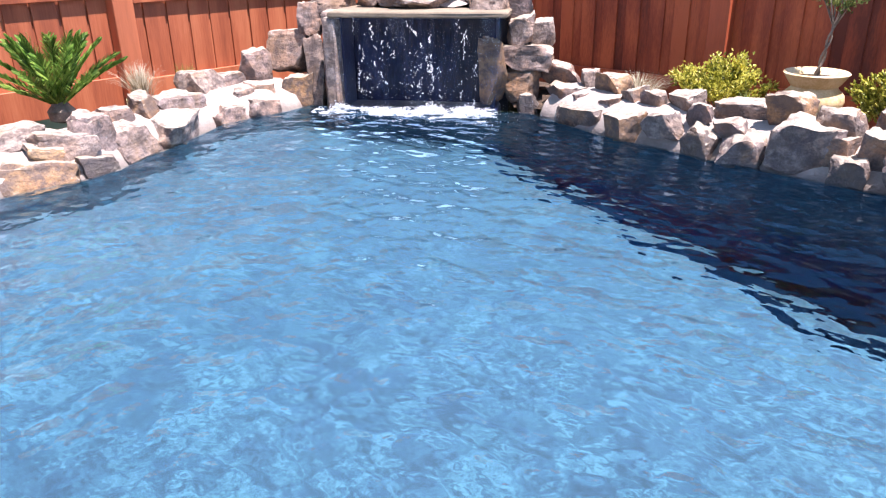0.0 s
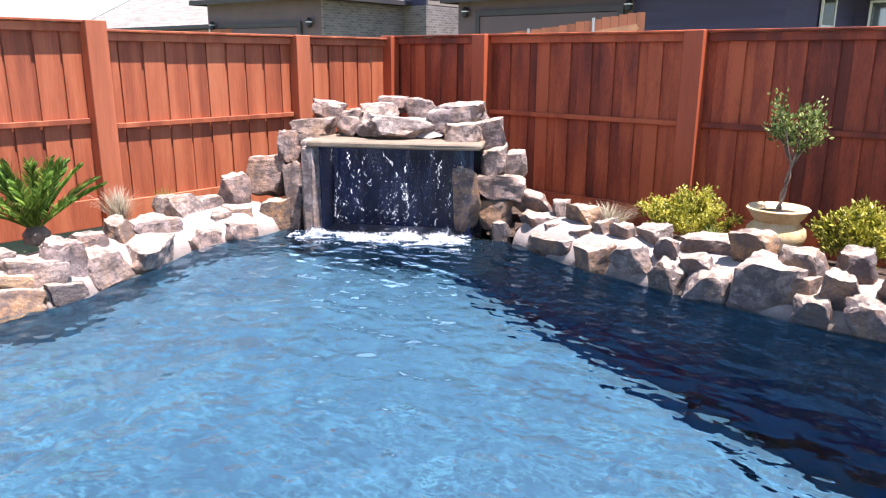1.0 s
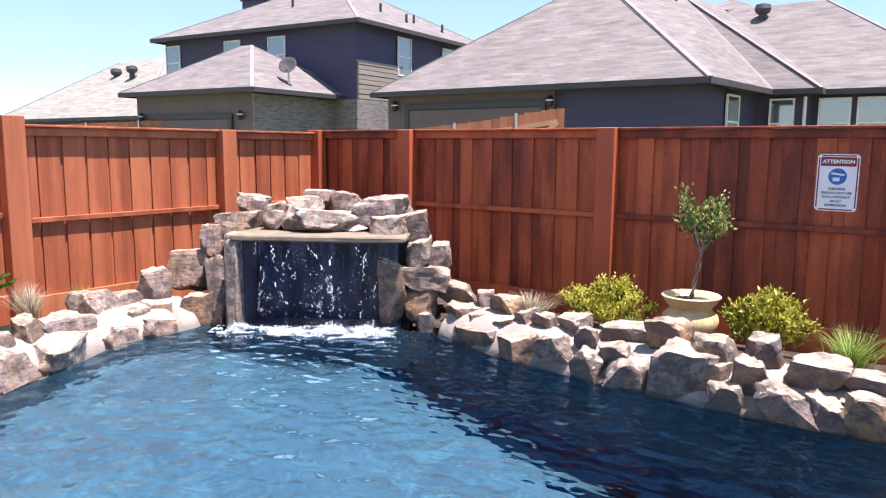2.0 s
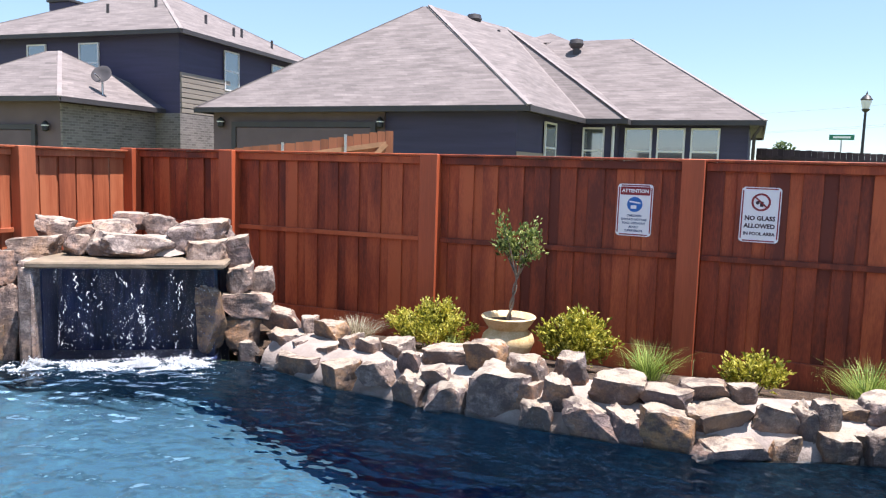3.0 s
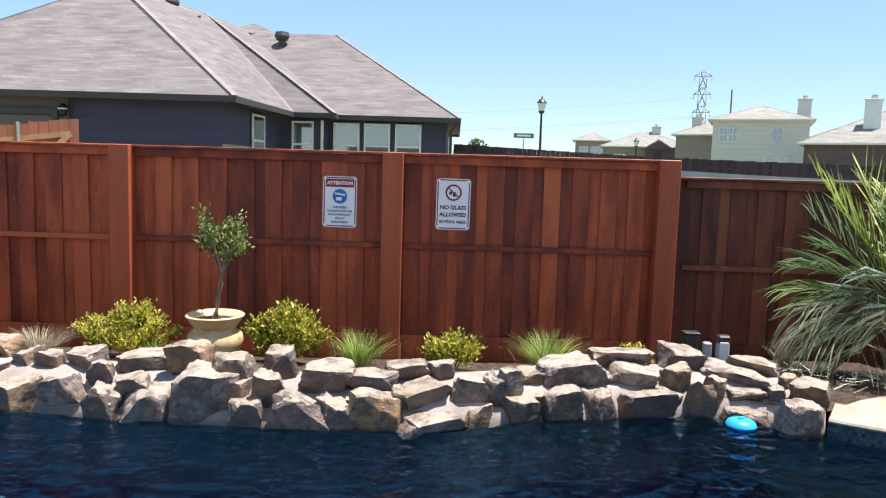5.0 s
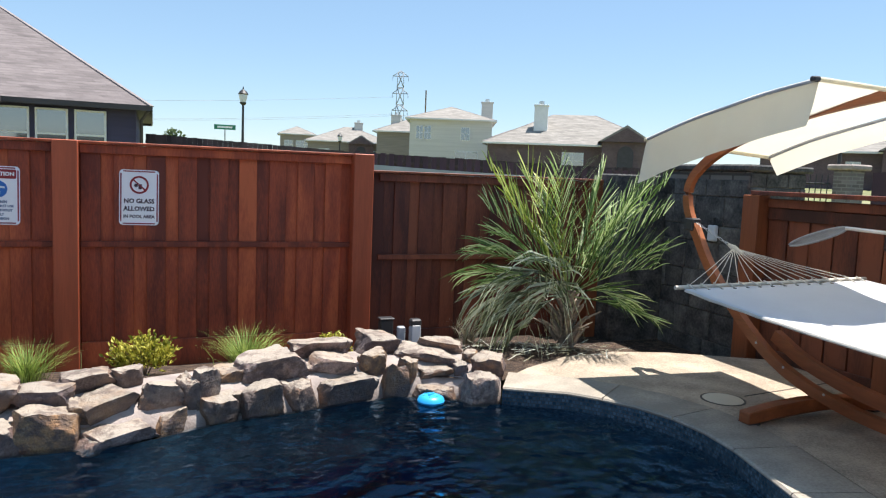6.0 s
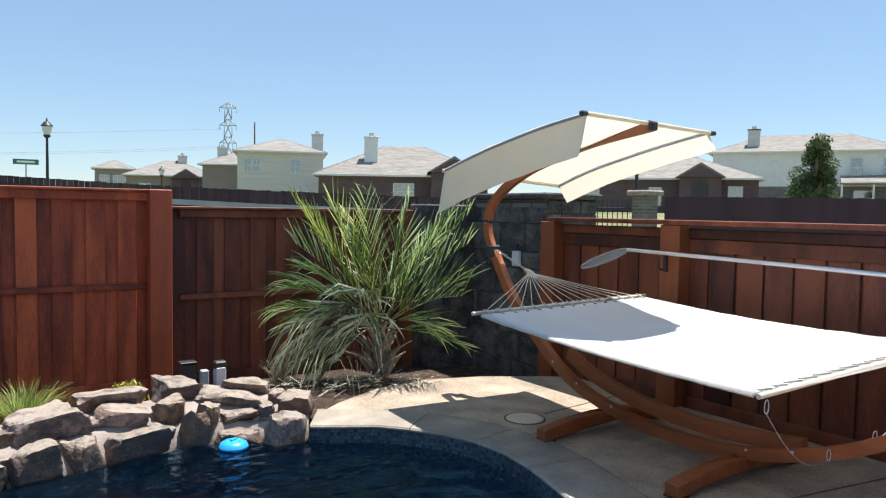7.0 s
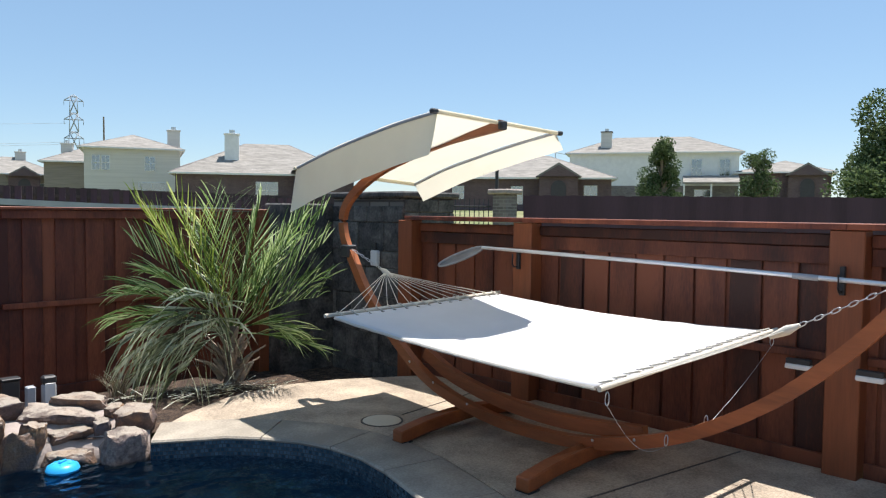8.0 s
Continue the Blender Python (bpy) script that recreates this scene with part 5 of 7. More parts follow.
def build_palm():
    rnd = random.Random(21)
    p = thing("palm", "large green feather palm with dry lower fronds in the corner bed", "palm", pose(4.29, 5.85, 0.12))
    part("trunk", tube_mesh("trunk", [(0, 0, -0.05), (0.01, 0, 0.15), (0.0, 0.01, 0.3), (0.0, 0, 0.5)], [0.1, 0.09, 0.08, 0.045], "bark", 12), p)
    for k in range(16):
        a = k * 2.4
        r = 0.12 - 0.003 * k
        z = 0.02 + 0.024 * k
        part("leaf_base", tube_mesh("leaf_base", [(math.cos(a) * r * 0.6, math.sin(a) * r * 0.6, z), (math.cos(a) * (r + 0.07), math.sin(a) * (r + 0.07), z + 0.13)], [0.03, 0.012], "drybark", 6), p)
    # azimuth, reach, rise, sag, kind: young leaves in the middle, arching ones, low drooping ones
    spec = [(151, 0.72, 0.94, 0.3, "youngpalm"), (140, 0.6, 0.74, 0.26, "youngpalm"), (160, 0.72, 0.6, 0.3, "palm"), (168, 0.42, 0.92, 0.16, "youngpalm"), (190, 0.3, 0.8, 0.16, "youngpalm"),
            (60, 0.1, 1.0, 0.04, "palm"), (240, 0.1, 0.92, 0.06, "palm"), (120, 0.16, 0.95, 0.08, "palm"), (-29, 0.2, 0.95, 0.08, "palm"), (200, 0.2, 0.6, 0.16, "palm"), (-70, 0.24, 0.7, 0.16, "palm"),
            (-29, 0.66, 0.86, 0.3, "palm"), (-20, 0.52, 0.8, 0.24, "palm"), (-36, 0.66, 0.62, 0.3, "palm"), (-24, 0.7, 0.44, 0.3, "palm"), (-42, 0.62, 0.3, 0.28, "palm"), (-56, 0.4, 0.56, 0.24, "palm"), (-30, 0.4, 0.66, 0.2, "palm"),
            (-27, 0.56, -0.12, 0.1, "lowpalm"), (150, 0.8, 0.34, 0.4, "lowpalm"), (162, 0.86, 0.16, 0.4, "lowpalm"), (143, 0.76, 0.04, 0.36, "lowpalm"), (172, 0.7, 0.4, 0.36, "lowpalm"), (155, 0.6, 0.5, 0.3, "lowpalm"),
            (190, 0.46, 0.2, 0.46, "silverpalm"), (206, 0.34, 0.36, 0.42, "silverpalm"), (160, 0.64, -0.12, 0.4, "silverpalm"), (178, 0.66, -0.2, 0.3, "silverpalm"),
            (200, 0.5, -0.2, 0.3, "silverpalm"), (170, 0.76, 0.06, 0.42, "silverpalm"), (152, 0.8, -0.14, 0.34, "silverpalm"), (216, 0.34, 0.1, 0.4, "silverpalm"), (-40, 0.4, 0.0, 0.3, "lowpalm")]
    # kind: material, vee, pairs, half width, bare share, spread, hang, along
    kinds = {"youngpalm": ("youngpalm", 0.75, 15, 0.0072, 0.2, 0.9, 0.16, 0.6), "palm": ("palm", 0.78, 15, 0.0072, 0.2, 0.9, 0.18, 0.55),
             "lowpalm": ("palm", 0.12, 15, 0.007, 0.3, 0.85, 0.35, 0.8), "silverpalm": ("silverpalm", -0.2, 12, 0.011, 0.36, 0.55, 0.7, 0.6)}
    for az, reach, up, sag, kind in spec:
        mat, vee, pairs, width, bare, spread, hang, along = kinds[kind]
        reach *= 1.14 if -90 < az < 0 else 1.0
        up += 0.13 if up > 0.55 else 0.0
        fr = pinnate_frond(rnd, reach / 0.9, (up + sag) / reach * 0.9, sag / reach * 0.9, rnd.uniform(0.46, 0.6), mat, vee=vee, pairs=pairs, width=width, bare=bare, spread=spread, hang=hang, along=along)
        part("frond", fr, p, "drooping silvery frond" if mat == "silverpalm" else "", pose(0, 0, 0.44, 0, 0, az))
    for k in range(18):     # cut brown leaf stalks round the foot
        a, r = k * 2.4, rnd.uniform(0.16, 0.34)
        part("stalk_stub", tube_mesh("stalk_stub", [(math.cos(a) * 0.07, math.sin(a) * 0.07, 0.04 + 0.012 * k), (math.cos(a) * r * 0.6, math.sin(a) * r * 0.6, 0.16 + 0.012 * k), (math.cos(a) * r, math.sin(a) * r, 0.2 + 0.016 * k)],
                                     [0.016, 0.011, 0.006], "drybark", 5), p, "dry brown leaf stalk")
    # fallen litter at the foot
    v, f = [], []
    for _ in range(160):
        a, r = rnd.uniform(2.6, 5.2), rnd.uniform(0.15, 0.75)
        q = Vector((math.cos(a) * r * 1.2, math.sin(a) * r * 0.55, rnd.uniform(0.005, 0.05)))
        d = Vector((rnd.gauss(0, 1), rnd.gauss(0, 0.6), rnd.gauss(0, 0.12))).normalized() * rnd.uniform(0.06, 0.18)
        w = Vector((-d.y, d.x, 0)).normalized() * 0.004
        b = len(v)
        v += [q - w, q + w, q + d + w, q + d - w]
        f.append((b, b + 1, b + 2, b + 3))
    tagged(thing("palm_litter", "dry brown fallen palm leaflets on the mulch", "leaf litter", pose(4.22, 5.75, 0.145), raw_mesh("palm_litter", v, f, "drypalm")), kind="stuff")


M["drybark"] = material("dry_leaf_base", (0.3, 0.24, 0.18), 0.9, big=15, var=0.35, bump=0.6)
build_palm()


def build_cycad():
    rnd = random.Random(4)
    p = thing("cycad", "dark green sago palm rosette in the bed beside the sunlit fence", "palm", pose(-5.3, 2.33, 0.14))
    part("crown", lathe_mesh("crown", [(0.0, -0.06), (0.09, -0.03), (0.1, 0.04), (0.05, 0.1), (0.0, 0.11)], "bark", 14), p)
    for k in range(25):
        az = k * 137.5
        up = rnd.uniform(1.3, 3.2) if k < 17 else rnd.uniform(0.5, 1.0)
        L = 0.66 / math.sqrt(1 + up * up * 0.7)
        part("frond", pinnate_frond(rnd, L, up, 0.3 * up, 0.125, "cycad", vee=0.35, pairs=44, width=0.0105, bare=0.1, spread=0.55, hang=0.08, along=0.95), p, "", pose(0, 0, 0.06, 0, 0, az))


build_cycad()
shrub("round lime-green shrub beside the pot", -1.82, 6.22, 0, 0.8, 0.42, "lime", 31, 2200)
shrub("upright yellow-green shrub beside the pot", -0.52, 6.18, -0.02, 0.58, 0.5, "lime", 32, 2400, 0.046)
shrub("small open yellow-green shrub behind the rocks", 0.83, 6.15, -0.01, 0.52, 0.3, "lime", 33, 800)
shrub("small bright yellow-green shrub behind the rocks", 2.27, 6.1, 0, 0.26, 0.26, "lime", 34, 420)
grass_tuft("green grass clump behind the rocks", 0.07, 6.1, -0.01, 0.32, 0.34, "grass", 41)
grass_tuft("large green grass clump behind the rocks", 1.57, 6.1, 0, 0.36, 0.38, "grass", 42, 560)
grass_tuft("pale dry grass clump behind the rocks", -2.45, 6.0, 0.02, 0.3, 0.27, "straw", 43, 420)
grass_tuft("thin green grass clump beside the pot", -1.48, 5.85, 0.02, 0.14, 0.24, "grass", 44, 160)
grass_tuft("thin pale grass clump before the pot", -1.05, 5.85, 0.04, 0.12, 0.2, "straw", 45, 120)
grass_tuft("pale dry grass clump beside the sago palm", -5.35, 3.0, 0.14, 0.24, 0.34, "straw", 46, 380)
grass_tuft("small green grass clump against the fence", -5.5, 3.5, 0.14, 0.14, 0.26, "grass", 47, 160)
grass_tuft("thin grass clump at the foot of the palm", 3.45, 6.1, 0.12, 0.2, 0.26, "straw", 48, 120)


def build_potted_tree():
    pot = thing("plant_pot", "cream and ochre glazed urn with a flared rim in the bed", "plant pot", pose(-1.12, 6.22, -0.015))
    part("body", lathe_mesh("body", [(0.0, 0.0), (0.13, 0.0), (0.15, 0.02), (0.2, 0.1), (0.225, 0.17), (0.215, 0.22), (0.17, 0.265), (0.165, 0.28), (0.19, 0.31), (0.225, 0.365),
                                     (0.235, 0.378), (0.225, 0.388), (0.208, 0.38), (0.18, 0.325), (0.0, 0.32)], "pot"), pot)
    part("soil", lathe_mesh("soil", [(0.0, 0.0), (0.19, 0.0), (0.17, 0.015), (0.0, 0.025)], "soil", 24), pot, "dark potting soil", pose(0, 0, 0.325))
    rnd = random.Random(8)
    t = thing("sapling", "young green standard tree with a twisted stem growing in the urn", "tree", pose(-1.12, 6.22, 0.33))
    for s in (0, 3.14):
        pts = [(0.012 * math.cos(s + k * 0.9) + 0.006 * k, 0.012 * math.sin(s + k * 0.9), 0.038 * k) for k in range(11)]
        part("stem", tube_mesh("stem", pts, [0.012 - 0.0005 * k for k in range(11)], "bark", 7), t)
    tips = []
    for k in range(15):
        a = k * 2.4
        lobe = (Vector((-0.1, 0, 0.8)), Vector((0.17, 0.02, 0.81)), Vector((0.24, -0.03, 0.58)), Vector((-0.16, 0.04, 0.64)), Vector((0.05, 0.05, 0.66)))[k % 5]
        top = lobe + Vector((math.cos(a) * rnd.uniform(0.02, 0.1), math.sin(a) * rnd.uniform(0.03, 0.14), rnd.uniform(-0.08, 0.11)))
        b0 = Vector((0.06, 0, 0.36))
        mid = b0.lerp(top, 0.5) + Vector((0, 0, 0.04))
        part("branch", tube_mesh("branch", [b0, mid, top], [0.006, 0.004, 0.002], "bark", 5), t)
        tips.append((b0, mid, top))

    def place():
        b0, mid, top = rnd.choice(tips)
        f = rnd.uniform(0.45, 1.08)
        p = mid.lerp(top, (f - 0.4) / 0.6) + Vector((rnd.gauss(0, 0.028), rnd.gauss(0, 0.028), rnd.gauss(0, 0.03)))
        return p, (top - b0).normalized()

    v, f = leaf_cloud(rnd, 900, place, 0.04, 0.58)
    tagged(part("foliage", raw_mesh("foliage", v, f, "leaf"), t), kind="stuff")


build_potted_tree()


# ---- hammock with its stand and canopy ----
def curve_points(ctrl, n):
    """Catmull-Rom through (y, z) points."""
    out = []
    P = [Vector(c) for c in ctrl]
    P = [P[0] * 2 - P[1]] + P + [P[-1] * 2 - P[-2]]
    for i in range(1, len(P) - 2):
        for k in range(n):
            t = k / n
            a, b, c, d = P[i - 1], P[i], P[i + 1], P[i + 2]
            out.append(0.5 * (2 * b + (c - a) * t + (2 * a - 5 * b + 4 * c - d) * t * t + (3 * b - a - 3 * c + d) * t ** 3))
    return out + [P[-2]]


def build_hammock():
    X = 4.85
    st = thing("hammock_stand", "curved oiled-wood hammock stand with a cream canopy on the deck", "hammock stand", pose(X, 3.0, DECK_Z))

    def loc(pts, dx=0.0):
        return [(dx, y - 3.0, z - DECK_Z) for y, z in pts]

    base = curve_points([(0.98, 1.38), (1.13, 1.18), (1.36, 0.93), (1.68, 0.66), (2.1, 0.42), (2.6, 0.265), (3.05, 0.225), (3.5, 0.25), (3.95, 0.36), (4.3, 0.56), (4.72, 0.93), (4.97, 1.28)], 6)
    part("arc_beam", tube_mesh("arc_beam", loc(base), 0, "larch", flat=(0.028, 0.035)), st)
    inner = curve_points([(2.35, 0.36), (2.9, 0.315), (3.4, 0.34), (3.85, 0.43), (4.15, 0.56)], 6)
    part("inner_beam", tube_mesh("inner_beam", loc(inner, 0.085), 0, "larch", flat=(0.028, 0.042)), st)
    top = curve_points([(4.93, 1.2), (5.04, 1.4), (5.04, 1.58), (4.9, 1.735), (4.62, 1.885), (4.3, 1.985), (3.9, 2.08), (3.38, 2.15)], 6)
    part("canopy_beam", tube_mesh("canopy_beam", loc(top), 0, "larch", flat=(0.022, 0.034)), st)
    for y, x0, x1 in ((3.73, -0.56, 0.6), (2.66, -0.62, 0.5)):
        bm = bmesh.new()
        add_box(bm, (x0, y - 3.0 - 0.045, 0.02), (x1, y - 3.0 + 0.045, 0.1), 0.006)
        bmesh.ops.subdivide_edges(bm, edges=bm.edges, cuts=4)
        for v in bm.verts:
            f = (v.co.x - x0) / (x1 - x0) * 2 - 1
            v.co.z += 0.05 * (1 - f * f) - 0.02
        part("cross_foot", mesh_of("cross_foot", bm, "larch", 40), st)
        part("foot_pad", box_mesh("foot_pad", (x0, y - 3.05, 0.0), (x0 + 0.09, y - 2.95, 0.012), "black", 0.002), st)
        part("foot_pad", box_mesh("foot_pad", (x1 - 0.09, y - 3.05, 0.0), (x1, y - 2.95, 0.012), "black", 0.002), st)
    for y, z in ((3.62, 0.3), (3.95, 0.39), (2.62, 0.285), (2.35, 0.35), (4.2, 0.5), (4.95, 1.24)):
        part("bolt", lathe_mesh("bolt", [(0.0, 0), (0.009, 0.001), (0.009, 0.004), (0.005, 0.006), (0, 0.007)], "metal", 10), st, "", pose(-0.035, y - 3.0, z - DECK_Z, 0, -90, 0))
    part("bracket", box_mesh("bracket", (-0.045, 4.93 - 3.0, 1.22 - DECK_Z), (0.045, 5.03 - 3.0, 1.32 - DECK_Z), "black", 0.01), st)
    # canopy: cloth over two cross tubes, side rods and hanging flaps
    rod_l = curve_points([(3.42, 2.185), (3.75, 2.145), (4.1, 2.085), (4.5, 2.005), (4.92, 1.9)], 5)
    rod_r = curve_points([(3.37, 2.145), (3.7, 2.09), (4.05, 2.02), (4.45, 1.93), (4.82, 1.815)], 5)
    for nm, pts, dx in (("side_rod", rod_l, -0.53), ("side_rod", rod_r, 0.56)):
        part(nm, tube_mesh(nm, loc(pts, dx), 0.011, "grey", 8), st, "grey rod in a sleeve")
    for k in (0, -1):
        a, b = rod_l[k], rod_r[k]
        part("cross_tube", tube_mesh("cross_tube", [(-0.55, a.x - 3, a.y - DECK_Z), (0.58, b.x - 3, b.y - DECK_Z)], 0.014, "canvas", 8), st)
    for dx, p in ((-0.56, rod_l[0]), (0.6, rod_r[0])):
        part("end_cap", box_mesh("end_cap", (-0.026, -0.02, -0.015), (0.026, 0.02, 0.015), "black", 0.008), st, "black plastic cap", pose(dx, p.x - 3, p.y - DECK_Z))
    part("end_cap", box_mesh("end_cap", (-0.027, -0.022, -0.032), (0.027, 0.022, 0.026), "black", 0.008), st, "black plastic cap", pose(0.0, 3.37 - 3, 2.15 - DECK_Z))
    nu, nv = len(rod_l) - 1, 16
    verts, faces = [], []
    for i in range(nu + 1):
        for j in range(nv + 1):
            f = j / nv
            y = rod_l[i].x * (1 - f) + rod_r[i].x * f
            z = rod_l[i].y * (1 - f) + rod_r[i].y * f
            sag = 0.05 * math.sin(math.pi * f) * math.sin(math.pi * i / nu) - 0.006 * noise.noise((f * 6, y * 4, 0))
            verts.append((-0.53 + 1.09 * f, y - 3.0, z - DECK_Z - sag + 0.014))
    for i in range(nu):
        for j in range(nv):
            a = i * (nv + 1) + j
            faces.append((a, a + 1, a + nv + 2, a + nv + 1))
    part("canopy_cloth", raw_mesh("canopy_cloth", verts, faces, "canvas", 0), st, "cream canvas canopy")
    for pts, dx, out, drop in ((rod_l, -0.53, -0.05, 0.33), (rod_r, 0.56, 0.11, 0.14)):
        verts, faces = [], []
        for i, q in enumerate(pts):
            for j in range(6):
                f = j / 5
                w = 0.014 * noise.noise((q.x * 5, f * 2, dx)) * f
                verts.append((dx + out * f + w, q.x - 3.0 + 0.012 * f, q.y - DECK_Z - drop * f * (0.78 + 0.22 * i / len(pts))))
        for i in range(len(pts) - 1):
            for j in range(5):
                a = i * 6 + j
                faces.append((a, a + 1, a + 7, a + 6))
        part("side_flap", raw_mesh("side_flap", verts, faces, "canvas", 0), st, "hanging cream canvas flap")

    # the hammock bed
    h = thing("hammock", "white quilted fabric hammock with wooden spreader bars slung from the stand", "hammock", pose(4.76, 3.0, 0))
    hl, hr = Vector((-0.76, 1.0, 0.915)), Vector((0.8, 0.98, 0.95))
    fl, fr = Vector((-0.79, -0.95, 0.828)), Vector((0.8, -1.04, 0.915))
    nu, nv = 36, 22
    verts, faces = [], []
    for i in range(nu + 1):
        u = i / nu
        for j in range(nv + 1):
            v = j / nv
            p = hl.lerp(fl, u).lerp(hr.lerp(fr, u), v)
            sag = math.sin(math.pi * u) * (0.03 + 0.11 * math.sin(math.pi * v))
            pinch = 0.03 * math.sin(math.pi * u) * (0.5 - v) * 2
            verts.append(p + Vector((pinch, 0, -sag + 0.004 * noise.noise((u * 14, v * 9, 0)))))
    n = len(verts)
    for i in range(nu):
        for j in range(nv):
            a = i * (nv + 1) + j
            faces.append((a, a + 1, a + nv + 2, a + nv + 1))
    bed = raw_mesh("bed", verts, faces, "fabric", 0)
    bed_ob = part("bed", bed, h, "white quilted fabric")
    md = bed_ob.modifiers.new("thickness", "SOLIDIFY")
    md.thickness = 0.012
    for v in (0, nv):
        part("edge_piping", tube_mesh("edge_piping", [verts[i * (nv + 1) + v] for i in range(nu + 1)], 0.009, "rope", 6), h)
    for a, b in ((hl, hr), (fl, fr)):
        d = (b - a).normalized()
        away = Vector((0, 0.05 if a is hl else -0.05, 0.014))
        a, b = a + away, b + away
        part("spreader_bar", tube_mesh("spreader_bar", [a - d * 0.04, a, b, b + d * 0.04], 0.0135, "bar", 10), h, "pale wooden spreader bar")
    for bar, knot, k0 in (((hl, hr), Vector((0.09, 1.52, 1.13)), 0), ((fl, fr), Vector((0.06, -1.44, 1.055)), 1)):
        for k in range(15):
            q = bar[0].lerp(bar[1], (k + 0.5) / 15) + Vector((0, 0.05 if k0 == 0 else -0.05, 0.014))
            mid = q.lerp(knot, 0.5) - Vector((0, 0, 0.006))
            part("cord", tube_mesh("cord", [q - (knot - q).normalized() * 0.04, q, mid, knot], 0.0028, "rope", 5), h)
            inward = -1 if k0 == 0 else 1
            part("cord_loop", tube_mesh("cord_loop", [q + Vector((0, 0, 0.02)), q + Vector((0, inward * 0.05, 0.004)), q + Vector((0, inward * 0.075, -0.004))], 0.005, "rope", 5), h)
            part("grommet", lathe_mesh("grommet", [(0.004, 0.0), (0.011, 0.0), (0.011, 0.003), (0.004, 0.003)], "black", 10), h, "dark eyelet", pose(q.x, q.y + inward * 0.078, q.z - 0.008))
        end = Vector((0.09, 1.97, 1.3)) if k0 == 0 else Vector((0.09, -1.83, 1.27))
        part("knot", tube_mesh("knot", [knot - (end - knot).normalized() * 0.09, knot, knot + (end - knot).normalized() * 0.06], [0.012, 0.024, 0.01], "rope", 9), h)
        a, b = knot + (end - knot).normalized() * 0.05, end
        nl = max(4, int((b - a).length / 0.038))
        for k in range(nl):
            c = a.lerp(b, (k + 0.5) / nl)
            d = (b - a).normalized()
            s = d.cross(Vector((0, 0, 1))).normalized() if k % 2 else Vector((0, 0, 1))
            ring = [c + d * 0.024 * math.cos(t) + s * 0.01 * math.sin(t) for t in (6.2832 * j / 10 for j in range(11))]
            part("chain_link", tube_mesh("chain_link", ring, 0.0029, "metal", 5), h, "galvanised chain link")
    # safety cords from the foot bar to hooks on the arc beam
    for a, b, dip in ((fl + Vector((0.02, -0.05, -0.01)), Vector((0.055, -0.84, 0.42)), 0.1), (fr + Vector((-0.02, -0.05, -0.01)), Vector((0.09, -1.04, 0.56)), 0.02)):
        low = a - Vector((0, 0, 0.06))
        end = b - Vector((0, 0, 0.06))
        pts = [low.lerp(end, k / 14) + Vector((0, 0, -dip * math.sin(math.pi * k / 14))) for k in range(15)]
        part("safety_cord", tube_mesh("safety_cord", pts, 0.0013, "grey", 5), h)
        for q in (a, b):
            ring = [q + Vector((0.003 * math.cos(t), 0.01 * math.sin(t), -0.03 + 0.03 * math.cos(t))) for t in (6.2832 * j / 12 for j in range(13))]
            part("snap_hook", tube_mesh("snap_hook", ring, 0.0026, "metal", 5), h, "galvanised snap hook")


build_hammock()


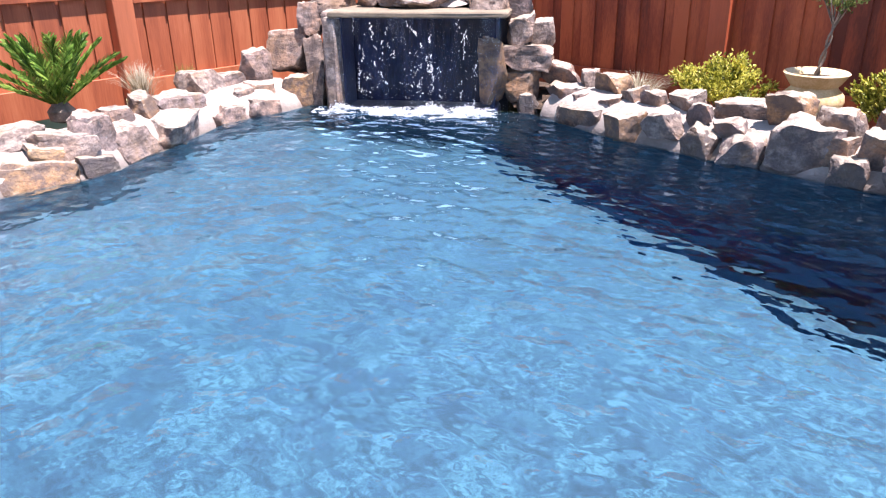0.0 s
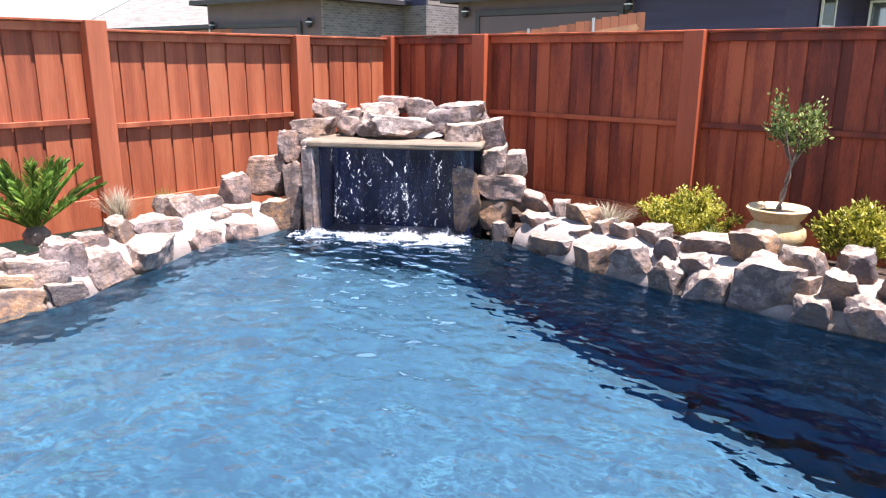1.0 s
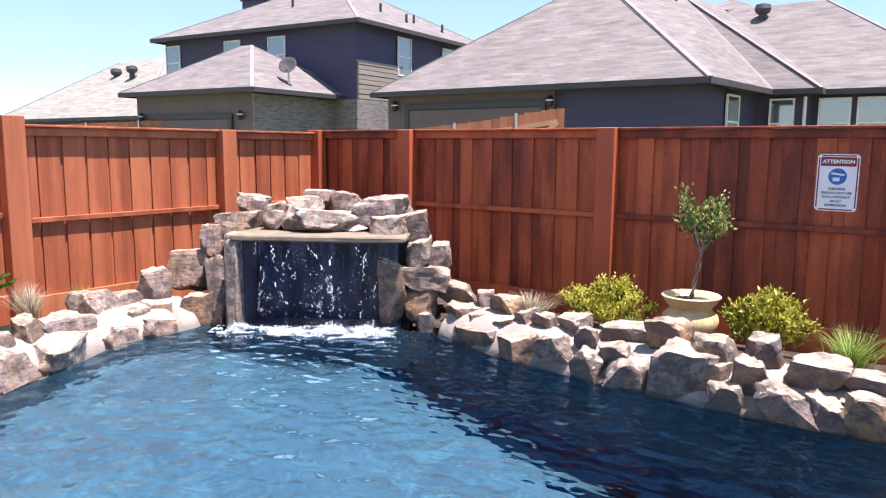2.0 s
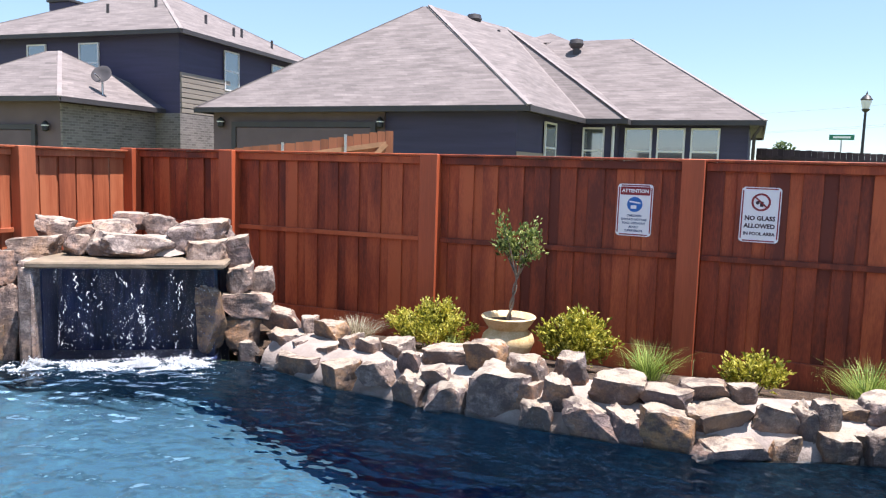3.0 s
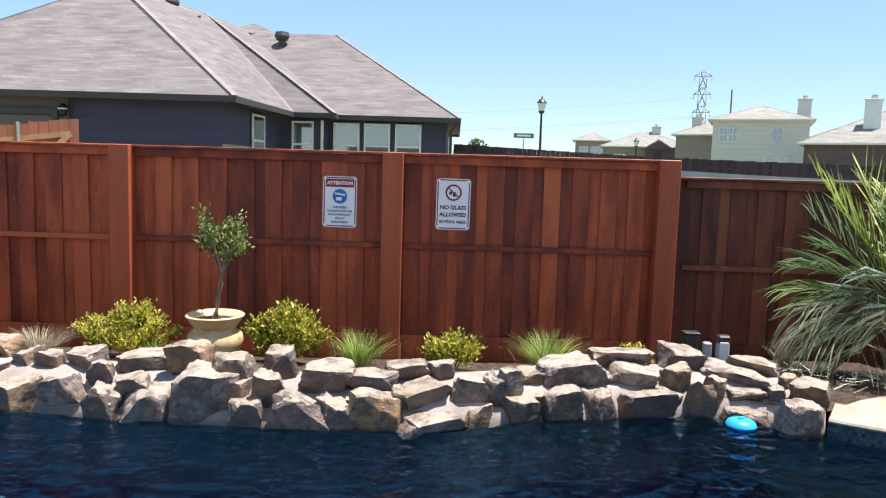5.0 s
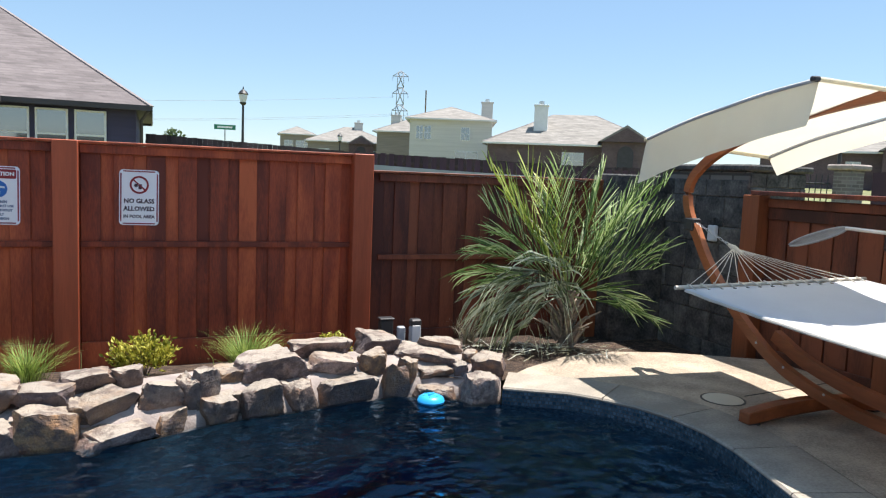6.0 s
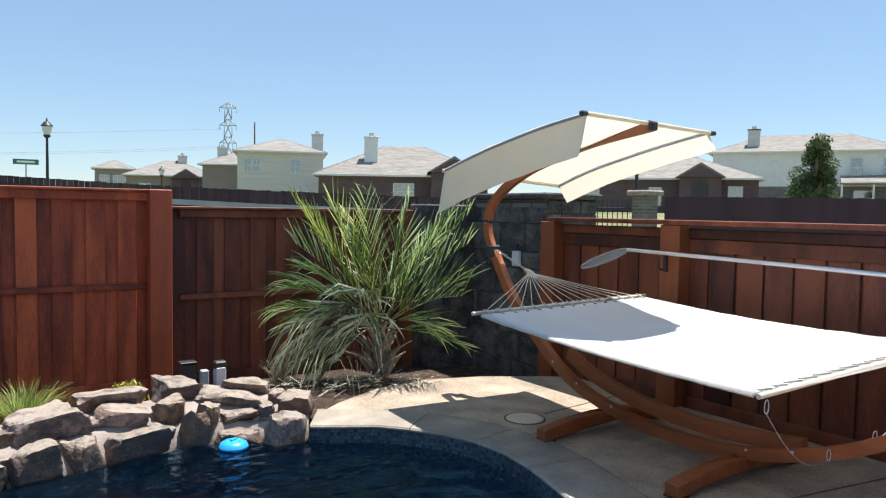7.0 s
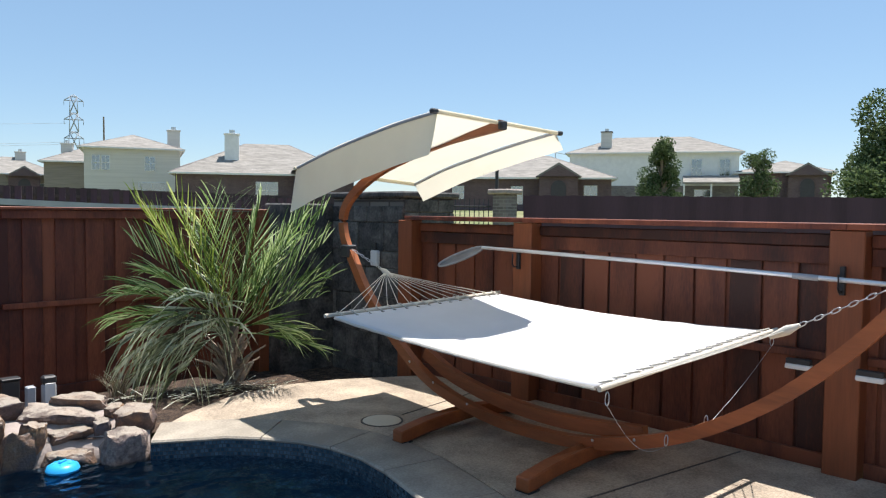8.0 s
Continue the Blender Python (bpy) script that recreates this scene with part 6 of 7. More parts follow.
# ---- pool things ----
def build_pool_things():
    lid = lathe_mesh("lid", [(0.0, 0.0), (0.13, 0.0), (0.135, 0.004), (0.128, 0.008), (0.11, 0.007), (0.1, 0.009), (0.0, 0.009)], "lid", 32)
    s = thing("skimmer_lid", "round cream plastic skimmer lid set in the deck", "pool lid", pose(4.54, 4.18, DECK_Z))
    part("cover", lid, s)
    part("rim", ring_mesh("rim", 0.137, 0.15, "joint", 0.004), s)
    f = thing("chlorine_float", "bright blue floating chlorine dispenser on the water", "pool float", pose(2.7, 4.98, 0.0))
    part("body", lathe_mesh("body", [(0.0, -0.05), (0.05, -0.05), (0.07, -0.02), (0.092, 0.0), (0.096, 0.013), (0.086, 0.036), (0.06, 0.05), (0.0, 0.055)], "float", 28), f)
    part("grip", box_mesh("grip", (-0.03, -0.008, 0.052), (0.03, 0.008, 0.066), "float", 0.005), f, "", pose(0, 0, 0, 0, 0, 30))
    for k in range(3):
        part("rib", box_mesh("rib", (-0.06, -0.004, 0.044), (0.06, 0.004, 0.054), "float", 0.002), f, "", pose(0, 0, 0, 0, 0, 60 * k))
    # boxes behind the rocks
    b = thing("transformer_box", "black garden lighting transformer on the rocks", "lighting box", pose(2.68, 6.02, 0.14))
    part("case", box_mesh("case", (-0.055, -0.04, 0.0), (0.055, 0.04, 0.24), "black", 0.01), b)
    part("hood", box_mesh("hood", (-0.062, -0.05, 0.24), (0.062, 0.045, 0.255), "black", 0.004), b)
    b = thing("outlet_box", "small grey weatherproof outlet box beside the transformer", "outlet box", pose(2.79, 5.95, 0.14))
    part("case", box_mesh("case", (-0.03, -0.03, 0.0), (0.03, 0.03, 0.19), "grey", 0.008), b)
    b = thing("timer_box", "grey and black outdoor timer box behind the rocks", "outlet box", pose(2.91, 5.95, 0.14))
    part("case", box_mesh("case", (-0.045, -0.035, 0.0), (0.045, 0.035, 0.19), "grey", 0.012), b)
    part("cover", box_mesh("cover", (-0.047, -0.037, 0.19), (0.047, 0.037, 0.25), "black", 0.012), b, "dark translucent cover")
    part("face_plate", box_mesh("face_plate", (-0.035, -0.041, 0.04), (0.035, -0.034, 0.2), "white", 0.003), b)
    b = thing("pillar_outlet", "white weatherproof outlet box on the stone pillar", "outlet box", pose(5.795, 5.8, 1.06))
    part("case", box_mesh("case", (-0.03, -0.05, 0.0), (0.02, 0.05, 0.15), "lampglass", 0.01), b)
    part("conduit", tube_mesh("conduit", [(0.0, 0, 0.14), (0.0, 0, 0.22)], 0.014, "black", 8), b)
    # leaf net on hooks along the right fence
    net = thing("leaf_net", "aluminium pool leaf net hung on hooks along the fence", "pool net", pose(5.66, 4.27, 1.305))
    part("pole", tube_mesh("pole", [(0, 0, 0), (0, -1.6, -0.035), (0, -4.2, -0.11)], 0.015, "alu", 10), net, "bright aluminium pole")
    part("pole_sleeve", tube_mesh("pole_sleeve", [(0, -2.42, -0.06), (0, -2.56, -0.064)], 0.018, "grey", 10), net)
    ring = [Vector((0.03 * math.cos(t) - 0.02, 0.23 - 0.23 * math.cos(t), -0.035 * math.sin(t) - 0.17 * (0.5 - 0.5 * math.cos(t)))) for t in (6.2832 * k / 24 for k in range(25))]
    part("hoop", tube_mesh("hoop", ring, 0.009, "grey", 6), net)
    c = Vector((-0.0, 0.23, -0.12))
    vs = [c] + [p + Vector((0.0, 0, 0)) for p in ring[:-1]]
    part("netting", raw_mesh("netting", vs, [(0, 1 + k, 1 + (k + 1) % 24) for k in range(24)], "mesh", 0), net, "grey net cloth")
    for y in (3.93, 1.6):
        hk = thing("wall_hook", "black iron hook screwed to the fence post", "hook", pose(5.7, y, 1.22), group="hooks on the fence")
        part("plate", box_mesh("plate", (-0.008, -0.014, -0.07), (0.02, 0.014, 0.09), "iron", 0.003), hk)
        part("arm", tube_mesh("arm", [(-0.004, 0, -0.05), (-0.05, 0, -0.05), (-0.068, 0, -0.03), (-0.068, 0, 0.05)], 0.006, "iron", 6), hk)
    for y0, y1, z in ((1.86, 1.74, 0.71), (1.5, 1.36, 0.7)):
        br = thing("pool_brush", "white-backed pool brush hung on the fence", "pool brush", pose(5.66, (y0 + y1) / 2, z, 0, 0, 0), group="brushes on the fence")
        part("back", box_mesh("back", (-0.03, -0.07, 0.0), (0.02, 0.07, 0.03), "white", 0.006), br)
        part("bristles", box_mesh("bristles", (-0.026, -0.066, 0.03), (0.016, 0.066, 0.06), "black", 0.003), br)
        part("peg", tube_mesh("peg", [(0.0, 0, 0.01), (0.21, 0, 0.01)], 0.008, "iron", 6), br)


M["lid"] = material("cream_plastic", (0.62, 0.55, 0.42), 0.5, var=0.08, bump=0.1)
build_pool_things()


# ---- houses and the distance ----
def hip_roof(x0, x1, y0, y1, z, pitch, over=0.4, gable=False):
    """A hipped roof with overhang and a fascia edge; the longer side carries the ridge."""
    x0, x1, y0, y1 = x0 - over, x1 + over, y0 - over, y1 + over
    w, d = x1 - x0, y1 - y0
    half = min(w, d) / 2
    zr = z + half * pitch
    e = 0.0 if gable else half
    if w >= d:
        r0, r1 = (x0 + e, (y0 + y1) / 2, zr), (x1 - e, (y0 + y1) / 2, zr)
    else:
        r0, r1 = ((x0 + x1) / 2, y0 + e, zr), ((x0 + x1) / 2, y1 - e, zr)
    c = [(x0, y0, z), (x1, y0, z), (x1, y1, z), (x0, y1, z)]
    verts = c + [r0, r1]
    if w >= d:
        faces = [(0, 1, 5, 4), (1, 2, 5), (2, 3, 4, 5), (3, 0, 4)]
    else:
        faces = [(0, 1, 4), (1, 2, 5, 4), (2, 3, 5), (3, 0, 4, 5)]
    return verts, faces, (x0, x1, y0, y1, zr, r0, r1)


def block(h, x0, x1, y0, y1, z0, z1, pitch, wall, roof="shingle", over=0.4, gable=False, fascia="fascia"):
    part("wall", box_mesh("wall", (x0, y0, z0), (x1, y1, z1), wall, 0), h)
    v, f, (a, b, c, d, zr, r0, r1) = hip_roof(x0, x1, y0, y1, z1 + 0.02, pitch, over, gable)
    r = part("roof", raw_mesh("roof", v, f, roof), h, "grey-brown shingle roof")
    bm = bmesh.new()
    for lo, hi in (((a, c - 0.02, z1 - 0.11), (b, c + 0.03, z1 + 0.03)), ((a, d - 0.03, z1 - 0.11), (b, d + 0.02, z1 + 0.03)),
                   ((a - 0.02, c + 0.03, z1 - 0.11), (a + 0.03, d - 0.03, z1 + 0.03)), ((b - 0.03, c + 0.03, z1 - 0.11), (b + 0.02, d - 0.03, z1 + 0.03)),
                   ((a + 0.03, c + 0.03, z1 - 0.03), (b - 0.03, d - 0.03, z1 - 0.005))):
        add_box(bm, lo, hi)
    part("fascia", mesh_of("fascia", bm, fascia), r)
    # ridge and hip caps
    corners = [(a, c, z1 + 0.03), (b, c, z1 + 0.03), (b, d, z1 + 0.03), (a, d, z1 + 0.03)]
    if not gable:
        ends = (r0, r1, r1, r0) if (b - a) >= (d - c) else (r0, r0, r1, r1)
        for p, q in zip(corners, ends):
            part("hip_cap", tube_mesh("hip_cap", [Vector(p) - Vector((0, 0, 0.015)), Vector(q) - Vector((0, 0, 0.015))], 0, "ridge", flat=(0.06, 0.015)), r)
    return zr


def window(h, m, w, hgt, grid=False, frame="trim"):
    """A window on a wall: frame, sash bar and panes; local x along the wall, z up, -y outwards."""
    win = part("window", None, h, "", m)
    bm = bmesh.new()
    t = 0.05
    for lo, hi in (((-w / 2 - t, -0.05, -t), (w / 2 + t, 0.0, 0)), ((-w / 2 - t, -0.05, hgt), (w / 2 + t, 0.0, hgt + t)), ((-w / 2 - t, -0.05, 0), (-w / 2, 0, hgt)), ((w / 2, -0.05, 0), (w / 2 + t, 0, hgt))):
        add_box(bm, lo, hi)
    part("window_frame", mesh_of("window_frame", bm, frame), win)
    for z0, z1 in ((0.0, hgt / 2 - 0.025), (hgt / 2 + 0.025, hgt)):
        part("pane", box_mesh("pane", (-w / 2, -0.03, z0), (w / 2, -0.01, z1), "pane", 0), win)
    part("sash_bar", box_mesh("sash_bar", (-w / 2, -0.045, hgt / 2 - 0.025), (w / 2, -0.005, hgt / 2 + 0.025), frame, 0), win)
    if grid:
        part("mullion", box_mesh("mullion", (-0.02, -0.04, 0), (0.02, -0.004, hgt), frame, 0), win)


def roof_vent(h, x, y, z, s=1.0):
    part("roof_vent", lathe_mesh("roof_vent", [(0.12 * s, -0.4), (0.12 * s, 0.16 * s), (0.2 * s, 0.2 * s), (0.26 * s, 0.32 * s), (0.22 * s, 0.46 * s), (0.0, 0.52 * s)], "fascia", 14), h, "black turbine vent", pose(x, y, z))


def pipe_vent(h, x, y, z):
    part("pipe_vent", tube_mesh("pipe_vent", [(x, y, z - 0.3), (x, y, z + 0.3)], 0.05, "fascia", 8), h)


def wall_lamp(h, x, y, z):
    lamp = part("wall_lamp", lathe_mesh("wall_lamp", [(0.03, 0), (0.09, 0.04), (0.1, 0.2), (0.05, 0.27), (0.0, 0.3)], "iron", 10), h, "black wall lantern", pose(x, y - 0.12, z))
    part("lamp_glass", lathe_mesh("lamp_glass", [(0.075, 0.07), (0.105, 0.18)], "lampglass", 10), lamp)


def garage_door(h, x0, x1, y, z0, z1):
    d = part("garage_door", None, h, "brown panelled garage door")
    n = 4
    for k in range(n):
        a, b = z0 + (z1 - z0) * k / n, z0 + (z1 - z0) * (k + 1) / n
        part("door_panel", box_mesh("door_panel", (x0, y - 0.06, a + 0.01), (x1, y - 0.01, b - 0.01), "taupe", 0.01), d)
    bm = bmesh.new()
    add_box(bm, (x0 - 0.14, y - 0.09, z0), (x0, y - 0.005, z1 + 0.14))
    add_box(bm, (x1, y - 0.09, z0), (x1 + 0.14, y - 0.005, z1 + 0.14))
    add_box(bm, (x0, y - 0.09, z1), (x1, y - 0.005, z1 + 0.14))
    part("door_trim", mesh_of("door_trim", bm, "fascia"), d)


def chimney(h, x, y, z0, z1, w, mat, cap="fascia"):
    c = part("chimney", box_mesh("chimney", (x - w / 2, y - w / 2.6, z0), (x + w / 2, y + w / 2.6, z1), mat, 0.02), h)
    part("chimney_cap", box_mesh("chimney_cap", (x - w * 0.56, y - w * 0.45, z1), (x + w * 0.56, y + w * 0.45, z1 + 0.1), cap, 0.01), c)
    part("flue", tube_mesh("flue", [(x, y, z1 + 0.1), (x, y, z1 + 0.4)], w * 0.2, "metal", 10), c)


def build_neighbour():
    h = thing("house", "single-storey navy house with grey-brown hip roofs behind the fence", "house", pose(0, 0, 0))
    block(h, -13.3, -4.5, 17.0, 25.6, -0.1, 3.06, 0.727, "navy")
    block(h, -10.0, 0.48, 21.9, 29.6, -0.1, 3.06, 0.70, "navy")
    # the side wall and the bay between the two blocks, under their own roof slopes
    s0, zt = Vector((-4.5, 17.0, 0)), 3.06
    sd = (Vector((-4.2, 21.35, 0)) - s0).normalized()
    sa = math.degrees(math.atan2(sd.y, sd.x))
    plan = [(-4.5, 17.0), (-4.2, 21.35), (-2.95, 21.35), (-2.95, 22.2), (-9.0, 22.2), (-9.0, 17.05)]
    n = len(plan)
    part("wall", raw_mesh("wall", [(x, y, z) for z in (-0.1, zt - 0.05) for x, y in plan], [(k, (k + 1) % n, n + (k + 1) % n, n + k) for k in range(3)] + [tuple(range(n, 2 * n))], "navy"), h)
    c1, s1, s2, pk, ap = (-4.08, 16.6, zt + 0.03), (-3.75, 20.95, zt + 0.03), (-2.6, 20.95, zt + 0.03), (-7.05, 23.6, 6.2), (-8.75, 21.3, 6.52)
    roof = part("roof", raw_mesh("roof", [c1, s1, pk, ap], [(0, 1, 2), (0, 2, 3)], "shingle"), h, "grey-brown shingle roof")
    hip = part("roof", raw_mesh("roof", [s1, s2, pk, (-6.6, 27.0, 6.3), (-2.6, 24.5, zt + 0.03)], [(0, 1, 2), (1, 4, 3, 2)], "shingle"), h, "grey-brown shingle hip")
    for p0, p1, r_ in ((c1, ap, roof), (s2, pk, hip), (s1, pk, hip)):
        part("hip_cap", tube_mesh("hip_cap", [Vector(p0) + Vector((0, 0, 0.006)), Vector(p1) + Vector((0, 0, 0.006))], 0, "ridge", flat=(0.07, 0.008)), r_)
    for p0, p1, r_ in ((c1, s1, roof), (s1, s2, hip), (s2, (-2.6, 21.5, 0), hip)):
        d = Vector((p1[0] - p0[0], p1[1] - p0[1], 0))
        part("fascia", box_mesh("fascia", (0, -0.02, -0.14), (d.length, 0.02, 0.0), "fascia", 0), r_, "", pose(*p0, 0, 0, math.degrees(math.atan2(d.y, d.x))))
    part("roof", raw_mesh("roof", [(-7.6, 25.9, 6.1), (-5.3, 25.7, 6.0), (-6.35, 26.5, 6.5), (-7.0, 28.0, 6.1), (-5.2, 28.0, 5.9)], [(0, 1, 2), (0, 2, 3), (1, 4, 2), (2, 4, 3)], "shingle"), h, "far peak of the shingle roof")
    part("garage_front", box_mesh("garage_front", (-13.32, 16.95, -0.1), (-7.95, 17.0, 3.04), "taupe", 0), h, "taupe garage front")
    garage_door(h, -12.5, -8.3, 16.95, 0.0, 2.58)
    wall_lamp(h, -12.98, 16.95, 2.55)
    wall_lamp(h, -8.02, 16.95, 2.55)
    part("siding_band", box_mesh("siding_band", (0.02, -0.03, 0.0), (4.3, -0.005, 2.05), "tan", 0), h, "tan siding band", pose(s0.x, s0.y, 0, 0, 0, sa))
    q = s0 + sd * 2.3
    window(h, pose(q.x, q.y, 1.6, 0, 0, sa) @ pose(0, -0.035, 0), 0.8, 1.22)
    window(h, pose(-3.57, 21.33, 1.62), 0.52, 1.2)
    for x in (-2.41, -1.52, -0.615):
        window(h, pose(x, 21.88, 1.64), 0.66, 1.2)
    part("downpipe", tube_mesh("downpipe", [(-3.02, 21.29, 0), (-3.02, 21.29, 2.9)], 0.045, "trim", 8), h)
    part("downpipe", tube_mesh("downpipe", [(0.62, 21.8, 0), (0.62, 21.8, 2.7), (0.8, 21.6, 2.95)], 0.045, "fascia", 8), h)
    roof_vent(h, -7.75, 22.5, 5.98, 0.95)
    roof_vent(h, -5.05, 25.0, 5.52, 0.95)
    pipe_vent(h, -6.92, 22.5, 5.62)

    g = thing("two_storey_house", "two-storey navy house with grey-brown hip roof and satellite dish", "house", pose(-15.67, 18.29, 0, 0, 0, 4.5))
    block(g, -9.8, -0.4, 0.4, 9.4, -0.1, 5.6, 0.52, "navy")
    block(g, -6.65, -1.35, -3.35, 1.4, -0.1, 3.2, 0.6, "taupe")
    garage_door(g, -5.9, -2.3, -3.35, 0.0, 2.35)
    wall_lamp(g, -6.3, -3.35, 2.3)
    wall_lamp(g, -1.75, -3.35, 2.3)
    part("brick_wall", box_mesh("brick_wall", (-1.35, -3.35, -0.1), (-1.29, 0.42, 3.08), "brick", 0), g, "pale grey brick wall")
    part("brick_wall", box_mesh("brick_wall", (-1.29, 0.34, -0.1), (-0.34, 0.4, 3.1), "brick", 0), g, "pale grey brick wall")
    part("brick_wall", box_mesh("brick_wall", (-0.4, 0.4, -0.1), (-0.34, 9.3, 3.1), "brick", 0), g, "pale grey brick wall")
    for k in range(8):
        part("siding_board", box_mesh("siding_board", (-0.4, 0.42, 3.12 + 0.16 * k), (-0.335 + 0.01 * (k % 2), 3.0, 3.26 + 0.16 * k), "tan", 0.004), g, "tan lap siding board")
    for x in (-9.35, -6.1, -3.9):
        window(g, pose(x, 0.39, 4.1), 0.72, 1.2)
    window(g, pose(-0.36, 3.1, 4.1, 0, 0, 90), 0.75, 1.25)
    window(g, pose(-0.36, 6.2, 4.2, 0, 0, 90), 0.9, 1.1)
    chimney(g, -10.2, 5.8, 6.2, 8.0, 1.1, "navy")
    for x, y in ((-2.9, 2.4), (-1.6, 3.4), (-1.2, 5.0), (-1.0, 4.2), (-0.9, 6.6), (-4.6, 2.0)):
        pipe_vent(g, x, y, 5.62 + 0.52 * min(x + 10.2, -x, y, 9.8 - y))
    dish = part("satellite_dish", None, g, "grey satellite dish", pose(-1.35, -1.8, 3.55, 0, 0, 0))
    part("mast", tube_mesh("mast", [(0, 0, -0.3), (0, 0, 0.3)], 0.03, "metal", 8), dish)
    part("reflector", lathe_mesh("reflector", [(0.0, 0.0), (0.16, 0.017), (0.27, 0.056), (0.29, 0.068), (0.27, 0.073), (0.16, 0.037), (0.0, 0.02)], "fascia", 20), dish, "", pose(0, 0, 0.45, 62, 0, 20))
    part("feed_arm", tube_mesh("feed_arm", [(0, 0, 0.3), (0.12, -0.4, 0.45)], 0.015, "metal", 6), dish)

    k = thing("distant_house", "low house with a pale grey shingle roof behind the sunlit fence", "house", pose(0, 0, 0))
    block(k, -38.0, -26.4, 17.3, 25.0, -0.1, 2.65, 0.68, "navy", "palehip")
    for x, y in ((-32.4, 19.9), (-30.6, 19.6)):
        roof_vent(k, x, y, 4.6, 1.0)


def far_house(name, label, a, b, depth, z0, eave, pitch, wall, wins=(), two=False, chim=None, gable=None, lower=None):
    """A far house by the two ends of its front, as seen from the pool."""
    ax, ay = a
    bx, by = b
    w = math.hypot(bx - ax, by - ay)
    h = thing(name, label, "house", pose(ax, ay, z0, 0, 0, math.degrees(math.atan2(by - ay, bx - ax))), group="far houses")
    block(h, 0.0, w, 0.0, depth, -0.3, eave - z0, pitch, wall, "palehip", 0.45, fascia="trim")
    if lower:
        part("lower_wall", box_mesh("lower_wall", (-0.02, -0.05, -0.3), (w + 0.02, 0.0, (eave - z0) * 0.42), lower, 0), h, "brick lower storey")
    for f, zz, ww, hh in wins:
        window(h, pose(f * w, -0.05 if lower else 0.0, zz), ww, hh, True)
    if chim:
        chimney(h, chim[0] * w, chim[1], 1.0, chim[2] - z0, 1.1, *chim[3:])
    if gable:
        x0, x1, zt, mat = gable
        g = part("porch", box_mesh("porch", (x0 * w, -1.4, -0.3), (x1 * w, 0.0, zt - z0), mat, 0), h, "brick entry bay")
        wv = (x1 - x0) * w / 2 + 0.3
        xm = (x0 + x1) * w / 2
        verts = [(xm - wv, -1.75, zt - z0), (xm + wv, -1.75, zt - z0), (xm, -1.75, zt - z0 + wv * 0.62), (xm - wv, 2.5, zt - z0), (xm + wv, 2.5, zt - z0), (xm, 2.5, zt - z0 + wv * 0.62)]
        part("porch_roof", raw_mesh("porch_roof", verts, [(0, 2, 5, 3), (1, 4, 5, 2), (0, 1, 2)], "palehip"), h)
        verts = [(xm - wv + 0.25, -1.78, zt - z0), (xm + wv - 0.25, -1.78, zt - z0), (xm, -1.78, zt - z0 + wv * 0.62 - 0.2)]
        part("gable_face", raw_mesh("gable_face", verts, [(0, 1, 2)], mat), h)
        part("archway", lathe_mesh("archway", [(0.0, 0.0), (0.6, 0.0), (0.6, 0.06)], "fascia", 20), h, "dark arched doorway", pose(xm, -1.42, zt - z0 - 0.9, 90, 0, 0))
        part("doorway", box_mesh("doorway", (xm - 0.6, -1.46, -0.2), (xm + 0.6, -1.41, zt - z0 - 0.9), "fascia", 0), h)
    return h


def branch_tree(label, x, y, z, h, w, seed, n=2600, leaf=0.28, mat="tree"):
    rnd = random.Random(seed)
    t = thing("tree", label, "tree", pose(x, y, z), group="trees")
    part("trunk", tube_mesh("trunk", [(0, 0, -0.2), (0.05, 0, h * 0.25), (0.0, 0.05, h * 0.5), (0.05, 0, h * 0.8)], [h * 0.03, h * 0.024, h * 0.016, h * 0.006], "bark", 8), t)
    lobes = []
    for k in range(26):
        a = k * 2.4
        f = rnd.uniform(0.14, 0.97)
        r = w / 2 * rnd.uniform(0.3, 0.85) * (1.2 - 0.85 * f)
        c = Vector((math.cos(a) * r, math.sin(a) * r, h * f))
        lobes.append((c, rnd.uniform(0.12, 0.23) * w * (1.15 - 0.45 * f)))
        part("limb", tube_mesh("limb", [(0, 0, h * f * 0.6), c * 0.6 + Vector((0, 0, h * f * 0.25)), c], [h * 0.012, h * 0.008, h * 0.003], "bark", 5), t)

    def place():
        c, r = rnd.choice(lobes)
        d = Vector((rnd.gauss(0, 1), rnd.gauss(0, 1), rnd.gauss(0, 1))).normalized()
        return c + d * r * rnd.uniform(0.3, 1.1) ** 0.6, d

    v, f = leaf_cloud(rnd, n, place, leaf, 0.7)
    tagged(part("crown", raw_mesh("crown", v, f, mat), t), kind="stuff")


def street_lamp(x, y, z, h, label):
    s = thing("street_lamp", label, "street lamp", pose(x, y, z), group="street lamps")
    part("base", lathe_mesh("base", [(0.0, 0), (0.2, 0.0), (0.2, 0.4), (0.13, 0.6), (0.1, 0.9)], "iron", 14), s)
    part("pole", tube_mesh("pole", [(0, 0, 0.8), (0, 0, h - 0.95)], [0.085, 0.06], "iron", 10), s)
    part("collar", lathe_mesh("collar", [(0.06, h - 1.0), (0.14, h - 0.95), (0.2, h - 0.85), (0.1, h - 0.8)], "iron", 14), s)
    part("globe", lathe_mesh("globe", [(0.15, h - 0.82), (0.25, h - 0.5), (0.24, h - 0.36)], "lampglass", 14), s, "pale glass lantern")
    part("hood", lathe_mesh("hood", [(0.27, h - 0.38), (0.3, h - 0.34), (0.16, h - 0.16), (0.05, h - 0.08), (0.04, h), (0.0, h + 0.1)], "iron", 14), s)


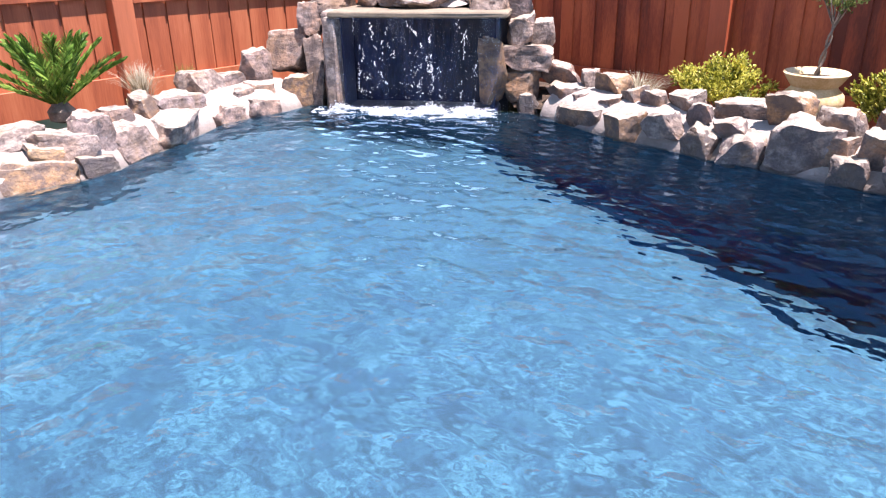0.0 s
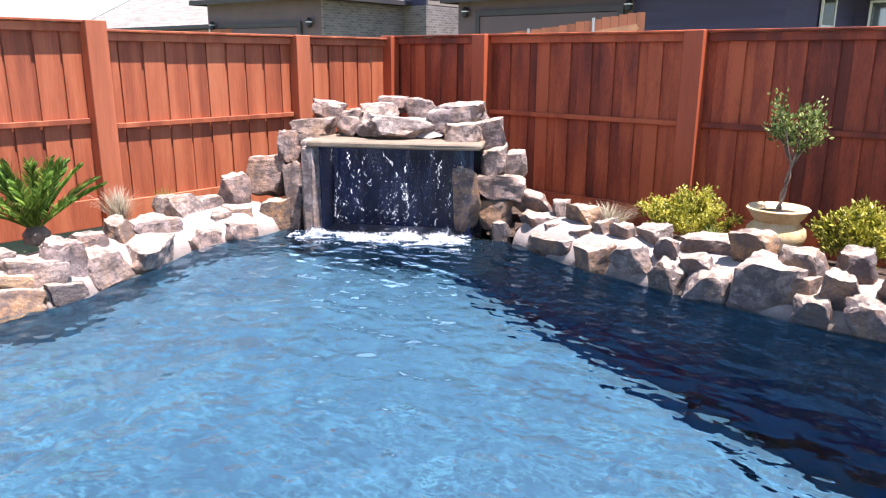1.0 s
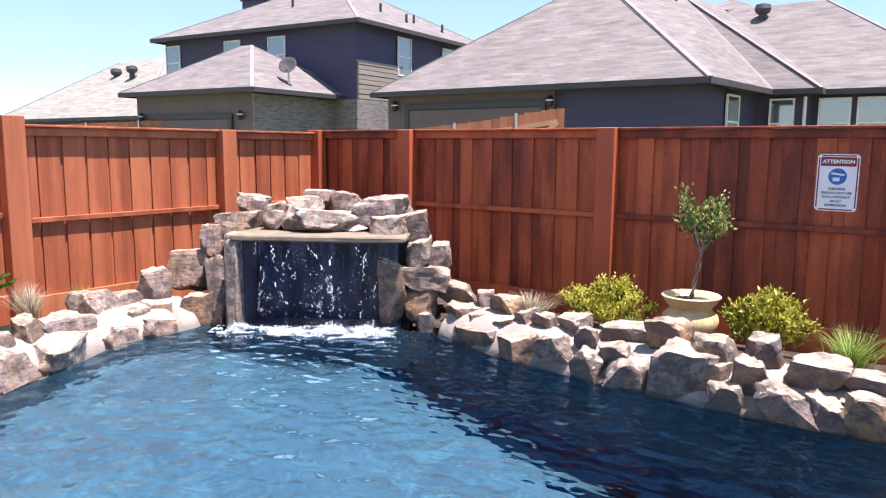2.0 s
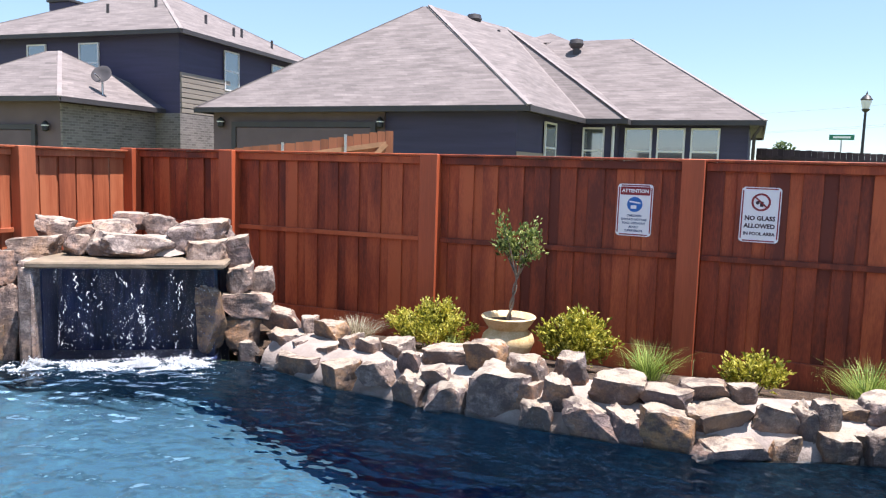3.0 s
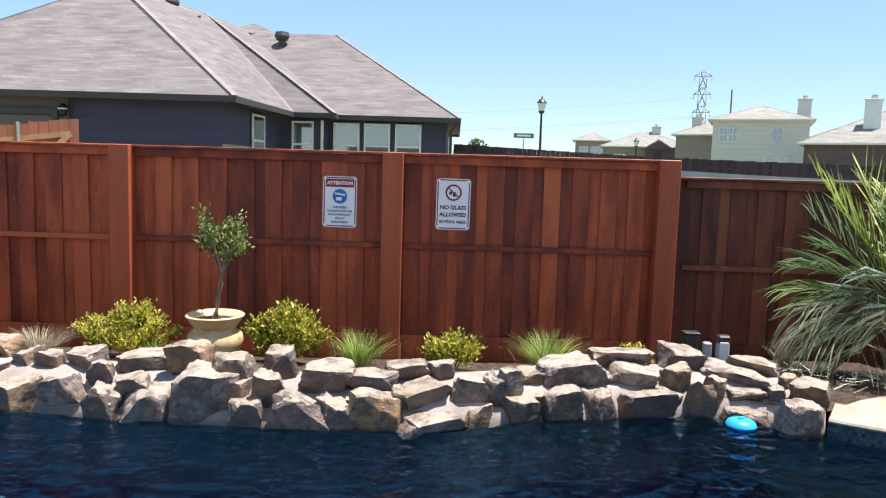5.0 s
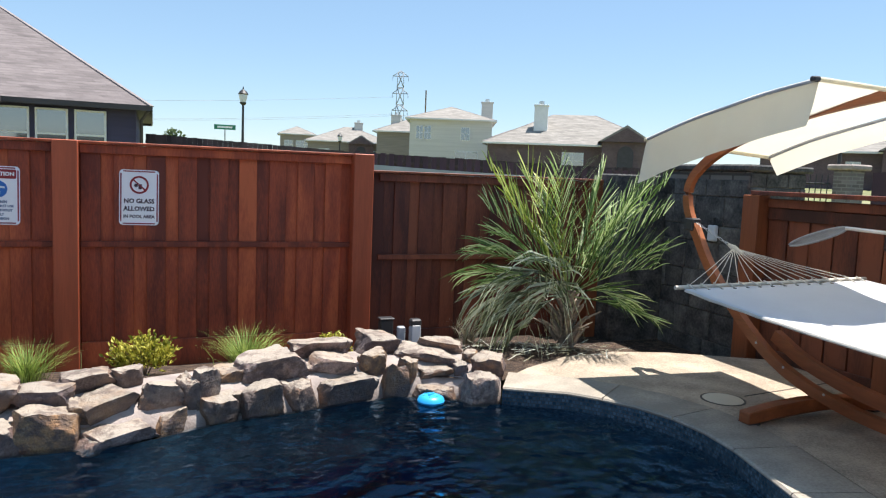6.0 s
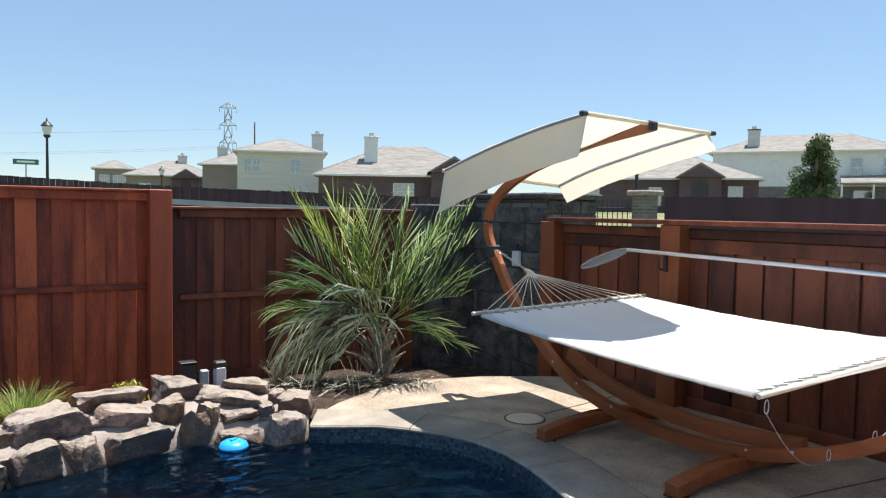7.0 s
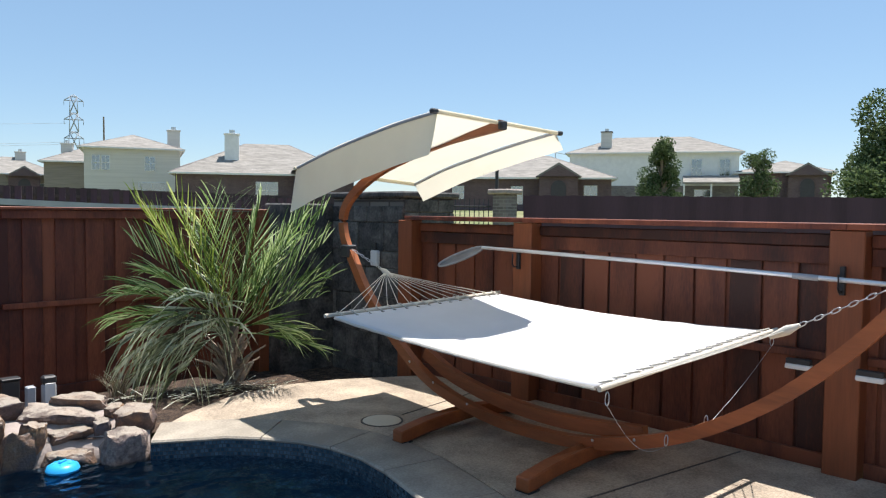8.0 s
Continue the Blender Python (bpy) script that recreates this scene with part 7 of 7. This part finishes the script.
def picket_line(name, label, pts, top, h, mat, step=0.16, width=0.14, gap_posts=2.4, rail="", brace=False, rails=True):
    """A far board fence as one run: boards joined, posts and rails as parts."""
    f = thing(name, label, "fence", kind="structure")
    verts, faces = [], []
    rnd = random.Random(len(pts) + int(step * 1000))
    for (x0, y0, t0), (x1, y1, t1) in zip(pts, pts[1:]):
        d = Vector((x1 - x0, y1 - y0, 0))
        L = d.length
        d.normalize()
        n = Vector((-d.y, d.x, 0)) * 0.02
        k = 0.0
        while k < L:
            p = Vector((x0, y0, 0)) + d * k
            z1 = t0 + (t1 - t0) * k / L + rnd.uniform(-0.012, 0.012)
            b = len(verts)
            q = p + d * width
            for s in (p - n, q - n, q + n, p + n):
                verts += [(s.x, s.y, z1 - h), (s.x, s.y, z1)]
            faces += [(b, b + 2, b + 3, b + 1), (b + 2, b + 4, b + 5, b + 3), (b + 4, b + 6, b + 7, b + 5), (b + 6, b, b + 1, b + 7), (b + 1, b + 3, b + 5, b + 7)]
            k += step
        for zz in (0.25, h - 0.3) if rails else ():
            a = Vector((x0, y0, t0 - zz)) - n * 2.5
            c = Vector((x1, y1, t1 - zz)) - n * 2.5
            part("rail", tube_mesh("rail", [a, c], 0, rail or mat, flat=(0.02, 0.045)), f)
        if brace and (x1, y1, t1) == pts[-1]:
            a, c = Vector((x1, y1, t1 - 0.25)) - n * 3.5, Vector((x1, y1, t1 - h + 0.4)) - d * 1.1 - n * 3.5
            part("brace", tube_mesh("brace", [a, c], 0, rail or mat, flat=(0.02, 0.045)), f)
        k = gap_posts * 0.6
        while k < L:
            p = Vector((x0, y0, 0)) + d * k - n * 4
            zt = t0 + (t1 - t0) * k / L
            part("post", tube_mesh("post", [(p.x, p.y, zt - h), (p.x, p.y, zt + 0.02)], 0.028, "metal", 8), f)
            k += gap_posts
    tagged(part("boards", raw_mesh("boards", verts, faces, mat), f), kind="stuff")


# lighter copy of the raw cedar for the sunlight on the rails
M["railwood"] = material("lit_cedar_rail", (0.42, 0.22, 0.12), 0.75, big=5, var=0.2)
M["palehip"] = tiled("pale_shingle", "roof", [(0.235, 0.217, 0.192), (0.285, 0.265, 0.237)], 1.0, (0.2, 0.185, 0.165), 0.9, 0.14, 0.9, 0.01)
M["dark"] = material("dark_stained_boards", (0.058, 0.03, 0.044), 0.8, stretch=(1, 1, 0.1), big=3, var=0.2, island=0.15)


def build_distance():
    far_house("small_far_house", "small two-storey house with a porch rail far off", (19.6, 118.5), (24.7, 117.6), 5, 2.1, 7.1, 0.45, "tan", [(0.25, 2.8, 1.3, 1.2), (0.6, 2.8, 1.3, 1.2), (0.85, 2.8, 1.0, 1.2)])
    far_house("ranch_house", "tan ranch house with pale hip roof far off", (19.1, 93.5), (29.0, 91.0), 9, 2.1, 5.3, 0.42, "tan", [(0.2, 0.8, 1.2, 1.4), (0.85, 0.8, 1.4, 1.3)], chim=(0.62, 4.0, 7.9, "cream", "cream"), gable=(0.5, 0.8, 5.0, "redbrick"))
    far_house("cream_house", "two-storey cream house with pale hip roof and chimney", (24.0, 68.3), (31.3, 65.3), 8, 1.8, 6.95, 0.35, "cream", [(0.12, 3.2, 0.6, 1.2), (0.22, 3.2, 0.6, 1.2), (0.68, 3.2, 0.8, 1.2), (0.7, 0.8, 2.2, 1.3)], chim=(0.95, 3.0, 8.9, "cream", "cream"))
    far_house("cream_house_wing", "cream house with pale roof beyond the palm", (31.6, 66.5), (35.5, 64.5), 8, 1.8, 5.2, 0.45, "cream", [(0.5, 0.8, 1.2, 1.3)])
    far_house("brick_ranch", "brown brick ranch house with pale hip roof and white chimney", (25.9, 54.4), (37.5, 47.4), 10, 1.7, 4.35, 0.5, "redbrick", [(0.5, 0.8, 1.6, 1.2)], chim=(0.3, 2.2, 7.5, "white", "white"), gable=(0.66, 0.92, 4.6, "redbrick"))
    far_house("chimney_house", "house with a pale roof and a brick chimney", (24.2, 80.2), (29.5, 77.6), 8, 1.9, 6.2, 0.45, "tan", chim=(0.3, 2.5, 8.1, "cream", "cream"))
    far_house("far_gable_house", "house with a pale roof behind the ranch house", (31.0, 84.0), (38.0, 81.0), 9, 1.9, 6.3, 0.4, "tan", [(0.5, 1.0, 1.2, 1.2)])
    far_house("brown_brick_house", "brown brick house with white gables behind the iron fence", (44.6, 44.6), (53.4, 33.7), 10, 1.7, 4.45, 0.4, "redbrick", [(0.1, 1.0, 0.9, 1.0), (0.45, 0.6, 0.9, 1.4), (0.88, 0.6, 1.0, 1.5)], gable=(0.58, 0.8, 4.5, "redbrick"))
    far_house("white_house", "two-storey white house with brick lower storey and chimney", (64.5, 45.9), (72.7, 31.6), 9, 2.0, 7.75, 0.4, "white", [(0.76, 3.3, 0.9, 1.7), (0.92, 3.3, 0.9, 1.7), (0.8, 0.7, 1.6, 1.3)], chim=(0.22, 1.5, 10.0, "cream"), lower="brick")
    p = thing("porch", "long low shingled porch of the white house", "porch", pose(69.6, 35.9, 2.0, 0, 0, -60.3))
    part("porch_roof", raw_mesh("porch_roof", [(0, -1.6, 2.7), (5.2, -1.6, 2.7), (5.2, -0.05, 3.4), (0, -0.05, 3.4), (0, -1.6, 2.55), (5.2, -1.6, 2.55), (5.2, -0.05, 2.55), (0, -0.05, 2.55)],
                                [(0, 1, 2, 3), (0, 4, 5, 1), (1, 5, 6, 2), (0, 3, 7, 4), (4, 7, 6, 5)], "palehip"), p)
    for x in (0.1, 2.6, 5.1):
        part("post", tube_mesh("post", [(x, -1.5, -0.2), (x, -1.5, 2.6)], 0.09, "white", 8), p)
    far_house("brick_house", "brick house with an arched entry beside the big tree", (72.6, 31.6), (75.4, 24.0), 9, 2.1, 5.7, 0.3, "redbrick", [(0.15, 0.8, 1.0, 1.3)], gable=(0.55, 0.95, 5.3, "redbrick"))
    branch_tree("bushy green tree before the white house", 52.0, 28.4, 1.7, 5.3, 3.9, 61, 13000, 0.15)
    branch_tree("thin green tree before the brick house", 56.7, 23.1, 1.75, 4.3, 3.6, 62, 7000, 0.14)
    branch_tree("large dark green tree beyond the dark fence", 42.2, 9.9, 1.2, 5.6, 7.6, 63, 36000, 0.18)
    branch_tree("small green tree far off between the roofs", 36.5, 63.0, 1.9, 4.6, 3.4, 64, 900, 0.3)
    branch_tree("low pale green bush beside the cream house", 27.6, 82.0, 1.9, 3.0, 4.0, 65, 900, 0.3, "leaf")
    branch_tree("low dull green tree behind the navy house", 2.2, 52.0, 1.5, 2.1, 2.6, 66, 900, 0.25)
    street_lamp(5.8, 45.0, 1.3, 4.85, "black post-top street lamp with a pale lantern")
    street_lamp(19.0, 76.0, 1.9, 3.6, "distant black post-top street lamp")
    s = thing("street_sign", "green street-name sign on a grey post", "street sign", pose(4.8, 45.05, 1.4))
    part("post", tube_mesh("post", [(0, 0, 0), (0, 0, 2.3)], 0.04, "metal", 8), s)
    part("blade", box_mesh("blade", (-0.6, -0.015, 2.3), (0.6, 0.015, 2.58), "green", 0.005), s, "green name blade")
    part("name_bar", box_mesh("name_bar", (-0.42, -0.022, 2.39), (0.42, -0.0155, 2.49), "sign", 0), s)
    # lattice tower and its wires
    t = thing("power_pylon", "grey steel lattice power pylon on the horizon", "power pylon", pose(124.0, 380.4, 2.0, 0, 0, -18))

    def bar(a, b, r=0.17):
        part("strut", tube_mesh("strut", [a, b], r, "steel", 4, 0), t)

    lev = [(0, 5.0), (14, 3.4), (26, 2.5), (36, 2.0), (45, 1.8), (53, 1.5)]
    for (z0, w0), (z1, w1) in zip(lev, lev[1:]):
        for sx, sy in ((-1, -1), (1, -1), (1, 1), (-1, 1)):
            bar((sx * w0, sy * w0, z0), (sx * w1, sy * w1, z1), 0.2)
        for s0 in (-1, 1):
            bar((-w0, s0 * w0, z0), (w1, s0 * w1, z1))
            bar((w0, s0 * w0, z0), (-w1, s0 * w1, z1))
            bar((-w1, s0 * w1, z1), (w1, s0 * w1, z1))
    for z in (33, 42, 51):
        for sx in (-1, 1):
            bar((0, 0, z + 3), (sx * 4.2, 0, z), 0.2)
            bar((0, 0, z), (sx * 4.2, 0, z), 0.2)
            bar((sx * 4.2, 0, z), (sx * 4.2, 0, z - 2.4), 0.12)
    q = thing("distant_pylon", "small far steel lattice power pylon", "power pylon", pose(560.0, 420.0, 2.0, 0, 0, -50))
    for z0, z1, w0, w1 in ((0, 25, 6, 3), (25, 50, 3, 1.5)):
        for sx in (-1, 1):
            part("strut", tube_mesh("strut", [(sx * w0, 0, z0), (sx * w1, 0, z1)], 0.35, "steel", 4, 0), q)
            part("strut", tube_mesh("strut", [(sx * w0, 0, z0), (-sx * w1, 0, z1)], 0.25, "steel", 4, 0), q)
    for z in (38, 46, 54):
        part("cross_arm", tube_mesh("cross_arm", [(-9, 0, z), (0, 0, z + 2), (9, 0, z)], 0.3, "steel", 4, 0), q)
    part("mast", tube_mesh("mast", [(0, 0, 48), (0, 0, 58)], 0.4, "steel", 4, 0), q)
    wires = thing("power_line", "thin power lines strung from the pylon", "power line")
    for dx, z in ((-5, 33), (5, 33), (-5, 42)):
        a, b = Vector((125.5 + dx, 380.4, z)), Vector((-250 + dx, 430, z))
        part("wire", tube_mesh("wire", [a.lerp(b, k / 16) - Vector((0, 0, 16 * math.sin(math.pi * k / 16) * 0.7)) for k in range(17)], 0.06, "steel", 4, 0), wires)
    u = thing("utility_pole", "thin dark utility pole behind the houses", "pole", pose(47.9, 130.0, 2.0))
    part("shaft", tube_mesh("shaft", [(0, 0, 0), (0, 0, 15.0)], [0.2, 0.13], "bark", 8), u)
    # nearer fences
    picket_line("neighbour_fence", "raw cedar fence with steel posts before the navy garage", [(-9.6, 10.1, 1.62), (-7.2, 11.7, 1.98), (-5.7, 12.72, 2.28)], 0, 1.8, "rawfence", 0.15, 0.145, 1.75, "railwood", True)
    picket_line("street_fence", "long dark weathered fence beyond the lot", [(0.7, 25.4, 2.5), (7.2, 24.4, 2.22), (13.5, 20.0, 2.02), (14.2, 16.5, 1.98)], 0, 2.0, "oldfence", 0.155, 0.15, 99)
    picket_line("back_picket_fence", "dark open picket fence behind the low fence", [(4.2, 13.0, 1.93), (5.64, 12.5, 1.87), (9.1, 11.5, 1.78)], 0, 1.6, "dark", 0.15, 0.09, 99, "steel")
    picket_line("left_street_fence", "raw cedar fence end beside the far house", [(-24.5, 13.0, 2.2), (-20.5, 14.6, 2.35)], 0, 2.0, "rawfence", 0.15, 0.145, 2.0)
    picket_line("dark_fence", "dark purple-brown board fence beyond the right fence", [(14.4, 11.0, 1.98), (16.6, 7.2, 1.97), (19.5, 1.0, 1.93), (21, -4.0, 1.9)], 0, 2.0, "dark", 0.15, 0.1515, 99, rails=False)
    c = thing("stone_column", "pale stone fence column with a flat cap", "pillar", pose(14.15, 11.35, 0))
    part("shaft", box_mesh("shaft", (-0.2, -0.2, 0), (0.2, 0.2, 2.0), "brick", 0.01), c)
    part("cap", box_mesh("cap", (-0.3, -0.3, 2.0), (0.3, 0.3, 2.12), "mortar", 0.03), c)
    part("post", tube_mesh("post", [(0.05, 0.3, 0), (0.05, 0.3, 3.0)], 0.04, "iron", 8), c)
    i = thing("iron_fence", "black iron picket fence before a strip of grass", "fence", kind="structure")
    a, b = Vector((13.95, 11.6, 0)), Vector((11.6, 13.9, 0))
    for z in (1.72, 1.2):
        part("rail", tube_mesh("rail", [a + Vector((0, 0, z)), b + Vector((0, 0, z))], 0.02, "iron", 6), i)
    for k in range(30):
        p = a.lerp(b, (k + 0.5) / 30)
        part("picket", tube_mesh("picket", [p + Vector((0, 0, 0.1)), p + Vector((0, 0, 1.9))], 0.011, "iron", 5), i)


build_neighbour()
build_distance()
